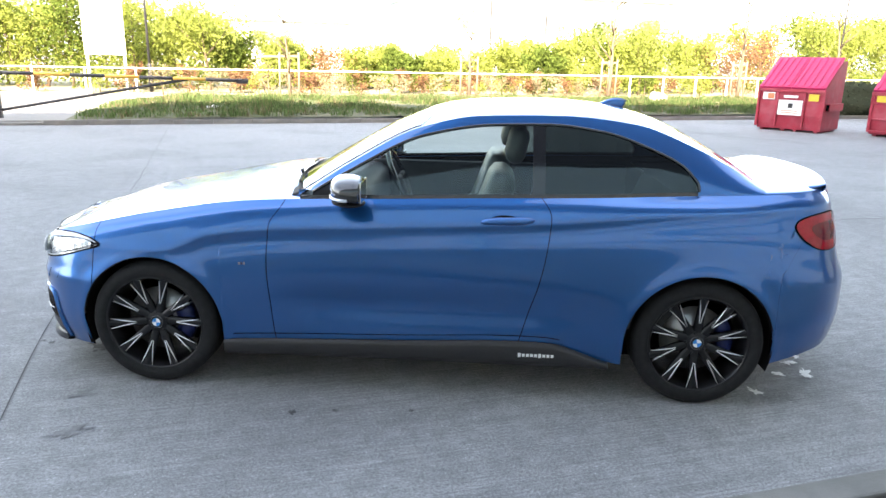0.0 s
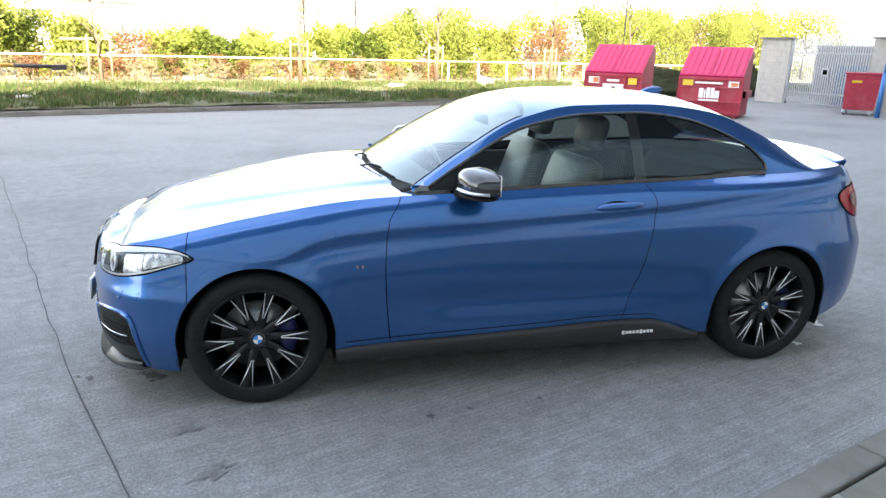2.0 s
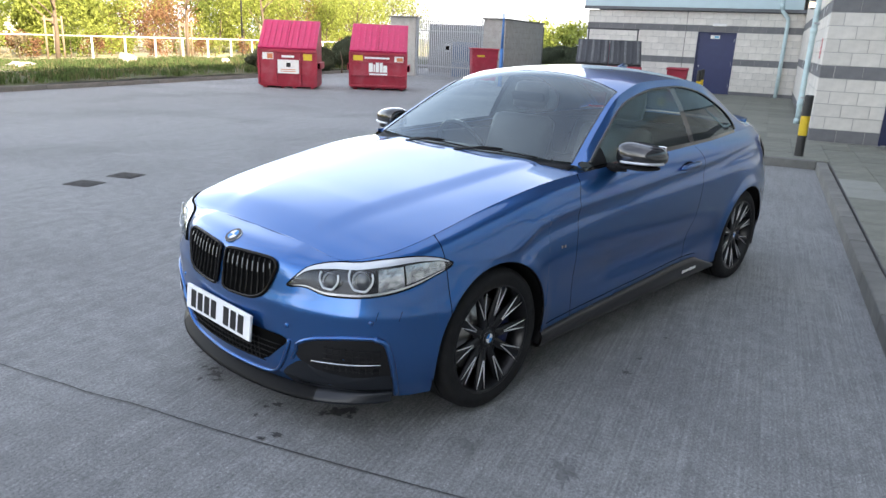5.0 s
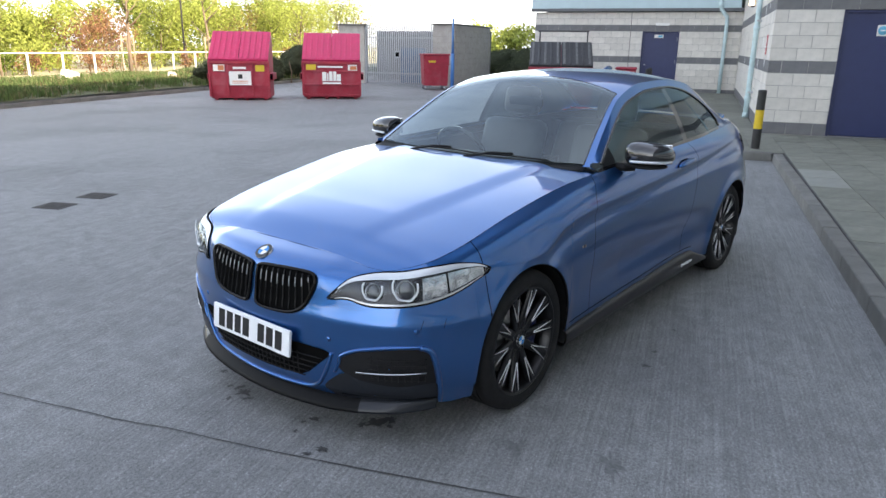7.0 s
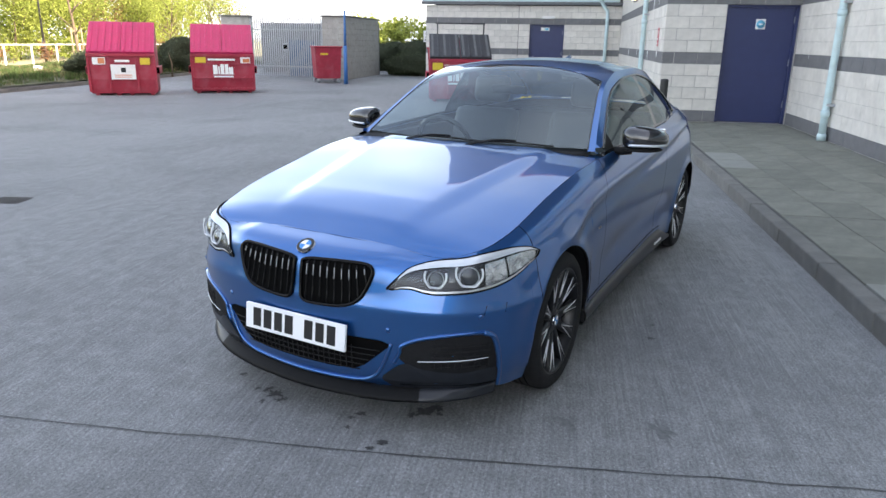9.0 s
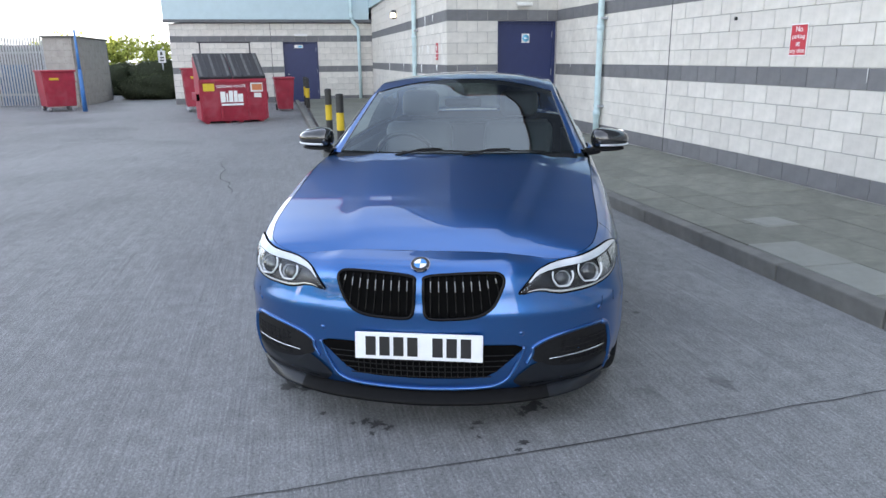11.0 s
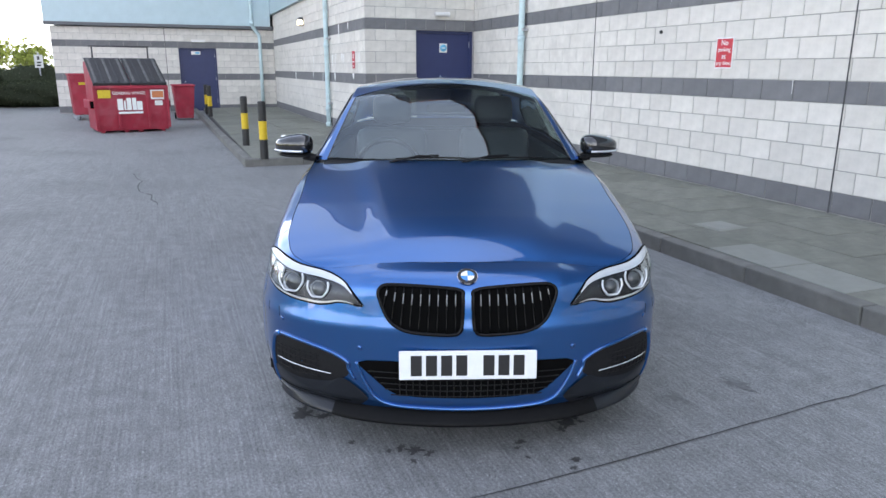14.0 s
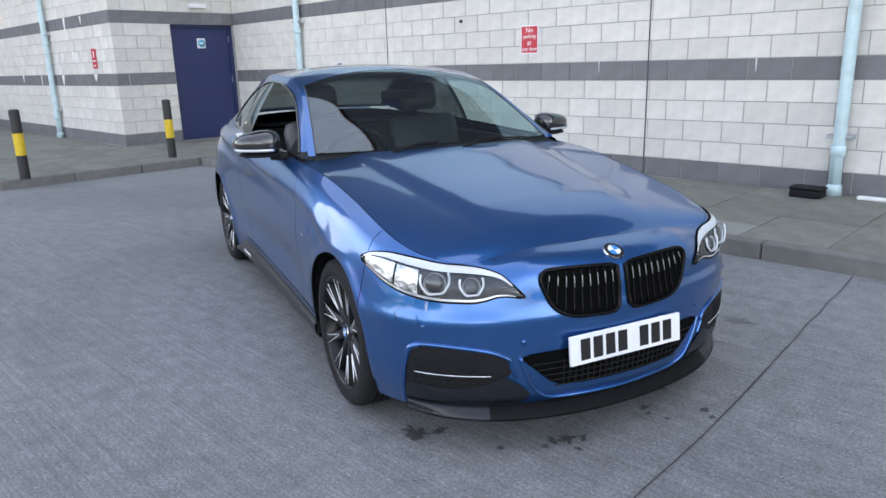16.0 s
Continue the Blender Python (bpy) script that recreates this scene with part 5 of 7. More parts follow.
# ---- wheels ----
def wheel(m):
    """Alloy wheel, outer face towards -y: tyre, barrel, ten spokes with machined edges, hub badge, disc and caliper."""
    t = lathe("wheel", [(.232, .10), (.245, .112), (.285, .110), (.308, .098), (.3185, .070), (.3185, -.070), (.312, -.094), (.295, -.109), (.262, -.112), (.244, -.103), (.236, -.096), (.230, -.085)], M["tyre"], car, "low-profile tyre on a black ten-spoke alloy", 72)
    t.matrix_basis = m
    for y in (-.045, -.015, .015, .045):
        lathe("tread_groove", [(.3188, y - .004), (.3188, y + .004)], M["void"], t, "", 64)
    lathe("rim", [(.246, -.104), (.240, -.106), (.235, -.098), (.226, -.080), (.215, -.03), (.212, .09), (.232, .105)], M["rim_black"], t, "gloss black rim", 72)
    lathe("hub", [(.078, -.045), (.072, -.064), (.050, -.072), (.036, -.078), (.0005, -.078)], M["rim_black"], t, "", 36)
    lathe("brake_disc", [(.165, -.005), (.165, -.018), (.09, -.018), (.085, -.03), (.05, -.03)], M["disc"], t, "", 48)
    cal = []
    for a in np.linspace(-0.55, 0.55, 10):
        cal.append([(math.cos(a) * r, y, math.sin(a) * r) for r, y in ((.10, -.005), (.10, -.05), (.14, -.058), (.180, -.05), (.185, 0.0))])
    sheet("brake_caliper", np.array(cal), M["caliper"], t, "dark blue brake caliper", 0.006, True)
    for k in range(10):
        a0 = k * math.pi / 5 + 0.12
        twin = True

        def ray(r, off, y):
            a = a0 + off / r
            return (r * math.cos(a), y, r * math.sin(a))
        rows = []
        for r in np.linspace(.052, .238, 14):
            f = (r - .052) / .186
            w = .021 - .006 * f
            y = -.070 - .026 * f
            rows.append([ray(r, -w, y + .022), ray(r, -w, y), ray(r, -w * .35, y - .004), ray(r, w * .35, y - .004), ray(r, w, y), ray(r, w, y + .022)])
        sheet("spoke", np.array(rows), M["rim_black"], t, "")
        for sgn in ((1, -1) if twin else (1,)):
            L = [ray(r, sgn * (.003 + (.025 if k % 2 else .016) * ((r - .10) / .13) ** 1.3), -.0745 - .026 * (r - .052) / .186 - .0015) for r in np.linspace(.104, .230, 9)]
            wid = [.0009 + .0019 * math.sin(math.pi * min(1, 0.15 + q)) for q in np.linspace(0, .9, 9)]
            tube("machined_edge", L, wid, M["machined"], t, "", False, 6)
    for k in range(5):
        a = k * 2 * math.pi / 5 + 0.4
        rod("wheel_bolt", (.053 * math.cos(a), -.066, .053 * math.sin(a)), (.053 * math.cos(a), -.074, .053 * math.sin(a)), .009, M["rim_black"], t, "", None, 8)
    roundel(t, pose(0, -.0775, 0, 90, 0, 0), .034)
    return t


for x, sg, spin in ((0.0, -1, 4), (WB, -1, -10), (0.0, 1, 17), (WB, 1, 40)):
    wheel(pose(x, sg * 0.748, AX_Z, 0, 0, 180 if sg > 0 else 0) @ pose(0, 0, 0, 0, spin, 0))

# ---- cabin ----
def seat(x, y, name="front_seat"):
    bm = bmesh.new()
    add_box(bm, (x, y - .25, .42), (x + .52, y + .25, .58), 0.05)
    base = part(name, bm, M["leather"], car, "dark leather bucket seat", True)
    bm = bmesh.new()
    add_box(bm, (-.07, -.245, 0), (.07, .245, .62), 0.06)
    b = part("seat_back", bm, M["leather"], base, "", True)
    b.matrix_basis = pose(x + .50, y, .50, 0, 20, 0)
    bm = bmesh.new()
    add_box(bm, (-.05, -.135, 0), (.05, .135, .19), 0.045)
    b = part("head_rest", bm, M["leather"], base, "", True)
    b.matrix_basis = pose(x + .745, y, 1.115, 0, 12, 0)
    return base


for y in (-.36, .36):
    seat(1.03, y)
bm = bmesh.new()
add_box(bm, (2.15, -.60, .42), (2.55, .60, .60), .05)
rear = part("rear_seat", bm, M["leather"], car, "dark leather rear bench", True)
bm = bmesh.new()
add_box(bm, (-.07, -.58, 0), (.07, .58, .52), .05)
b = part("seat_back", bm, M["leather"], rear, "", True)
b.matrix_basis = pose(2.55, 0, .50, 0, 24, 0)
dash = np.array([[(x, y, z - .03 * (y / .72) ** 2) for x, z in ((.60, .945), (.76, .972), (.93, .965), (.98, .93), (1.0, .80), (.96, .60))] for y in np.linspace(-.72, .72, 25)])
sheet("dashboard", dash, M["dash"], car, "dark dashboard", 0.01)
ringp = [(0.0, .185 * math.cos(a), .185 * math.sin(a)) for a in np.linspace(0, 2 * math.pi, 33)[:-1]]
sw = tube("steering_wheel", ringp, .016, M["black_gloss"], car, "black steering wheel", True, 10)
sw.matrix_basis = pose(1.10, .36, .90, 0, -24, 0)
for a in (0.0, math.pi, -math.pi / 2):
    rod("wheel_spoke", (0, 0, 0), (0, .18 * math.cos(a), .18 * math.sin(a)), .014, M["black_matt"], sw)
bm = bmesh.new()
add_box(bm, (.0, -.12, .0), (.03, .12, .055), .014)
b = part("inner_mirror", bm, M["black_matt"], car, "dark interior mirror", True)
b.matrix_basis = pose(1.26, 0, 1.215, 0, -10, 0)
boxed("cabin_floor", (.60, -.70, .22), (2.9, .70, .40), M["void"], car)
for sg in (1, -1):
    boxed("door_card", (.75, sg * .735 - .03, .35), (2.6, sg * .735 + .03, .955), M["dash"], car)
rows = np.array([[np.array(top_point(p, w)) * np.array((1, .97, 1)) - np.array((0, 0, .03)) for w in np.linspace(-1, 1, 15)] for p in np.linspace(1.02, 2.0, 10)])
sheet("headlining", rows, M["pale_lining"], car)
sheet("parcel_shelf", np.array([[(x, y, 1.0) for y in (-.6, 0, .6)] for x in (2.6, 2.95)]), M["dash"], car)

# ---- doors, pipes, signs and lamps on the building ----
def steel_door(name, m, w, h, label, sign):
    """Navy door leaf in its frame, local x along the wall, local -y outwards."""
    d = empty(name, m, label, "door", kind="structure")
    bm = bmesh.new()
    add_box(bm, (0.05, 0.05, 0.01), (w - 0.05, 0.095, h - 0.05), 0.004)
    leaf = part("door_leaf", bm, M["door_blue"], d)
    for lo, hi in (((0, 0.0, 0), (0.05, 0.12, h)), ((w - 0.05, 0.0, 0), (w, 0.12, h)), ((0.05, 0.0, h - 0.05), (w - 0.05, 0.12, h))):
        boxed("door_frame", lo, hi, M["door_blue"], d, "", 0.003)
    for k in range(3):
        rod("hinge", (w - 0.055, 0.046, 0.3 + k * 0.75), (w - 0.055, 0.046, 0.42 + k * 0.75), 0.009, M["galv"], leaf)
    if sign == "round":
        boxed("notice_plate", (w * .43, 0.042, h * .80), (w * .43 + .17, 0.05, h * .80 + .18), M["sticker_white"], d, "white notice with a light blue disc")
        rod("notice_disc", (w * .43 + .085, 0.0415, h * .80 + .09), (w * .43 + .085, 0.036, h * .80 + .09), 0.072, M["sign_blue"], d, "", None, 28)
        boxed("notice_bar", (w * .43 + .05, 0.031, h * .80 + .08), (w * .43 + .12, 0.0355, h * .80 + .10), M["white_ink"], d)
    else:
        boxed("notice_plate", (w * .33, 0.042, h * .90), (w * .33 + .30, 0.05, h * .90 + .11), M["sticker_white"], d, "small white notice")
        boxed("notice_bar", (w * .33 + .13, 0.037, h * .90 + .02), (w * .33 + .27, 0.0415, h * .90 + .09), M["sign_blue"], d)
        rod("door_knob", (w * .12, 0.0, h * .47), (w * .12, 0.05, h * .47), 0.02, M["galv"], d)
    return d


DOOR_H = LINTEL * COURSE
steel_door("door_1", Matrix.Translation((STEP_X + 0.06, -3.545, PAVE)) @ pose(0, 0, 0, 0, 0, -90), 1.255, DOOR_H, "closed navy steel door with a round light blue notice", "round")
steel_door("door_2", Matrix.Translation((END_X + 0.06, 0.73, PAVE - 0.1)) @ pose(0, 0, 0, 0, 0, -90), 1.23, DOOR_H, "closed navy steel door with a small notice", "flat")
boxed("door_lamp", (STEP_X - 0.09, -4.25, 2.52), (STEP_X - 0.004, -3.92, 2.60), M["sticker_white"], None, "", 0.02)
tagged(bpy.data.objects["door_lamp"], "pale bulkhead light above the navy door", "light")
tagged(boxed("door_lamp", (END_X - 0.09, -0.15, 2.33), (END_X - 0.004, 0.30, 2.42), M["sticker_white"], None, "", 0.02), "pale bulkhead light above the far navy door", "light")


def down_pipe(x, y, z_top, out, bend=True, r=0.055):
    """Painted rain pipe on wall brackets; out is the way from the wall."""
    p = empty("down_pipe", Matrix.Translation((x, y, PAVE)), "pale blue painted rain pipe on the block wall", "pipe", "rain pipes")
    tube("pipe", [(0, 0, 0.02), (0, 0, 0.5), (0, 0, z_top - PAVE - 0.35), (0, 0, z_top - PAVE)], r, M["pipe"], p, "", False, 18)
    for z in (0.42, 1.9):
        lathe("collar", [(r, z - .05), (r + .012, z - .045), (r + .012, z + .045), (r, z + .05)], M["pipe"], p, "", 20, "z")
    for z in (0.55, 2.05):
        boxed("bracket", (-.11, -out[1] * (0.11) - .004 if out[1] else -.02, z - .02), (.11, .02, z + .02), M["galv"], p)
    lathe("shoe", [(r, .0), (r + .014, .0), (r + .014, .09), (r, .11)], M["pipe"], p, "", 20, "z")
    return p


for px, py in ((8.55, WALL_Y + 0.085), (-0.06, WALL_Y + 0.085), (14.05, BACK_Y + 0.085), (-8.6, WALL_Y + 0.085)):
    down_pipe(px, py, 4.0, (0, 1))
pc = empty("down_pipe", Matrix.Translation((END_X - 0.12, -1.98, PAVE - 0.1)), "pale blue rain pipe with a swan neck in the corner", "pipe", "rain pipes")
tube("pipe", [(0, 0, 0.02), (0, 0, 1.5), (0, 0, 2.45), (0, 0.02, 2.6), (-0.05, 0.22, 2.85), (-0.06, 0.25, 3.0), (-0.06, 0.25, 3.8)], 0.06, M["pipe"], pc, "", False, 16)
tube("neck_joint", [(-0.05, 0.24, 2.88), (-0.06, 0.25, 3.05)], 0.072, M["pipe"], pc, "", False, 16)
lamp = tagged(boxed("wall_lamp", (17.3, BACK_Y + 0.004, 2.62), (17.52, BACK_Y + 0.13, 2.86), M["clad_dark"], None, "", 0.03), "dark bulkhead lamp, lit, on the set-back wall", "lamp")
M["lamp_glow"] = material("warm_lamp_glass", (0.8, 0.75, 0.6), 0.3, 0, 0.02, 20)
M["lamp_glow"].node_tree.nodes["Principled BSDF"].inputs["Emission Color"].default_value = (1.0, 0.86, 0.6, 1)
M["lamp_glow"].node_tree.nodes["Principled BSDF"].inputs["Emission Strength"].default_value = 1.2
boxed("lamp_glass", (17.285, BACK_Y + 0.02, 2.65), (17.50, BACK_Y + 0.15, 2.79), M["lamp_glow"], lamp, "glowing warm lamp glass", 0.03)

# vertical movement joints in the long wall
for jx in (6.32, 1.962, -2.4, -6.8):
    tagged(boxed("movement_joint", (jx - 0.007, WALL_Y + 0.002, PAVE), (jx + 0.007, WALL_Y + 0.0065, PAVE + TOP * COURSE), M["seal"], None, "", 0), "black movement joint in the block wall", "joint", kind="structure")
tagged(boxed("movement_joint", (END_X - 0.0065, 1.13, PAVE - 0.1), (END_X - 0.002, 1.145, 2.8), M["seal"], None, "", 0), "black movement joint in the end wall", "joint", kind="structure")

# lime runs below some joints
random.seed(11)
for k in range(16):
    x = random.uniform(-7.5, 10.8)
    z = PAVE + random.choice((6, 6, 6, 11)) * COURSE
    h = random.uniform(0.05, 0.20)
    w = random.uniform(0.004, 0.009)
    v = [(x - w, WALL_Y + 0.0045, z), (x + w, WALL_Y + 0.0045, z), (x + w * .5, WALL_Y + 0.0045, z - h * .6), (x, WALL_Y + 0.0045, z - h), (x - w * .6, WALL_Y + 0.0045, z - h * .7)]
    tagged(mesh_ob("lime_run", v, [(4, 3, 2, 1, 0)], M["lime"]), "white lime run on the block wall", "stain", kind="structure")


for k in range(18):
    x = random.uniform(11.2, 19.0)
    z = PAVE + random.choice((6, 8, 8, 11)) * COURSE - random.uniform(0, .03)
    h, w = random.uniform(0.12, 0.34), random.uniform(0.015, 0.09)
    v = [(x - w, BACK_Y + 0.0045, z), (x + w, BACK_Y + 0.0045, z), (x + w * .8, BACK_Y + 0.0045, z - h * .5), (x + w * .2, BACK_Y + 0.0045, z - h), (x - w * .5, BACK_Y + 0.0045, z - h * .7)]
    tagged(mesh_ob("lime_run", v, [(4, 3, 2, 1, 0)], M["lime"]), "white lime run on the block wall", "stain", kind="structure")


# signs
sg = empty("parking_sign", Matrix.Translation((3.467, WALL_Y + 0.006, 1.508)), "red no-parking sign with white words on the block wall", "sign")
boxed("sign_plate", (0, 0, 0), (0.275, 0.006, 0.345), M["white_ink"], sg)
boxed("sign_field", (0.014, 0.006, 0.014), (0.261, 0.008, 0.331), M["sign_red"], sg, "", 0)
for k, line in enumerate(("No", "parking", "at", "any time")):
    words("sign_lettering", line, 0.088 if len(line) < 7 else 0.068, Matrix.Translation((0.1375, 0.0085, 0.285 - k * 0.075)) @ pose(0, 0, 0, 90, 0, 180), M["white_ink"], sg, "", 0.0012)
sg = empty("fire_sign", Matrix.Translation((11.64, BACK_Y + 0.006, 1.49)), "narrow red sign with white marks on the block wall", "sign")
boxed("sign_plate", (0, 0, 0), (0.22, 0.006, 0.35), M["sign_red"], sg)
boxed("sign_bar", (0.03, 0.006, 0.125), (0.19, 0.009, 0.145), M["white_ink"], sg, "", 0)
boxed("sign_bar", (0.09, 0.006, 0.20), (0.13, 0.009, 0.30), M["white_ink"], sg, "", 0)
boxed("sign_bar", (0.06, 0.006, 0.04), (0.16, 0.009, 0.06), M["white_ink"], sg, "", 0)
tagged(rod("vent_plug", (4.775, WALL_Y - 0.004, 1.965), (4.775, WALL_Y + 0.02, 1.965), 0.022, M["ink"]), "small dark plug in the block wall", "plug")


# ---- bollards ----
def bollard(x, y, z):
    b = empty("bollard", pose(x, y, z), "black steel bollard with one yellow band on the pavement", "bollard", "bollards")
    h, r = 0.86, 0.062
    for z0, z1, key in ((0, .30, "black"), (.30, .58, "yellow"), (.58, h, "black")):
        bm = bmesh.new()
        bmesh.ops.create_cone(bm, cap_ends=True, segments=28, radius1=r, radius2=r, depth=z1 - z0, matrix=Matrix.Translation((0, 0, (z0 + z1) / 2)))
        part("yellow_band" if key == "yellow" else "post_length", bm, M["bollard_" + key], b, "", False)
    lathe("cap", [(r, h), (r * .9, h + .012), (r * .5, h + .018), (.0005, h + .02)], M["bollard_black"], b, "", 24, "z")
    return b


b0 = bollard(8.12, -0.10, PAVE)
for x, y in ((10.21, -0.04), (8.58, -2.28), (18.5, 0.10), (19.7, 0.12)):
    copy_thing(b0, pose(x, y, PAVE, 0, 0, 0))

cover = empty("chamber_cover", pose(1.84, -3.34, PAVE, 0, 0, 4), "pale concrete chamber cover set in the pavement", "cover")
boxed("cover_frame", (-.16, -.17, -.02), (.16, .17, .004), M["slab_pale"], cover, "", 0.003)
boxed("cover_plate", (-.135, -.145, .004), (.135, .145, .009), M["slab_pale"], cover, "", 0.002)

# bait box on the pavement by the pipe
bb = empty("bait_box", pose(0.10, WALL_Y + 0.30, PAVE), "black plastic bait box on the pavement by the wall", "box")
bm = bmesh.new()
add_box(bm, (-.14, -.09, 0), (.14, .09, .075), .018)
part("box_body", bm, M["black_matt"], bb)
bm = bmesh.new()
add_box(bm, (-.145, -.095, .075), (.145, .095, .102), .013)
part("box_lid", bm, M["black_matt"], bb)
tagged(boxed("wall_scrap", (-0.55, WALL_Y + 0.10, PAVE), (-0.28, WALL_Y + 0.18, PAVE + 0.03), M["paper"], None, "", 0.008), "pale scrap lying on the pavement", "litter")


# ---- waste containers ----
def skip_bin(name, m, w, label, lid="red", extras="plain", logo=True):
    """Steel front-lift container: local x across the front, local -y to the front, sloped twin lid."""
    b = empty(name, m, label, "waste bin", "steel waste bins")
    H0, TOP_Z = 1.02, 1.62 if lid == "black" else 1.80
    front, back = -0.55, 0.75
    # tapered body
    v, f = [], []
    for sx in (-w / 2, w / 2):
        for y, z in [(front + .04, .05), (front - .03, .42), (front - .04, H0 + .06), (back - .35, TOP_Z), (back, TOP_Z), (back, .05)]:
            v.append((sx, y, z))
    n = 6
    f = [tuple(range(n)), tuple(range(2 * n - 1, n - 1, -1))] + [(i, i + n, (i + 1) % n + n, (i + 1) % n) for i in range(n)]
    bm = bmesh.new()
    vs = [bm.verts.new(p) for p in v]
    for q in f:
        bm.faces.new([vs[i] for i in q])
    bmesh.ops.bevel(bm, geom=list(bm.edges), offset=.012, segments=2, affect="EDGES")
    part("bin_body", bm, M["bin_red"], b)
    # ribs and rim
    if extras == "plain":
        for z in (.10, .40, .78):
            boxed("body_rib", (-w / 2, front - .070, z), (w / 2, front - .020, z + .045), M["bin_red"], b, "", .008)
    else:
        for x in (-w * .20, w * .22):
            boxed("body_rib", (x - .025, front - .075, .10), (x + .025, front - .035, H0), M["bin_red"], b, "", .006)
    boxed("front_rim", (-w / 2 - .03, front - .085, H0 - .02), (w / 2 + .03, front - .035, H0 + .06), M["bin_red"], b, "", .012)
    for sx in (-1, 1):
        boxed("lifting_pocket", (sx * (w / 2 + .05) - .05, front + .15, .55), (sx * (w / 2 + .05) + .05, back - .15, .74), M["bin_red"], b, "", .01)
        # near-black plate for the shade inside the pocket, which is solid
        boxed("pocket_mouth_shade", (sx * (w / 2 + .05) - .035, front + .143, .57), (sx * (w / 2 + .05) + .035, front + .152, .72), M["void"], b, "", 0)
        boxed("corner_post", (sx * w / 2 - .03, front - .07, .10), (sx * w / 2 + .03, front - .02, H0), M["bin_red"], b, "", .008)
    for x in (-w * .42, -w * .1, w * .1, w * .42):
        boxed("foot_channel", (x - .05, front + .08, .0), (x + .05, back, .055), M["bin_red"], b, "", .006)
    # twin sloped lids with ribs
    a, c = Vector((0, front - .07, H0 + .09)), Vector((0, back - .32, TOP_Z + .04))
    slope = math.degrees(math.atan2(c.z - a.z, c.y - a.y))
    L = (c - a).length
    key = "bin_lid_red" if lid == "red" else "bin_lid_black"
    for sx in (-1, 1):
        bm = bmesh.new()
        x0, x1 = (.006, w / 2 + .01) if sx > 0 else (-w / 2 - .01, -.006)
        add_box(bm, (x0, 0, 0), (x1, L + .05, .028), .008)
        ld = part("bin_lid", bm, M[key], b, "ribbed plastic lid")
        ld.matrix_basis = Matrix.Translation(a) @ pose(0, 0, 0, slope, 0, 0)
        for k in range(5):
            x = x0 + (x1 - x0) * (k + .5) / 5
            boxed("lid_rib", (x - .030, .03, .028), (x + .030, L, .050), M[key if lid == "red" or k % 2 else "bin_lid_pale"], ld, "", .01)
        boxed("lid_edge", (x0, -.012, -.05), (x1, .015, .035), M[key], ld, "", .008)
    # labels
    fy = front - .047
    if extras == "poster":
        boxed("poster", (-w * .17, fy - .034, .42), (w * .20, fy - .030, .80), M["sticker_white"], b, "white poster on the front", 0)
        boxed("poster_mark", (-.03, fy - .038, .60), (.09, fy - .0345, .72), M["ink"], b, "", 0)
        for k in range(2):
            boxed("poster_bar", (-w * .12, fy - .038, .47 + k * .05), (w * .14, fy - .0345, .49 + k * .05), M["sticker_orange"], b, "", 0)
        boxed("label_bar", (-w * .10, fy - .034, .86), (w * .12, fy - .030, .92), M["white_ink"], b, "", 0)
        boxed("hazard_sticker", (-w * .43, fy - .034, .80), (-w * .24, fy - .030, .98), M["sticker_white"], b, "", 0)
        boxed("hazard_mark", (-w * .35, fy - .038, .82), (-w * .25, fy - .0345, .96), M["sticker_orange"], b, "", 0)
        boxed("yellow_sticker", (w * .28, fy - .034, .80), (w * .43, fy - .030, .97), M["sticker_yellow"], b, "", 0)
    else:
        cx = -.06 if extras == "general" else 0.0
        # plain shapes for the operator's mark
        for k, (x0, x1, z1) in enumerate(((-.27, -.15, .78), (-.13, -.09, .74), (-.07, .03, .80), (.05, .14, .80), (.15, .27, .72))):
            boxed("mark_shape", (cx + x0, fy - .034, .52), (cx + x1, fy - .030, z1), M["white_ink"], b, "", 0)
        boxed("mark_bar", (cx - .26, fy - .034, .44), (cx + .27, fy - .030, .485), M["white_ink"], b, "", 0)
        if extras == "general":
            words("bin_lettering", "GENERAL WASTE", .092, Matrix.Translation((cx + .0, fy - .033, .905)) @ pose(0, 0, 0, 90, 0, 0), M["white_ink"], b, "", .002)
            boxed("yellow_sticker", (-w * .46, fy - .034, .80), (-w * .29, fy - .030, .98), M["sticker_yellow"], b, "", 0)
            boxed("hazard_sticker", (w * .26, fy - .034, .76), (w * .45, fy - .030, .98), M["sticker_white"], b, "", 0)
            boxed("hazard_mark", (w * .28, fy - .038, .80), (w * .44, fy - .0345, .95), M["sticker_orange"], b, "", 0)
            boxed("small_label", (w * .31, fy - .034, .62), (w * .42, fy - .030, .73), M["sticker_white"], b, "", 0)
        else:
            boxed("yellow_sticker", (-w * .44, fy - .034, .84), (-w * .27, fy - .030, .99), M["sticker_yellow"], b, "", 0)
            boxed("hazard_sticker", (w * .29, fy - .034, .83), (w * .45, fy - .030, .99), M["sticker_white"], b, "", 0)
            boxed("hazard_mark", (w * .33, fy - .038, .85), (w * .44, fy - .0345, .95), M["sticker_orange"], b, "", 0)
            boxed("label_bar", (-w * .24, fy - .034, .90), (w * .20, fy - .030, .95), M["white_ink"], b, "", 0)
    if extras == "general":
        for x in (-w * .36, w * .44):
            rod("back_stand", (x, back - .05, 1.62), (x, back - .05, 1.98), .018, M["pole_dark"], b)
        rod("back_bar", (-w * .40, back - .05, 1.98), (w * .46, back - .05, 1.98), .018, M["pole_dark"], b)
    return b


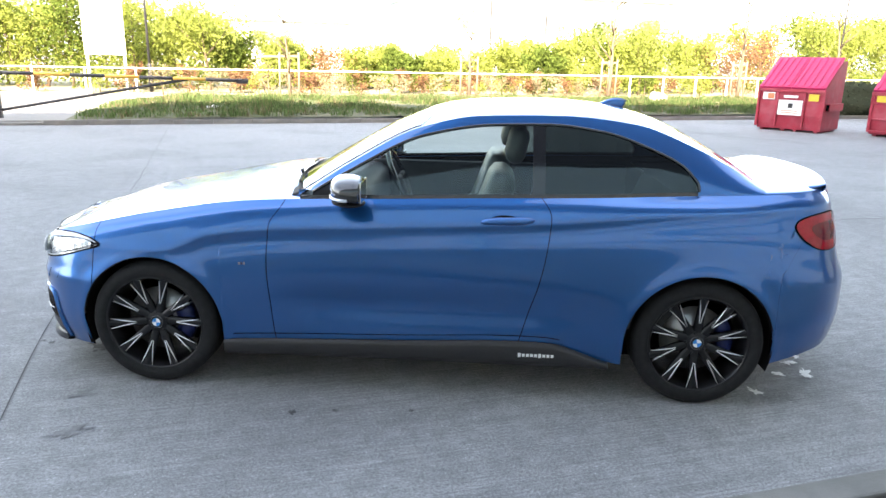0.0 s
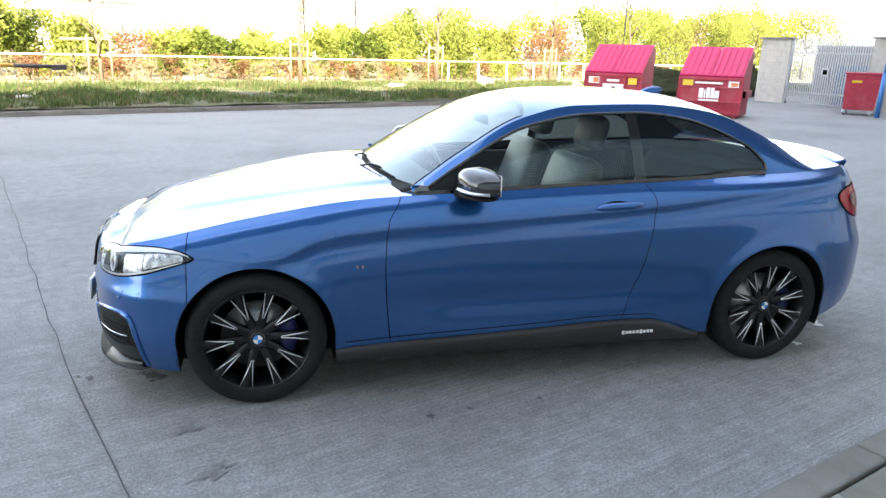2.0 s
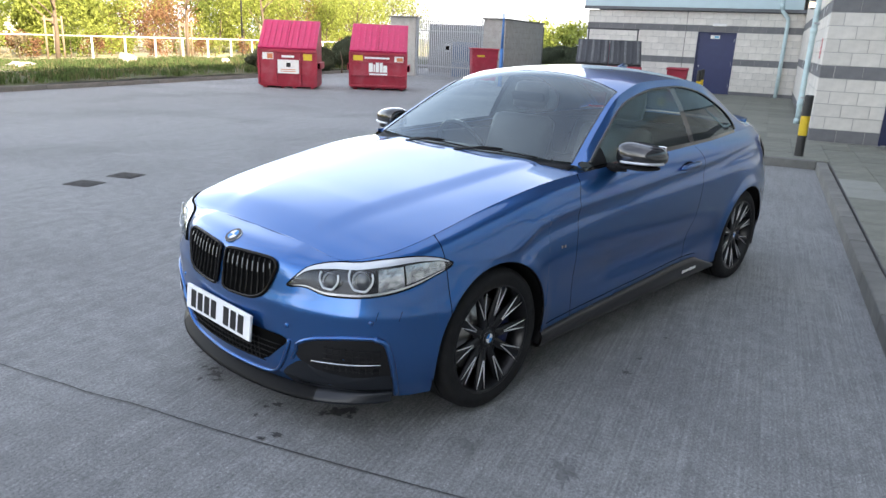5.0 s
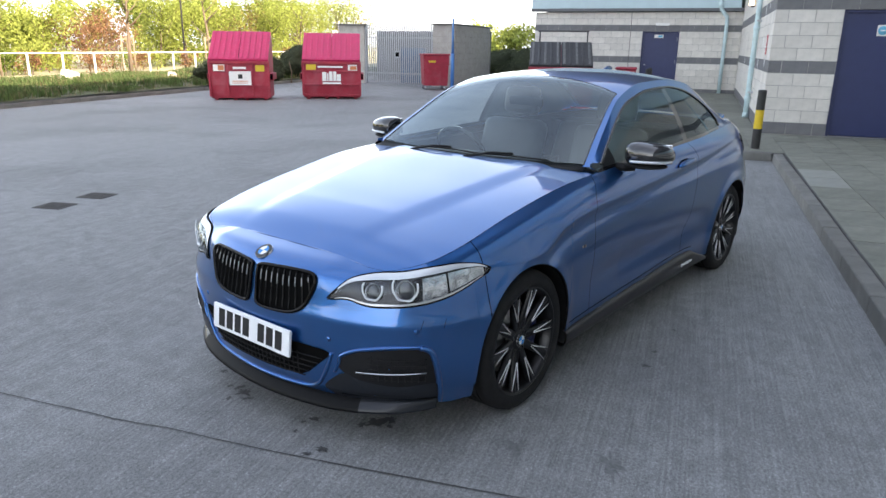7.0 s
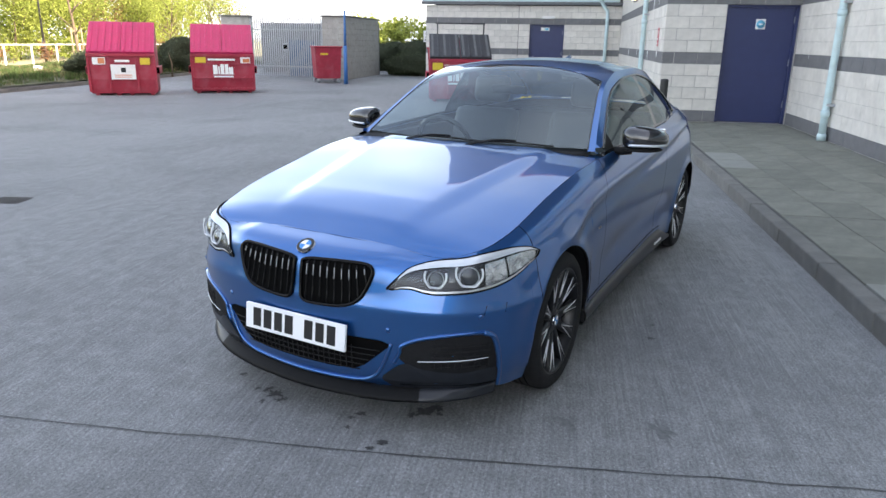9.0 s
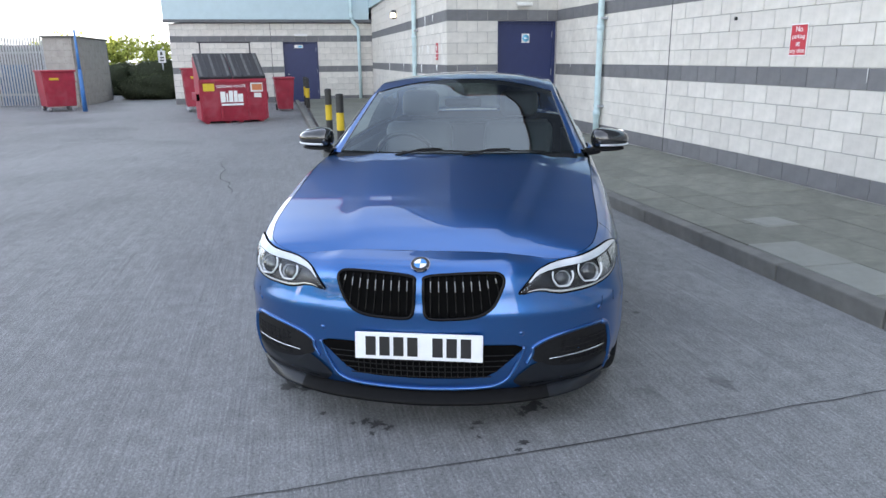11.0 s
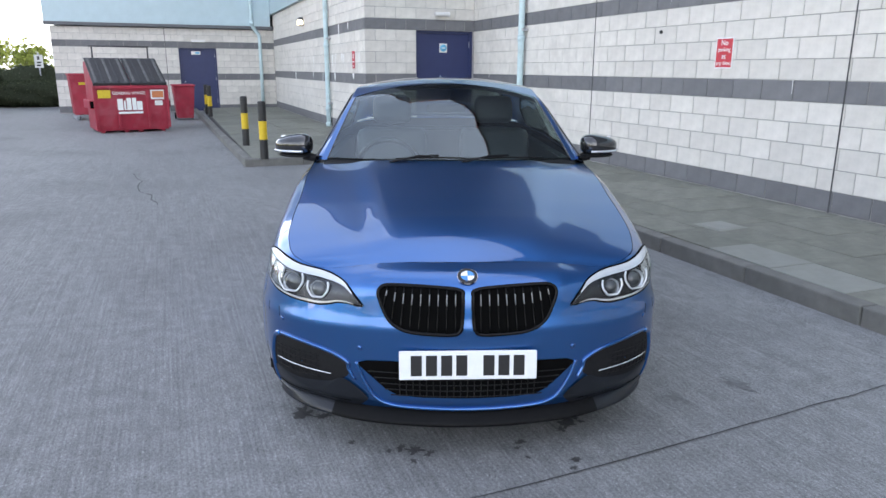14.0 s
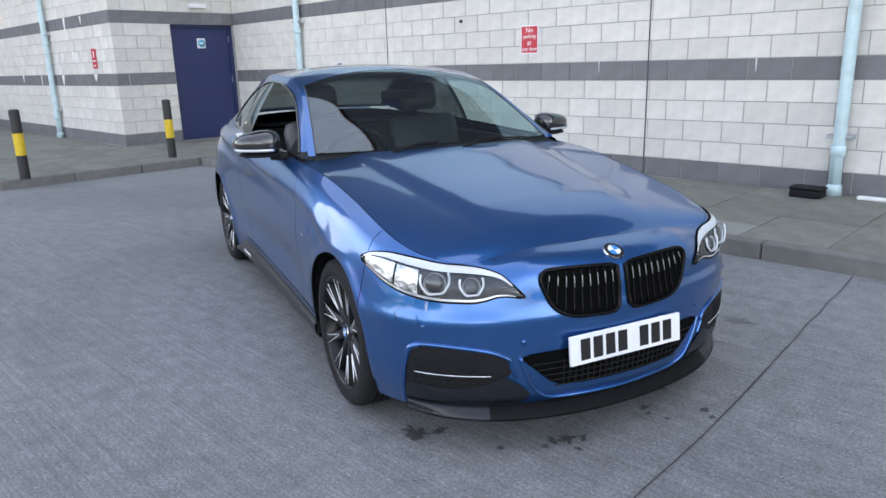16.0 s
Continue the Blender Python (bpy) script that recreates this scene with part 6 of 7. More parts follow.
def facing(p0, p1):
    """Pose of a bin whose front foot runs from p0 (its left) to p1 (its right)."""
    (x0, y0), (x1, y1) = p0, p1
    a = math.degrees(math.atan2(y1 - y0, x1 - x0))
    m = Matrix.Translation(((x0 + x1) / 2, (y0 + y1) / 2, 0)) @ pose(0, 0, 0, 0, 0, a)
    return m @ Matrix.Translation((0, 0.50, 0))


skip_bin("recycling_bin", facing((13.66, 11.62), (14.42, 10.16)), 1.62, "red steel bin with pinkish lids and a white poster", "red", "poster")
skip_bin("waste_bin", facing((15.38, 9.66), (16.12, 8.14)), 1.66, "red steel bin with pinkish lids and a white mark", "red", "plain")
skip_bin("general_waste_bin", facing((15.08, 2.80), (15.42, 1.24)), 1.58, "red steel bin with black lids beside the pavement", "black", "general")


def wheeled_bin(m, w, d, h, label, mark=True):
    """Four-wheeled red steel container with a low lid."""
    b = empty("wheeled_bin", m, label, "waste bin", "wheeled bins")
    bm = bmesh.new()
    vs = [bm.verts.new((x * (w / 2 - (.05 if z < .5 else 0)), y * (d / 2 - (.05 if z < .5 else 0)), z)) for z in (.16, h) for y in (-1, 1) for x in (-1, 1)]
    for q in ((0, 1, 3, 2), (4, 6, 7, 5), (0, 4, 5, 1), (2, 3, 7, 6), (0, 2, 6, 4), (1, 5, 7, 3)):
        bm.faces.new([vs[i] for i in q])
    bmesh.ops.bevel(bm, geom=list(bm.edges), offset=.02, segments=2, affect="EDGES")
    part("bin_body", bm, M["bin_red"], b)
    bm = bmesh.new()
    add_box(bm, (-w / 2 - .03, -d / 2 - .03, h), (w / 2 + .03, d / 2 + .03, h + .06), .02)
    part("bin_lid", bm, M["bin_red"], b)
    for sx in (-1, 1):
        for sy in (-1, 1):
            k = lathe("castor", [(.0005, -.025), (.075, -.025), (.08, 0), (.075, .025), (.0005, .025)], M["galv"], b, "", 20)
            k.matrix_basis = pose(sx * (w / 2 - .12), sy * (d / 2 - .1), .08, 0, 0, 20)
            rod("castor_fork", (sx * (w / 2 - .12), sy * (d / 2 - .1), .08), (sx * (w / 2 - .12), sy * (d / 2 - .1), .18), .02, M["galv"], b)
    rod("side_handle", (w / 2 + .05, -d * .3, h * .75), (w / 2 + .05, d * .3, h * .75), .018, M["bin_red"], b)
    for sy in (-1, 1):
        rod("handle_stay", (w / 2 - .02, sy * d * .28, h * .75), (w / 2 + .05, sy * d * .28, h * .75), .012, M["bin_red"], b)
    if mark:
        boxed("yellow_sticker", (-w * .3, -d / 2 - .006, h * .8), (-w * .02, -d / 2 - .001, h * .8 + .07), M["sticker_yellow"], b, "", 0)
    return b


wheeled_bin(Matrix.Translation((21.85, 7.95, 0)) @ pose(0, 0, 0, 0, 0, -62), 0.95, 1.05, 1.22, "red wheeled steel bin beside the palisade gate")
wheeled_bin(Matrix.Translation((20.2, 3.3, 0)) @ pose(0, 0, 0, 0, 0, -80), 1.1, 0.95, 1.25, "red wheeled steel bin behind the general waste bin")
# small two-wheeled bin
sb_ = empty("small_bin", Matrix.Translation((19.25, 0.78, 0)) @ pose(0, 0, 0, 0, 0, -86), "red two-wheeled plastic bin beside the kerb", "waste bin")
bm = bmesh.new()
vs = [bm.verts.new((x * k, y * k2, z)) for z, k, k2 in ((.06, .22, .26), (.95, .29, .34)) for y in (-1, 1) for x in (-1, 1)]
for q in ((0, 1, 3, 2), (4, 6, 7, 5), (0, 4, 5, 1), (2, 3, 7, 6), (0, 2, 6, 4), (1, 5, 7, 3)):
    bm.faces.new([vs[i] for i in q])
bmesh.ops.bevel(bm, geom=list(bm.edges), offset=.02, segments=2, affect="EDGES")
part("bin_body", bm, M["bin_red"], sb_)
bm = bmesh.new()
add_box(bm, (-.31, -.37, .95), (.31, .37, 1.02), .025)
part("bin_lid", bm, M["bin_red"], sb_)
for sx in (-1, 1):
    k = lathe("bin_wheel", [(.0005, -.02), (.09, -.02), (.10, 0), (.09, .02), (.0005, .02)], M["tyre"], sb_, "", 20)
    k.matrix_basis = pose(sx * .24, .30, .10, 0, 0, 90)


# ---- enclosure: block piers, palisade gate, blue post ----
def enclosure():
    block_wall("enclosure_wall", (23.5, 8.65, 0), (0, -1, 0), 0.9, 11, (-1, 0, 0), label="grey block pier of the bin store", dark=set(), pale="block_dark", bed="mortar_dark")
    block_wall("enclosure_side", (28.4, 7.75, 0), (-1, 0, 0), 4.9, 11, (0, -1, 0), label="grey block side wall of the bin store", dark=set(), pale="block_dark", bed="mortar_dark")
    block_wall("enclosure_wall", (24.3, 13.2, 0), (0, -1, 0), 1.2, 11, (-1, 0, 0), label="grey block pier of the bin store", dark=set(), pale="block_dark", bed="mortar_dark")
    tagged(boxed("enclosure_coping", (23.42, 7.70, 11 * COURSE), (23.85, 8.70, 11 * COURSE + .06), M["kerb"]), "concrete coping on the pier", "coping", kind="structure")
    tagged(boxed("enclosure_coping", (23.86, 7.70, 11 * COURSE), (28.5, 8.05, 11 * COURSE + .06), M["kerb"]), "concrete coping on the bin store wall", "coping", kind="structure")
    tagged(boxed("enclosure_coping", (24.2, 11.95, 11 * COURSE), (24.65, 13.25, 11 * COURSE + .06), M["kerb"]), "concrete coping on the pier", "coping", kind="structure")
    tagged(boxed("enclosure_back", (28.5, 7.8, 0), (28.75, 13.4, 2.2), M["block_grey"]), "grey back wall of the bin store", "wall", kind="structure")
    g = empty("palisade_gate", Matrix.Translation((24.32, 11.99, 0)) @ pose(0, 0, 0, 0, 0, -102), "closed galvanised palisade gate between block piers", "gate")
    n = 34
    for k in range(n):
        x = .06 + k * (3.35 / n)
        v = [(x - .032, -.02, .08), (x - .012, 0, .08), (x + .012, 0, .08), (x + .032, -.02, .08), (x - .032, -.02, 2.30), (x - .012, 0, 2.37), (x + .012, 0, 2.37), (x + .032, -.02, 2.30)]
        mesh_ob("pale", v, [(0, 1, 5, 4), (1, 2, 6, 5), (2, 3, 7, 6)], M["galv"], g)
    for z in (.45, 1.85):
        boxed("gate_rail", (.0, .004, z - .03), (3.38, .05, z + .03), M["galv"], g)
    for x in (.0, 3.38):
        boxed("gate_post", (x - .04, .0, 0), (x + .04, .08, 2.25), M["galv"], g)
    boxed("gate_lock", (1.55, -.06, 1.05), (1.85, -.02, 1.35), M["galv"], g)
    # dark plate on the solid lock box, coloured as the shade of its hole
    boxed("lock_hole_shade", (1.61, -.066, 1.12), (1.79, -.058, 1.28), M["void"], g, "", 0)
    tagged(boxed("stored_frame", (25.6, 9.9, 0), (26.0, 10.9, 1.45), M["stored"], None, "", .02), "blue steel frame stored behind the gate", "frame")
    p = empty("blue_post", Matrix.Translation((21.2, 7.02, 0)), "tall blue painted post with a flared foot beside the bin store", "post")
    rod("post_foot", (0, 0, 0), (0, 0, 1.3), .075, M["blue_post"], p, "", .06)
    rod("post_shaft", (0, 0, 1.3), (0.0, 0.0, 2.48), .05, M["blue_post"], p, "", .03)


enclosure()

# ---- covers, stains, litter on the yard ----
for x, y in ((1.93, 4.43), (2.45, 4.43)):
    c = empty("gully_grate", pose(x, y, 0.0, 0, 0, 8), "dark cast iron gully grate set in the yard", "grate", "gully grates")
    boxed("grate_frame", (-.13, -.15, -.04), (.13, .15, .006), M["iron"], c, "", 0)
    for k in range(6):
        boxed("grate_bar", (-.11 + k * .039, -.13, .004), (-.092 + k * .039, .13, .012), M["iron"], c, "", .003)


def spot(x, y, r, mat, label, category, seed, z=0.0042, stretch=1.0, turn=0.0):
    random.seed(seed)
    n = 26
    v = [(0, 0, z)]
    for k in range(n):
        a = 2 * math.pi * k / n
        q = r * (0.7 + 0.9 * noise.noise(Vector((math.cos(a) * 2.6 + seed, math.sin(a) * 2.6, seed * .7))))
        px, py = q * math.cos(a) * stretch, q * math.sin(a)
        v.append((px * math.cos(turn) - py * math.sin(turn), px * math.sin(turn) + py * math.cos(turn), z))
    ob = mesh_ob("oil_spot" if mat == M["oil"] else "ground_patch", v, [(0, k + 1, (k + 1) % n + 1) for k in range(n)], mat)
    ob.location = (x, y, 0)
    return tagged(ob, label, category, kind="structure")


random.seed(5)
spots = [(-0.66, -0.25, .040), (-0.69, -0.21, .026), (-0.61, -0.30, .032), (-0.66, -0.32, .018), (-0.63, 0.43, .040), (-0.67, 0.38, .024), (-0.60, 0.48, .022), (-0.48, 0.65, .020), (-0.16, 0.79, .050), (-0.22, 0.72, .030),
         (-0.72, 0.0, .022), (-0.76, 0.04, .014), (-0.92, -0.14, .024), (-0.97, -0.10, .018), (-0.84, 0.03, .018), (-0.70, 0.46, .014), (0.35, -1.30, .024), (0.55, -1.33, .018), (0.9, -1.42, .016), (-0.60, 0.53, .016)]
for k, (x, y, r) in enumerate(spots):
    spot(x, y, r, M["oil"], "dark oil spot on the concrete", "stain", k + 1, stretch=random.uniform(1.0, 1.8), turn=random.uniform(0, 3))
M["damp"] = material("damp_concrete_patch", (0.145, 0.147, 0.149), 0.75, 0, 0.35, 60, 0.3, 120)
for k, (x, y, r, st) in enumerate(((-0.60, -1.24, .05, 2.4), (-0.62, -0.87, .055, 1.3))):
    spot(x, y, r, M["damp"], "darker worn patch on the concrete", "stain", 40 + k, 0.0036, st, 0.3)
for k, (x, y, r) in enumerate(((3.11, -1.39, .035), (3.10, -1.53, .045), (2.68, -1.65, .035), (2.95, -1.50, .03), (3.22, -1.33, .02))):
    spot(x, y, r, M["paper"], "white scrap of paper on the concrete", "litter", 60 + k, 0.006, 1.5, k)

# ---- verge, road, fence and greenery beyond the yard ----
def verge():
    """Raised grass bank with a rounded profile."""
    rows = []
    for x in np.linspace(-3.6, 46, 120):
        row = []
        for k in np.linspace(0, 1, 14):
            y = VERGE + 0.10 + (21.6 - VERGE) * k + VERGE_SLOPE * x * (1 - k)
            z = 0.10 + 0.24 * math.sin(math.pi * min(1, k * 0.9 + .04)) ** 0.8 * min(1, (x + 3.6) / 2.5 + .1) + 0.05 * noise.noise(Vector((x * .8, y * .8, 0)))
            row.append((x, y, max(z, .02)))
        rows.append(row)
    v, f = grid(np.array(rows), flip=True)
    return tagged(mesh_ob("verge", v, f, M["soil"], smooth=True), "rough grass verge behind the kerb", "verge", kind="structure")


verge()
tagged(boxed("road", (-90, 21.7, -0.02), (140, 26.0, 0.03), M["asphalt"], None, "", 0), "pale sunlit road beyond the verge", "road", kind="structure")
tagged(boxed("far_bank", (-120, 26.6, -0.02), (170, 90, 0.06), M["earth"], None, "", 0), "dry earth bank under the bushes", "ground", kind="structure")
tagged(boxed("verge_end", (-40, VERGE + 0.65, -0.03), (-3.4, 21.6, 0.035), M["asphalt"], None, "", 0), "pale surfaced entry beside the verge", "road", kind="structure")


def blades(name, n, area, height, mat, label, seed, lift):
    """Grass tufts: thin bent blades in clumps."""
    rng = np.random.RandomState(seed)
    verts, faces = [], []
    x0, x1, y0, y1 = area
    clumps = n // 9
    for _ in range(clumps):
        cx, u = rng.uniform(x0, x1), rng.beta(1.0, 1.4)
        cy = (y0 + VERGE_SLOPE * cx) * (1 - u) + y1 * u
        patch = 0.45 + 1.3 * (noise.noise(Vector((cx * .5, cy * .5, 3))) + .5)
        for _ in range(9):
            x, y = cx + rng.normal(0, .08), cy + abs(rng.normal(0, .08))
            h = height * rng.uniform(.4, 1.0) * max(.35, patch)
            a, lean = rng.uniform(0, math.pi), rng.normal(0, .6)
            w = rng.uniform(.006, .014)
            z = lift(x, y)
            dx, dy = math.cos(a) * w, math.sin(a) * w
            lx, ly = -math.sin(a) * lean * h, math.cos(a) * lean * h
            i = len(verts)
            verts += [(x - dx, y - dy, z), (x + dx, y + dy, z), (x + dx * .7 + lx * .4, y + dy * .7 + ly * .4, z + h * .6), (x - dx * .7 + lx * .4, y - dy * .7 + ly * .4, z + h * .6), (x + lx, y + ly, z + h)]
            faces += [(i, i + 1, i + 2, i + 3), (i + 3, i + 2, i + 4)]
    return tagged(mesh_ob(name, verts, faces, mat), label, "grass", kind="stuff")


def bank_z(x, y):
    edge = VERGE + .10 + VERGE_SLOPE * x
    k = np.clip((y - edge) / (21.6 - edge), 0, 1)
    return max(.05, 0.08 + 0.24 * math.sin(math.pi * min(1, k * 0.9 + .04)) ** 0.8 * min(1, max(0, (x + 3.6) / 2.5 + .1)))


blades("dry_grass", 17000, (-3.4, 34, VERGE + 0.14, 20.9), 0.17, M["grass_dry"], "dry straw grass among the green on the verge", 4, bank_z)
blades("grass", 62000, (-3.4, 34, VERGE + 0.14, 20.9), 0.17, M["grass"], "rough green grass on the verge", 3, bank_z)


def leaf_cloud(rng, centres, n, size, squash=1.0):
    """Small leaves scattered in clumps about the centres; each leaf an island."""
    def unit(a):
        return a / (np.linalg.norm(a, axis=1, keepdims=True) + 1e-9)
    P = []
    for (cx, cy, cz, r), share in centres:
        k = max(4, int(n * share))
        q = r * np.sqrt(rng.uniform(.06, 1.0, (k, 1))) * rng.uniform(.75, 1.15, (k, 1))
        P.append(np.array((cx, cy, cz)) + unit(rng.normal(0, 1, (k, 3))) * q * np.array((1, 1, squash)))
    P = np.concatenate(P)
    P = P[P[:, 2] > .05]
    k = len(P)
    s = size * rng.uniform(.5, 1.3, (k, 1))
    u = unit(rng.normal(0, 1, (k, 3)))
    w = unit(np.cross(u, rng.normal(0, 1, (k, 3))))
    V = np.stack([P - u * s, P + w * s * .45, P + u * s, P - w * s * .45], 1).reshape(-1, 3)
    return V.tolist(), np.arange(4 * k).reshape(-1, 4).tolist()


def limb_tree(parent, rng, base, height, spread, limbs, mat):
    """Tapered stems with limbs; returns the limb tips."""
    tips = []
    x, y, z = base
    trunk = [(x, y, z - .05)]
    lean = rng.normal(0, .06, 2)
    for t in (.25, .5, .75, 1.0):
        trunk.append((x + lean[0] * t * height + rng.normal(0, .03), y + lean[1] * t * height + rng.normal(0, .03), z + height * t))
    r0 = .018 * height + .012
    tube("trunk", trunk, [r0, r0 * .8, r0 * .6, r0 * .38, r0 * .15], mat, parent, "", False, 7)
    for k in range(limbs):
        t = rng.uniform(.25, .95)
        i = min(int(t * 4), 3)
        a = np.array(trunk[i]) * (1 - (t * 4 - i)) + np.array(trunk[i + 1]) * (t * 4 - i)
        ang = rng.uniform(0, 2 * math.pi)
        L = spread * rng.uniform(.5, 1.0) * (1.15 - t * .6)
        b = a + np.array((math.cos(ang) * L * .6, math.sin(ang) * L * .6, L * .55))
        c = b + np.array((math.cos(ang) * L * .35, math.sin(ang) * L * .35, L * .45))
        tube("limb", [a, b, c], [r0 * .4, r0 * .25, r0 * .08], mat, parent, "", False, 5)
        tips += [b, c]
    tips.append(np.array(trunk[-1]))
    return tips


def bush(x, y, height, spread, mat, label, seed, n=1500, size=.11, name="bush", limbs=9, density=1.0):
    rng = np.random.RandomState(seed)
    b = empty(name, pose(x, y, 0.05), label, "bush", "bushes behind the road")
    tips = limb_tree(b, rng, (0, 0, 0), height * .8, spread, limbs, M["bark"])
    cs = [((p[0], p[1], p[2], spread * rng.uniform(.28, .5)), 1 / len(tips)) for p in tips]
    cs += [((rng.normal(0, spread * .5), rng.normal(0, spread * .4), height * rng.uniform(.12, .5), spread * .5), .06) for _ in range(6)]
    v, f = leaf_cloud(rng, cs, int(n * density), size)
    mesh_ob("crown", v, f, mat, b)
    return b


rng = np.random.RandomState(21)
# fence of white rails along the road
fence = empty("road_fence", Matrix(), "white painted post-and-rail fence along the road", "fence")
for a, b in ((-42.0, -4.0), (-4.0, 20.0), (20.0, 48.0)):
    rod("fence_rail", (a, 26.2, 1.02), (b, 26.2, 1.02), .026, M["white_rail"], fence)
for k in range(50):
    x = -42 + k * 1.83
    if -2.5 < x < 17.5:
        continue
    boxed("fence_post", (x - .032, 26.17, 0), (x + .032, 26.235, 1.05), M["white_rail"], fence, "", .006)

kinds = [("leaf", "leafy spring-green bush beyond the road"), ("leaf", "leafy spring-green bush beyond the road"), ("leaf_russet", "russet thin-leaved bush beyond the road"), ("leaf_dark", "dark green bush beyond the road")]
tops = smooth_line([-40, -16, -8, -3, 1, 4, 8, 13, 16, 20, 24, 29, 33, 38, 46, 60], [4.2, 4.2, 4.0, 3.9, 2.7, 1.9, 1.8, 2.1, 2.6, 3.5, 3.0, 2.9, 4.3, 4.5, 5.0, 5.4])
k = 0
x = -34.0
while x < 62:
    far = rng.uniform(28.2, 31.5)
    h = float(tops(x)) * rng.uniform(.8, 1.08)
    russet = (25 < x < 30) or (x > 30 and k % 7 == 3) or (1 < x < 6 and k % 3 == 0)
    key, lab = kinds[2] if russet else kinds[3] if k % 5 == 4 else kinds[0]
    bush(x, far, h, h * rng.uniform(.5, .68), M[key], lab, 100 + k, 3600 if -14 < x < 46 else 1600, .085 if not russet else .06, density=.5 if russet else 1.0)
    x += rng.uniform(1.1, 1.8)
    k += 1
for k in range(22):
    x = -30 + k * 4.2 + rng.uniform(-1, 1)
    bush(x, rng.uniform(33, 37), max(1.6, float(tops(x)) * rng.uniform(.8, 1.08)), max(1.3, float(tops(x)) * .5), M["leaf" if k % 4 else "leaf_dark"], "tall leafy bush in the far thicket", 300 + k, 2600, .13)
# low scrub at the fence foot
for k in range(34):
    x = -14 + k * 1.75 + rng.uniform(-.5, .5)
    bush(x, rng.uniform(26.7, 27.6), rng.uniform(.55, 1.1), .65, M[("leaf_russet", "leaf", "leaf_russet", "leaf_dark")[k % 4]], "low scrubby bush behind the white fence", 400 + k, 420, .06, "scrub", 5)


for k in range(26):
    x = -2.5 + k * .8 + rng.uniform(-.3, .3)
    bush(x, rng.uniform(26.35, 26.8), rng.uniform(.7, 1.05), .55, M[("straw", "leaf_russet", "straw")[k % 3]], "dry straw-coloured scrub along the fence", 460 + k, 420, .05, "scrub", 5)


def young_tree(x, y, h, seed, stakes, leafy):
    """Thin planted tree held by timber stakes with a cross tie."""
    rng = np.random.RandomState(seed)
    z = bank_z(x, y) - .03
    t = empty("young_tree", pose(x, y, z), "young bare tree held by timber stakes on the verge", "tree", "young trees on the verge")
    tips = limb_tree(t, rng, (0, 0, 0), h, h * .28, 12, M["bark"])
    v, f = leaf_cloud(rng, [((p[0], p[1], p[2], .35), 1 / len(tips)) for p in tips], leafy, .05)
    mesh_ob("crown", v, f, M["leaf"], t)
    for k in range(stakes):
        dx = -.32 + k * .64 / max(1, stakes - 1)
        rod("stake", (dx, .05, -.05), (dx + .02, .05, 1.55), .035, M["stake"], t)
    boxed("stake_tie", (-.36, .07, 1.38), (.36, .10, 1.46), M["stake"], t)
    return t


for k, (x, y, h, st) in enumerate(((1.95, 20.6, 3.0, 3), (8.4, 20.6, 3.2, 3), (14.0, 20.4, 4.0, 3), (19.6, 20.0, 3.9, 3), (24.0, 19.5, 3.8, 3), (1.3, 20.9, 1.2, 0))):
    young_tree(x, y, h, 500 + k, st, 130)

# lamp posts and the barrier at the entry
for x, y, h in ((-3.15, 27.2, 8.0), (31.8, 27.4, 8.5), (14.0, 34.0, 9.0), (20.0, 40.0, 10.0), (44, 30, 9)):
    p = empty("lamp_post", pose(x, y, 0), "dark slender lamp post beyond the road", "lamp post", "lamp posts")
    rod("post_base", (0, 0, 0), (0, 0, 1.2), .08, M["pole_dark"], p)
    rod("post_shaft", (0, 0, 1.2), (0, 0, h), .055, M["pole_dark"], p, "", .035)
    rod("post_arm", (0, 0, h), (.9, 0, h + .15), .03, M["pole_dark"], p)
    boxed("lamp_head", (.8, -.1, h + .10), (1.35, .1, h + .2), M["pole_dark"], p, "", .03)
bar = empty("barrier", Matrix.Translation((-5.3, 14.9, 0)), "black and amber swing barrier on a braced post", "barrier")
boxed("barrier_post", (-.07, -.07, -.02), (.07, .07, 1.16), M["pole_dark"], bar, "", .01)
for k in range(7):
    rod("barrier_arm_length", (.07 + k * .78, 0, 1.10 - k * .018), (.07 + (k + 1) * .78, 0, 1.082 - k * .018), .042, M["amber" if k % 2 else "pole_dark"], bar)
boxed("arm_end", (5.50, -.07, .90), (5.80, .07, 1.02), M["pole_dark"], bar, "", .01)
rod("barrier_brace", (.05, 0, .22), (4.3, 0, .99), .035, M["pole_dark"], bar)
sb2 = empty("site_board", Matrix.Translation((-4.7, 26.9, 0)), "blank white board on two posts", "board")
boxed("board_panel", (-.75, -.03, 1.5), (.75, .03, 4.3), M["sticker_white"], sb2)
for x in (-.68, .68):
    boxed("board_post", (x - .05, .03, 0), (x + .05, .13, 4.2), M["galv"], sb2)
# pale sheds and steel frame far behind the bushes
for lo, hi in (((18, 62, 0), (44, 80, 8.2)), ((-6, 70, 0), (12, 86, 5.5))):
    s = empty("far_shed", Matrix(), "pale grey industrial shed far beyond the bushes", "building", "far sheds")
    boxed("shed_wall", lo, (hi[0], hi[1], hi[2] - .6), M["shed_grey"], s, "", .02)
    boxed("shed_roof", (lo[0] - .4, lo[1] - .4, hi[2] - .6), (hi[0] + .4, hi[1] + .4, hi[2]), M["clad"], s, "", .05)
    for k in range(5):
        x = lo[0] + (hi[0] - lo[0]) * (k + .5) / 5
        boxed("shed_window", (x - 1.2, lo[1] - .05, hi[2] * .55), (x + 1.2, lo[1] - .02, hi[2] * .72), M["clad_dark"], s, "", 0)

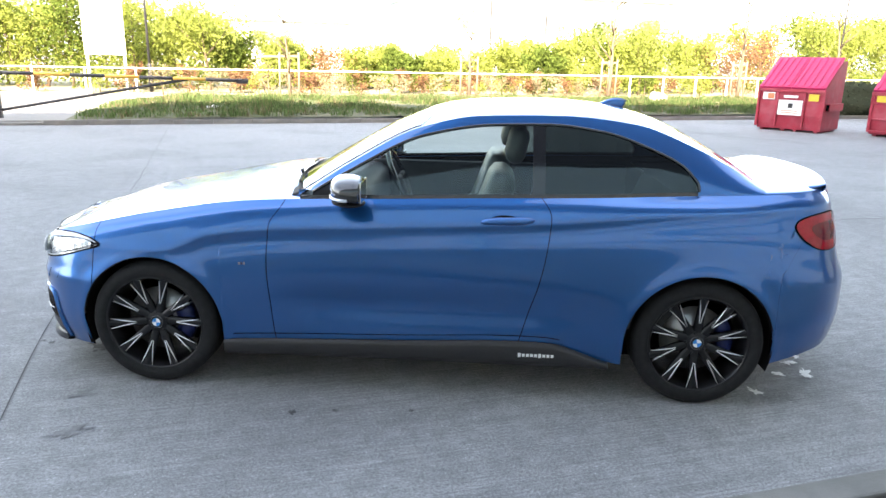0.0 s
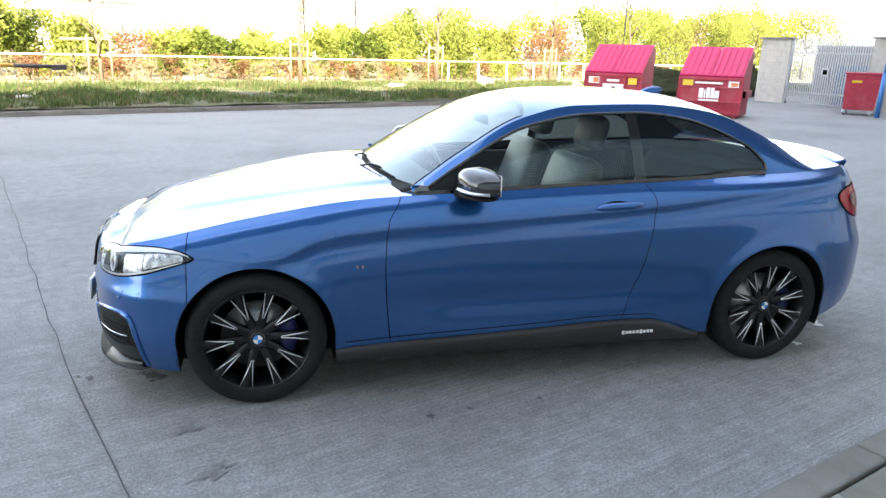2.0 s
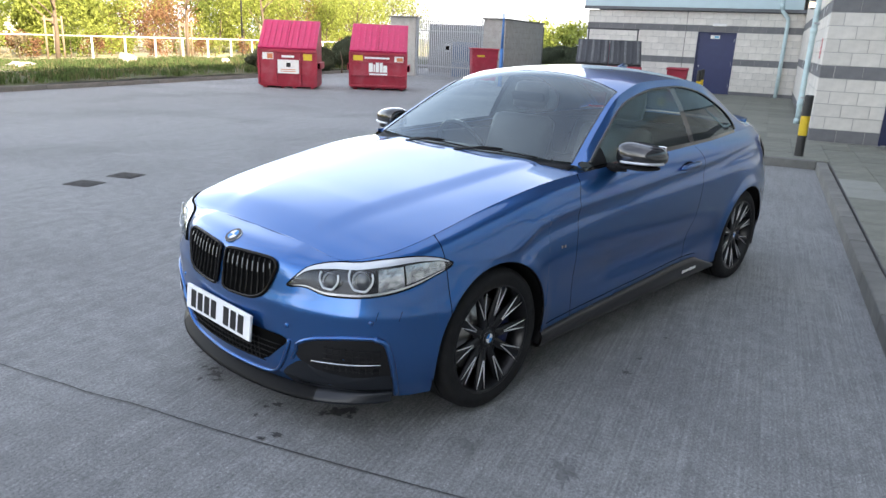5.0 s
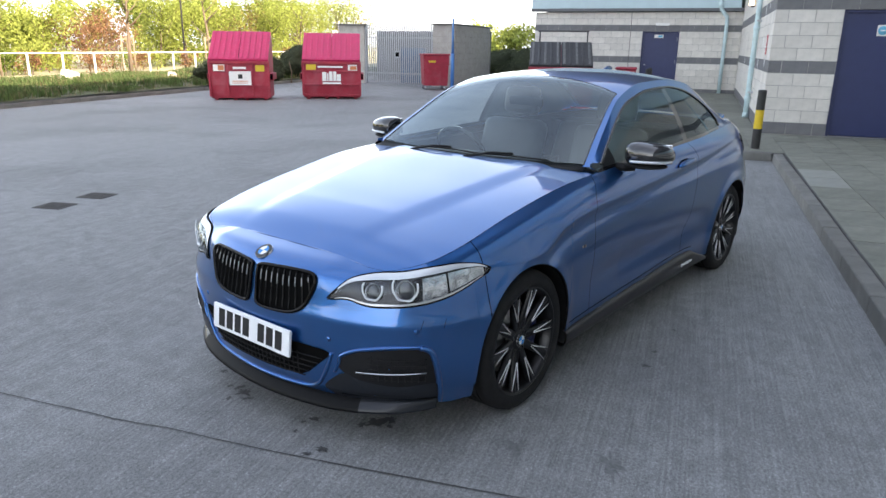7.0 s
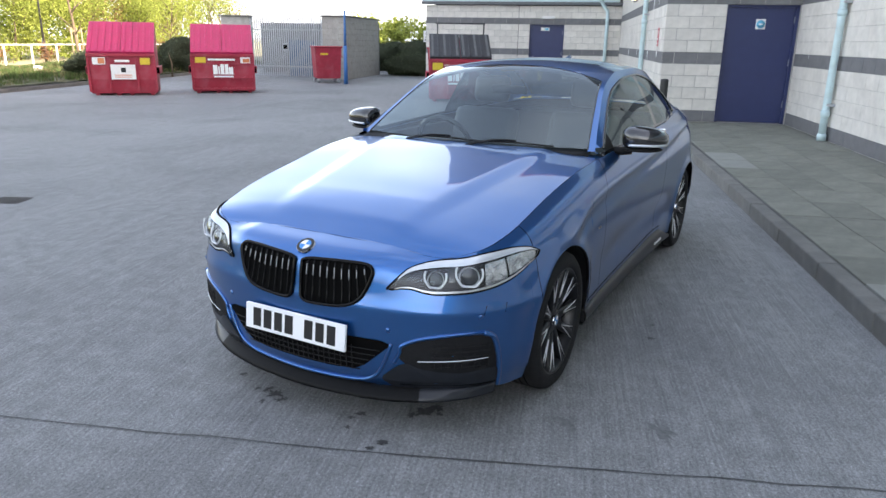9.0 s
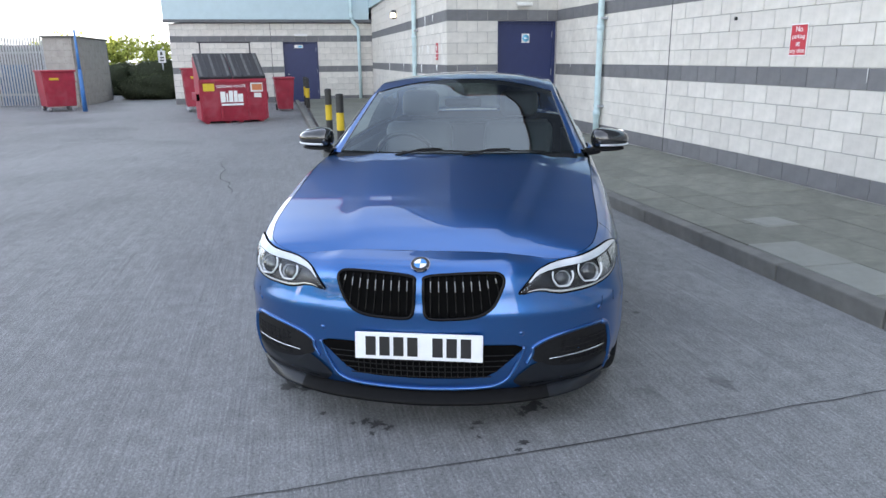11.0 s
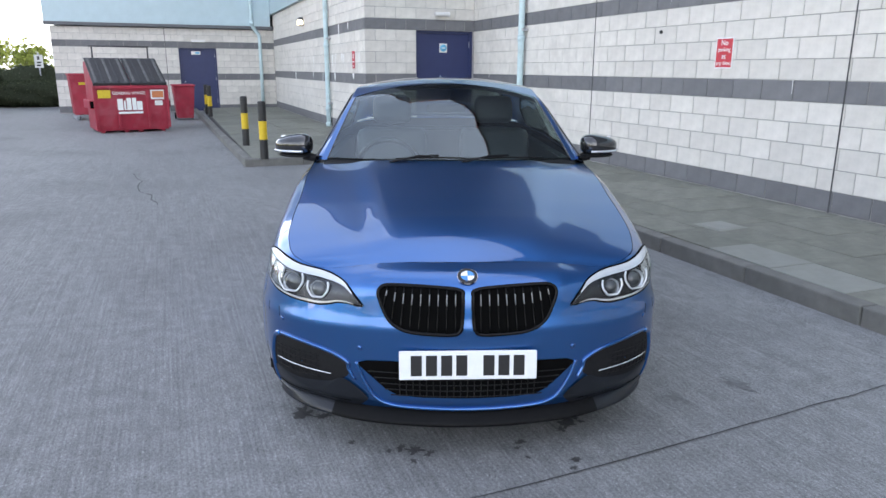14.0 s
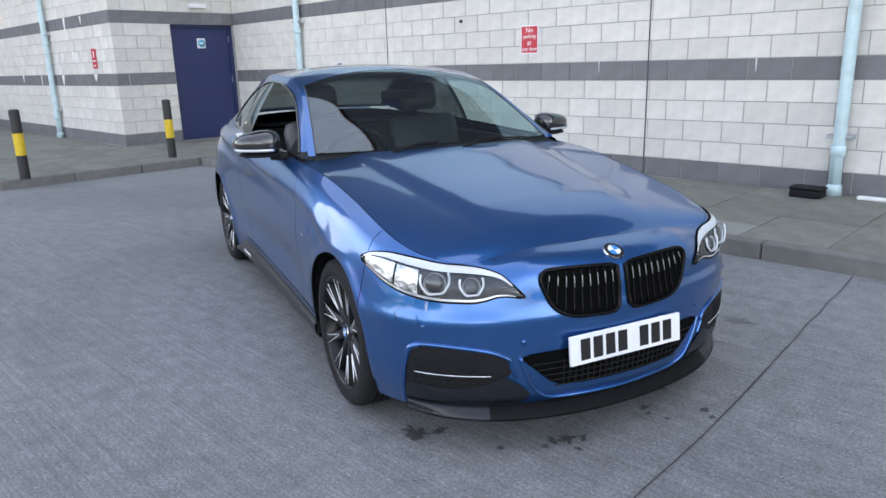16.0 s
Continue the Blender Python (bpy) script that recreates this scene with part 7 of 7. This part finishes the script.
# dark clipped hedge beside the end wall
def hedge(x, y, w, d, h, seed, label="dark clipped hedge beside the end wall"):
    rng = np.random.RandomState(seed)
    b = empty("hedge", pose(x, y, 0), label, "hedge", "hedges")
    # a dense clipped mound: an inner mass with small leaves all over it
    bm = bmesh.new()
    bmesh.ops.create_icosphere(bm, subdivisions=4, radius=1)
    for v in bm.verts:
        q = 1 + .24 * noise.noise(v.co * 1.9 + Vector((seed, 1, 4))) + .05 * noise.noise(v.co * 9)
        k = lambda t, e: math.copysign(abs(t) ** e, t)
        v.co = Vector((k(v.co.x, .95) * w / 2 * q, k(v.co.y, .95) * d / 2 * q, max(0, h * .40 + v.co.z * h * .60 * q)))
    skin_at = np.array([v.co for v in bm.verts])
    part("inner_mass", bm, M["leaf_hedge"], b, "", True)
    at = skin_at[rng.randint(0, len(skin_at), 9000)] + rng.normal(0, .035, (9000, 3))
    u = rng.normal(0, 1, (9000, 3))
    u /= np.linalg.norm(u, axis=1, keepdims=True)
    o = np.cross(u, rng.normal(0, 1, (9000, 3)))
    o /= np.linalg.norm(o, axis=1, keepdims=True)
    s = .034 * rng.uniform(.5, 1.3, (9000, 1))
    V = np.stack([at - u * s, at + o * s * .5, at + u * s, at - o * s * .5], 1).reshape(-1, 3)
    V[:, 2] = np.maximum(V[:, 2], .01)
    mesh_ob("crown", V.tolist(), np.arange(36000).reshape(-1, 4).tolist(), M["leaf_hedge"], b)
    for _ in range(7):
        px, py = rng.uniform(-w / 2, w / 2), rng.uniform(-d / 2, d / 2)
        tube("stem", [(px, py, -.02), (px + .05, py, h * .4), (px - .05, py + .05, h * .8)], [.04, .03, .01], M["bark"], b, "", False, 6)
    return b


hedge(28.9, 6.1, 2.8, 2.9, 0.95, 61)
hedge(32.4, 6.4, 3.2, 3.0, 1.55, 62)
hedge(33.5, 8.6, 3.0, 2.6, 1.4, 65)
hedge(20.6, 15.4, 5.0, 1.8, 1.15, 63, "low dark hedge at the end of the verge")
hedge(25.4, 15.4, 4.0, 1.8, 1.5, 64, "low dark hedge at the end of the verge")
for k in range(7):
    bush(38 + k * 3.2, 6 + k * 2.2, rng.uniform(2.1, 2.7) + .12 * k, 1.5, M["leaf"], "leafy bush beyond the end wall", 700 + k, 1200, .14)
ms = empty("site_sign", Matrix.Translation((31.2, 6.1, 0)), "small white site sign on a post by the hedge", "sign")
rod("sign_post", (.05, 0, 0), (.05, 0, 2.05), .03, M["galv"], ms)
boxed("sign_plate", (0, -.16, 1.45), (.018, .16, 1.98), M["sticker_white"], ms, "", .004)
for z0, z1, y0, y1 in ((1.78, 1.92, -.04, .05), (1.64, 1.70, -.09, .07), (1.52, 1.58, -.07, .09)):
    boxed("sign_bar", (-.004, y0, z0), (-.001, y1, z1), M["ink"], ms, "", 0)
# rubble and litter on the verge
for k, (x, y, w, h) in enumerate(((14.4, 17.6, .38, .22), (18.4, 17.0, .22, .14), (10.6, 17.4, .42, .10), (-0.4, 15.3, .20, .06), (20.6, 16.6, .16, .12))):
    rng2 = np.random.RandomState(800 + k)
    bm = bmesh.new()
    bmesh.ops.create_icosphere(bm, subdivisions=2, radius=1)
    for v in bm.verts:
        q = 1 + .35 * noise.noise(v.co * 1.7 + Vector((k, 2, 5)))
        v.co = Vector((v.co.x * w * q, v.co.y * w * .7 * q, (v.co.z * h + h * .6) * q))
    lump = part("rubble", bm, M["rubble"] if k != 3 else M["paper"], None)
    lump.location = (x, y, bank_z(x, y) - .02)
    tagged(lump, "pale lump of rubble on the grass" if k != 3 else "crumpled white litter by the kerb", "rubble" if k != 3 else "litter")
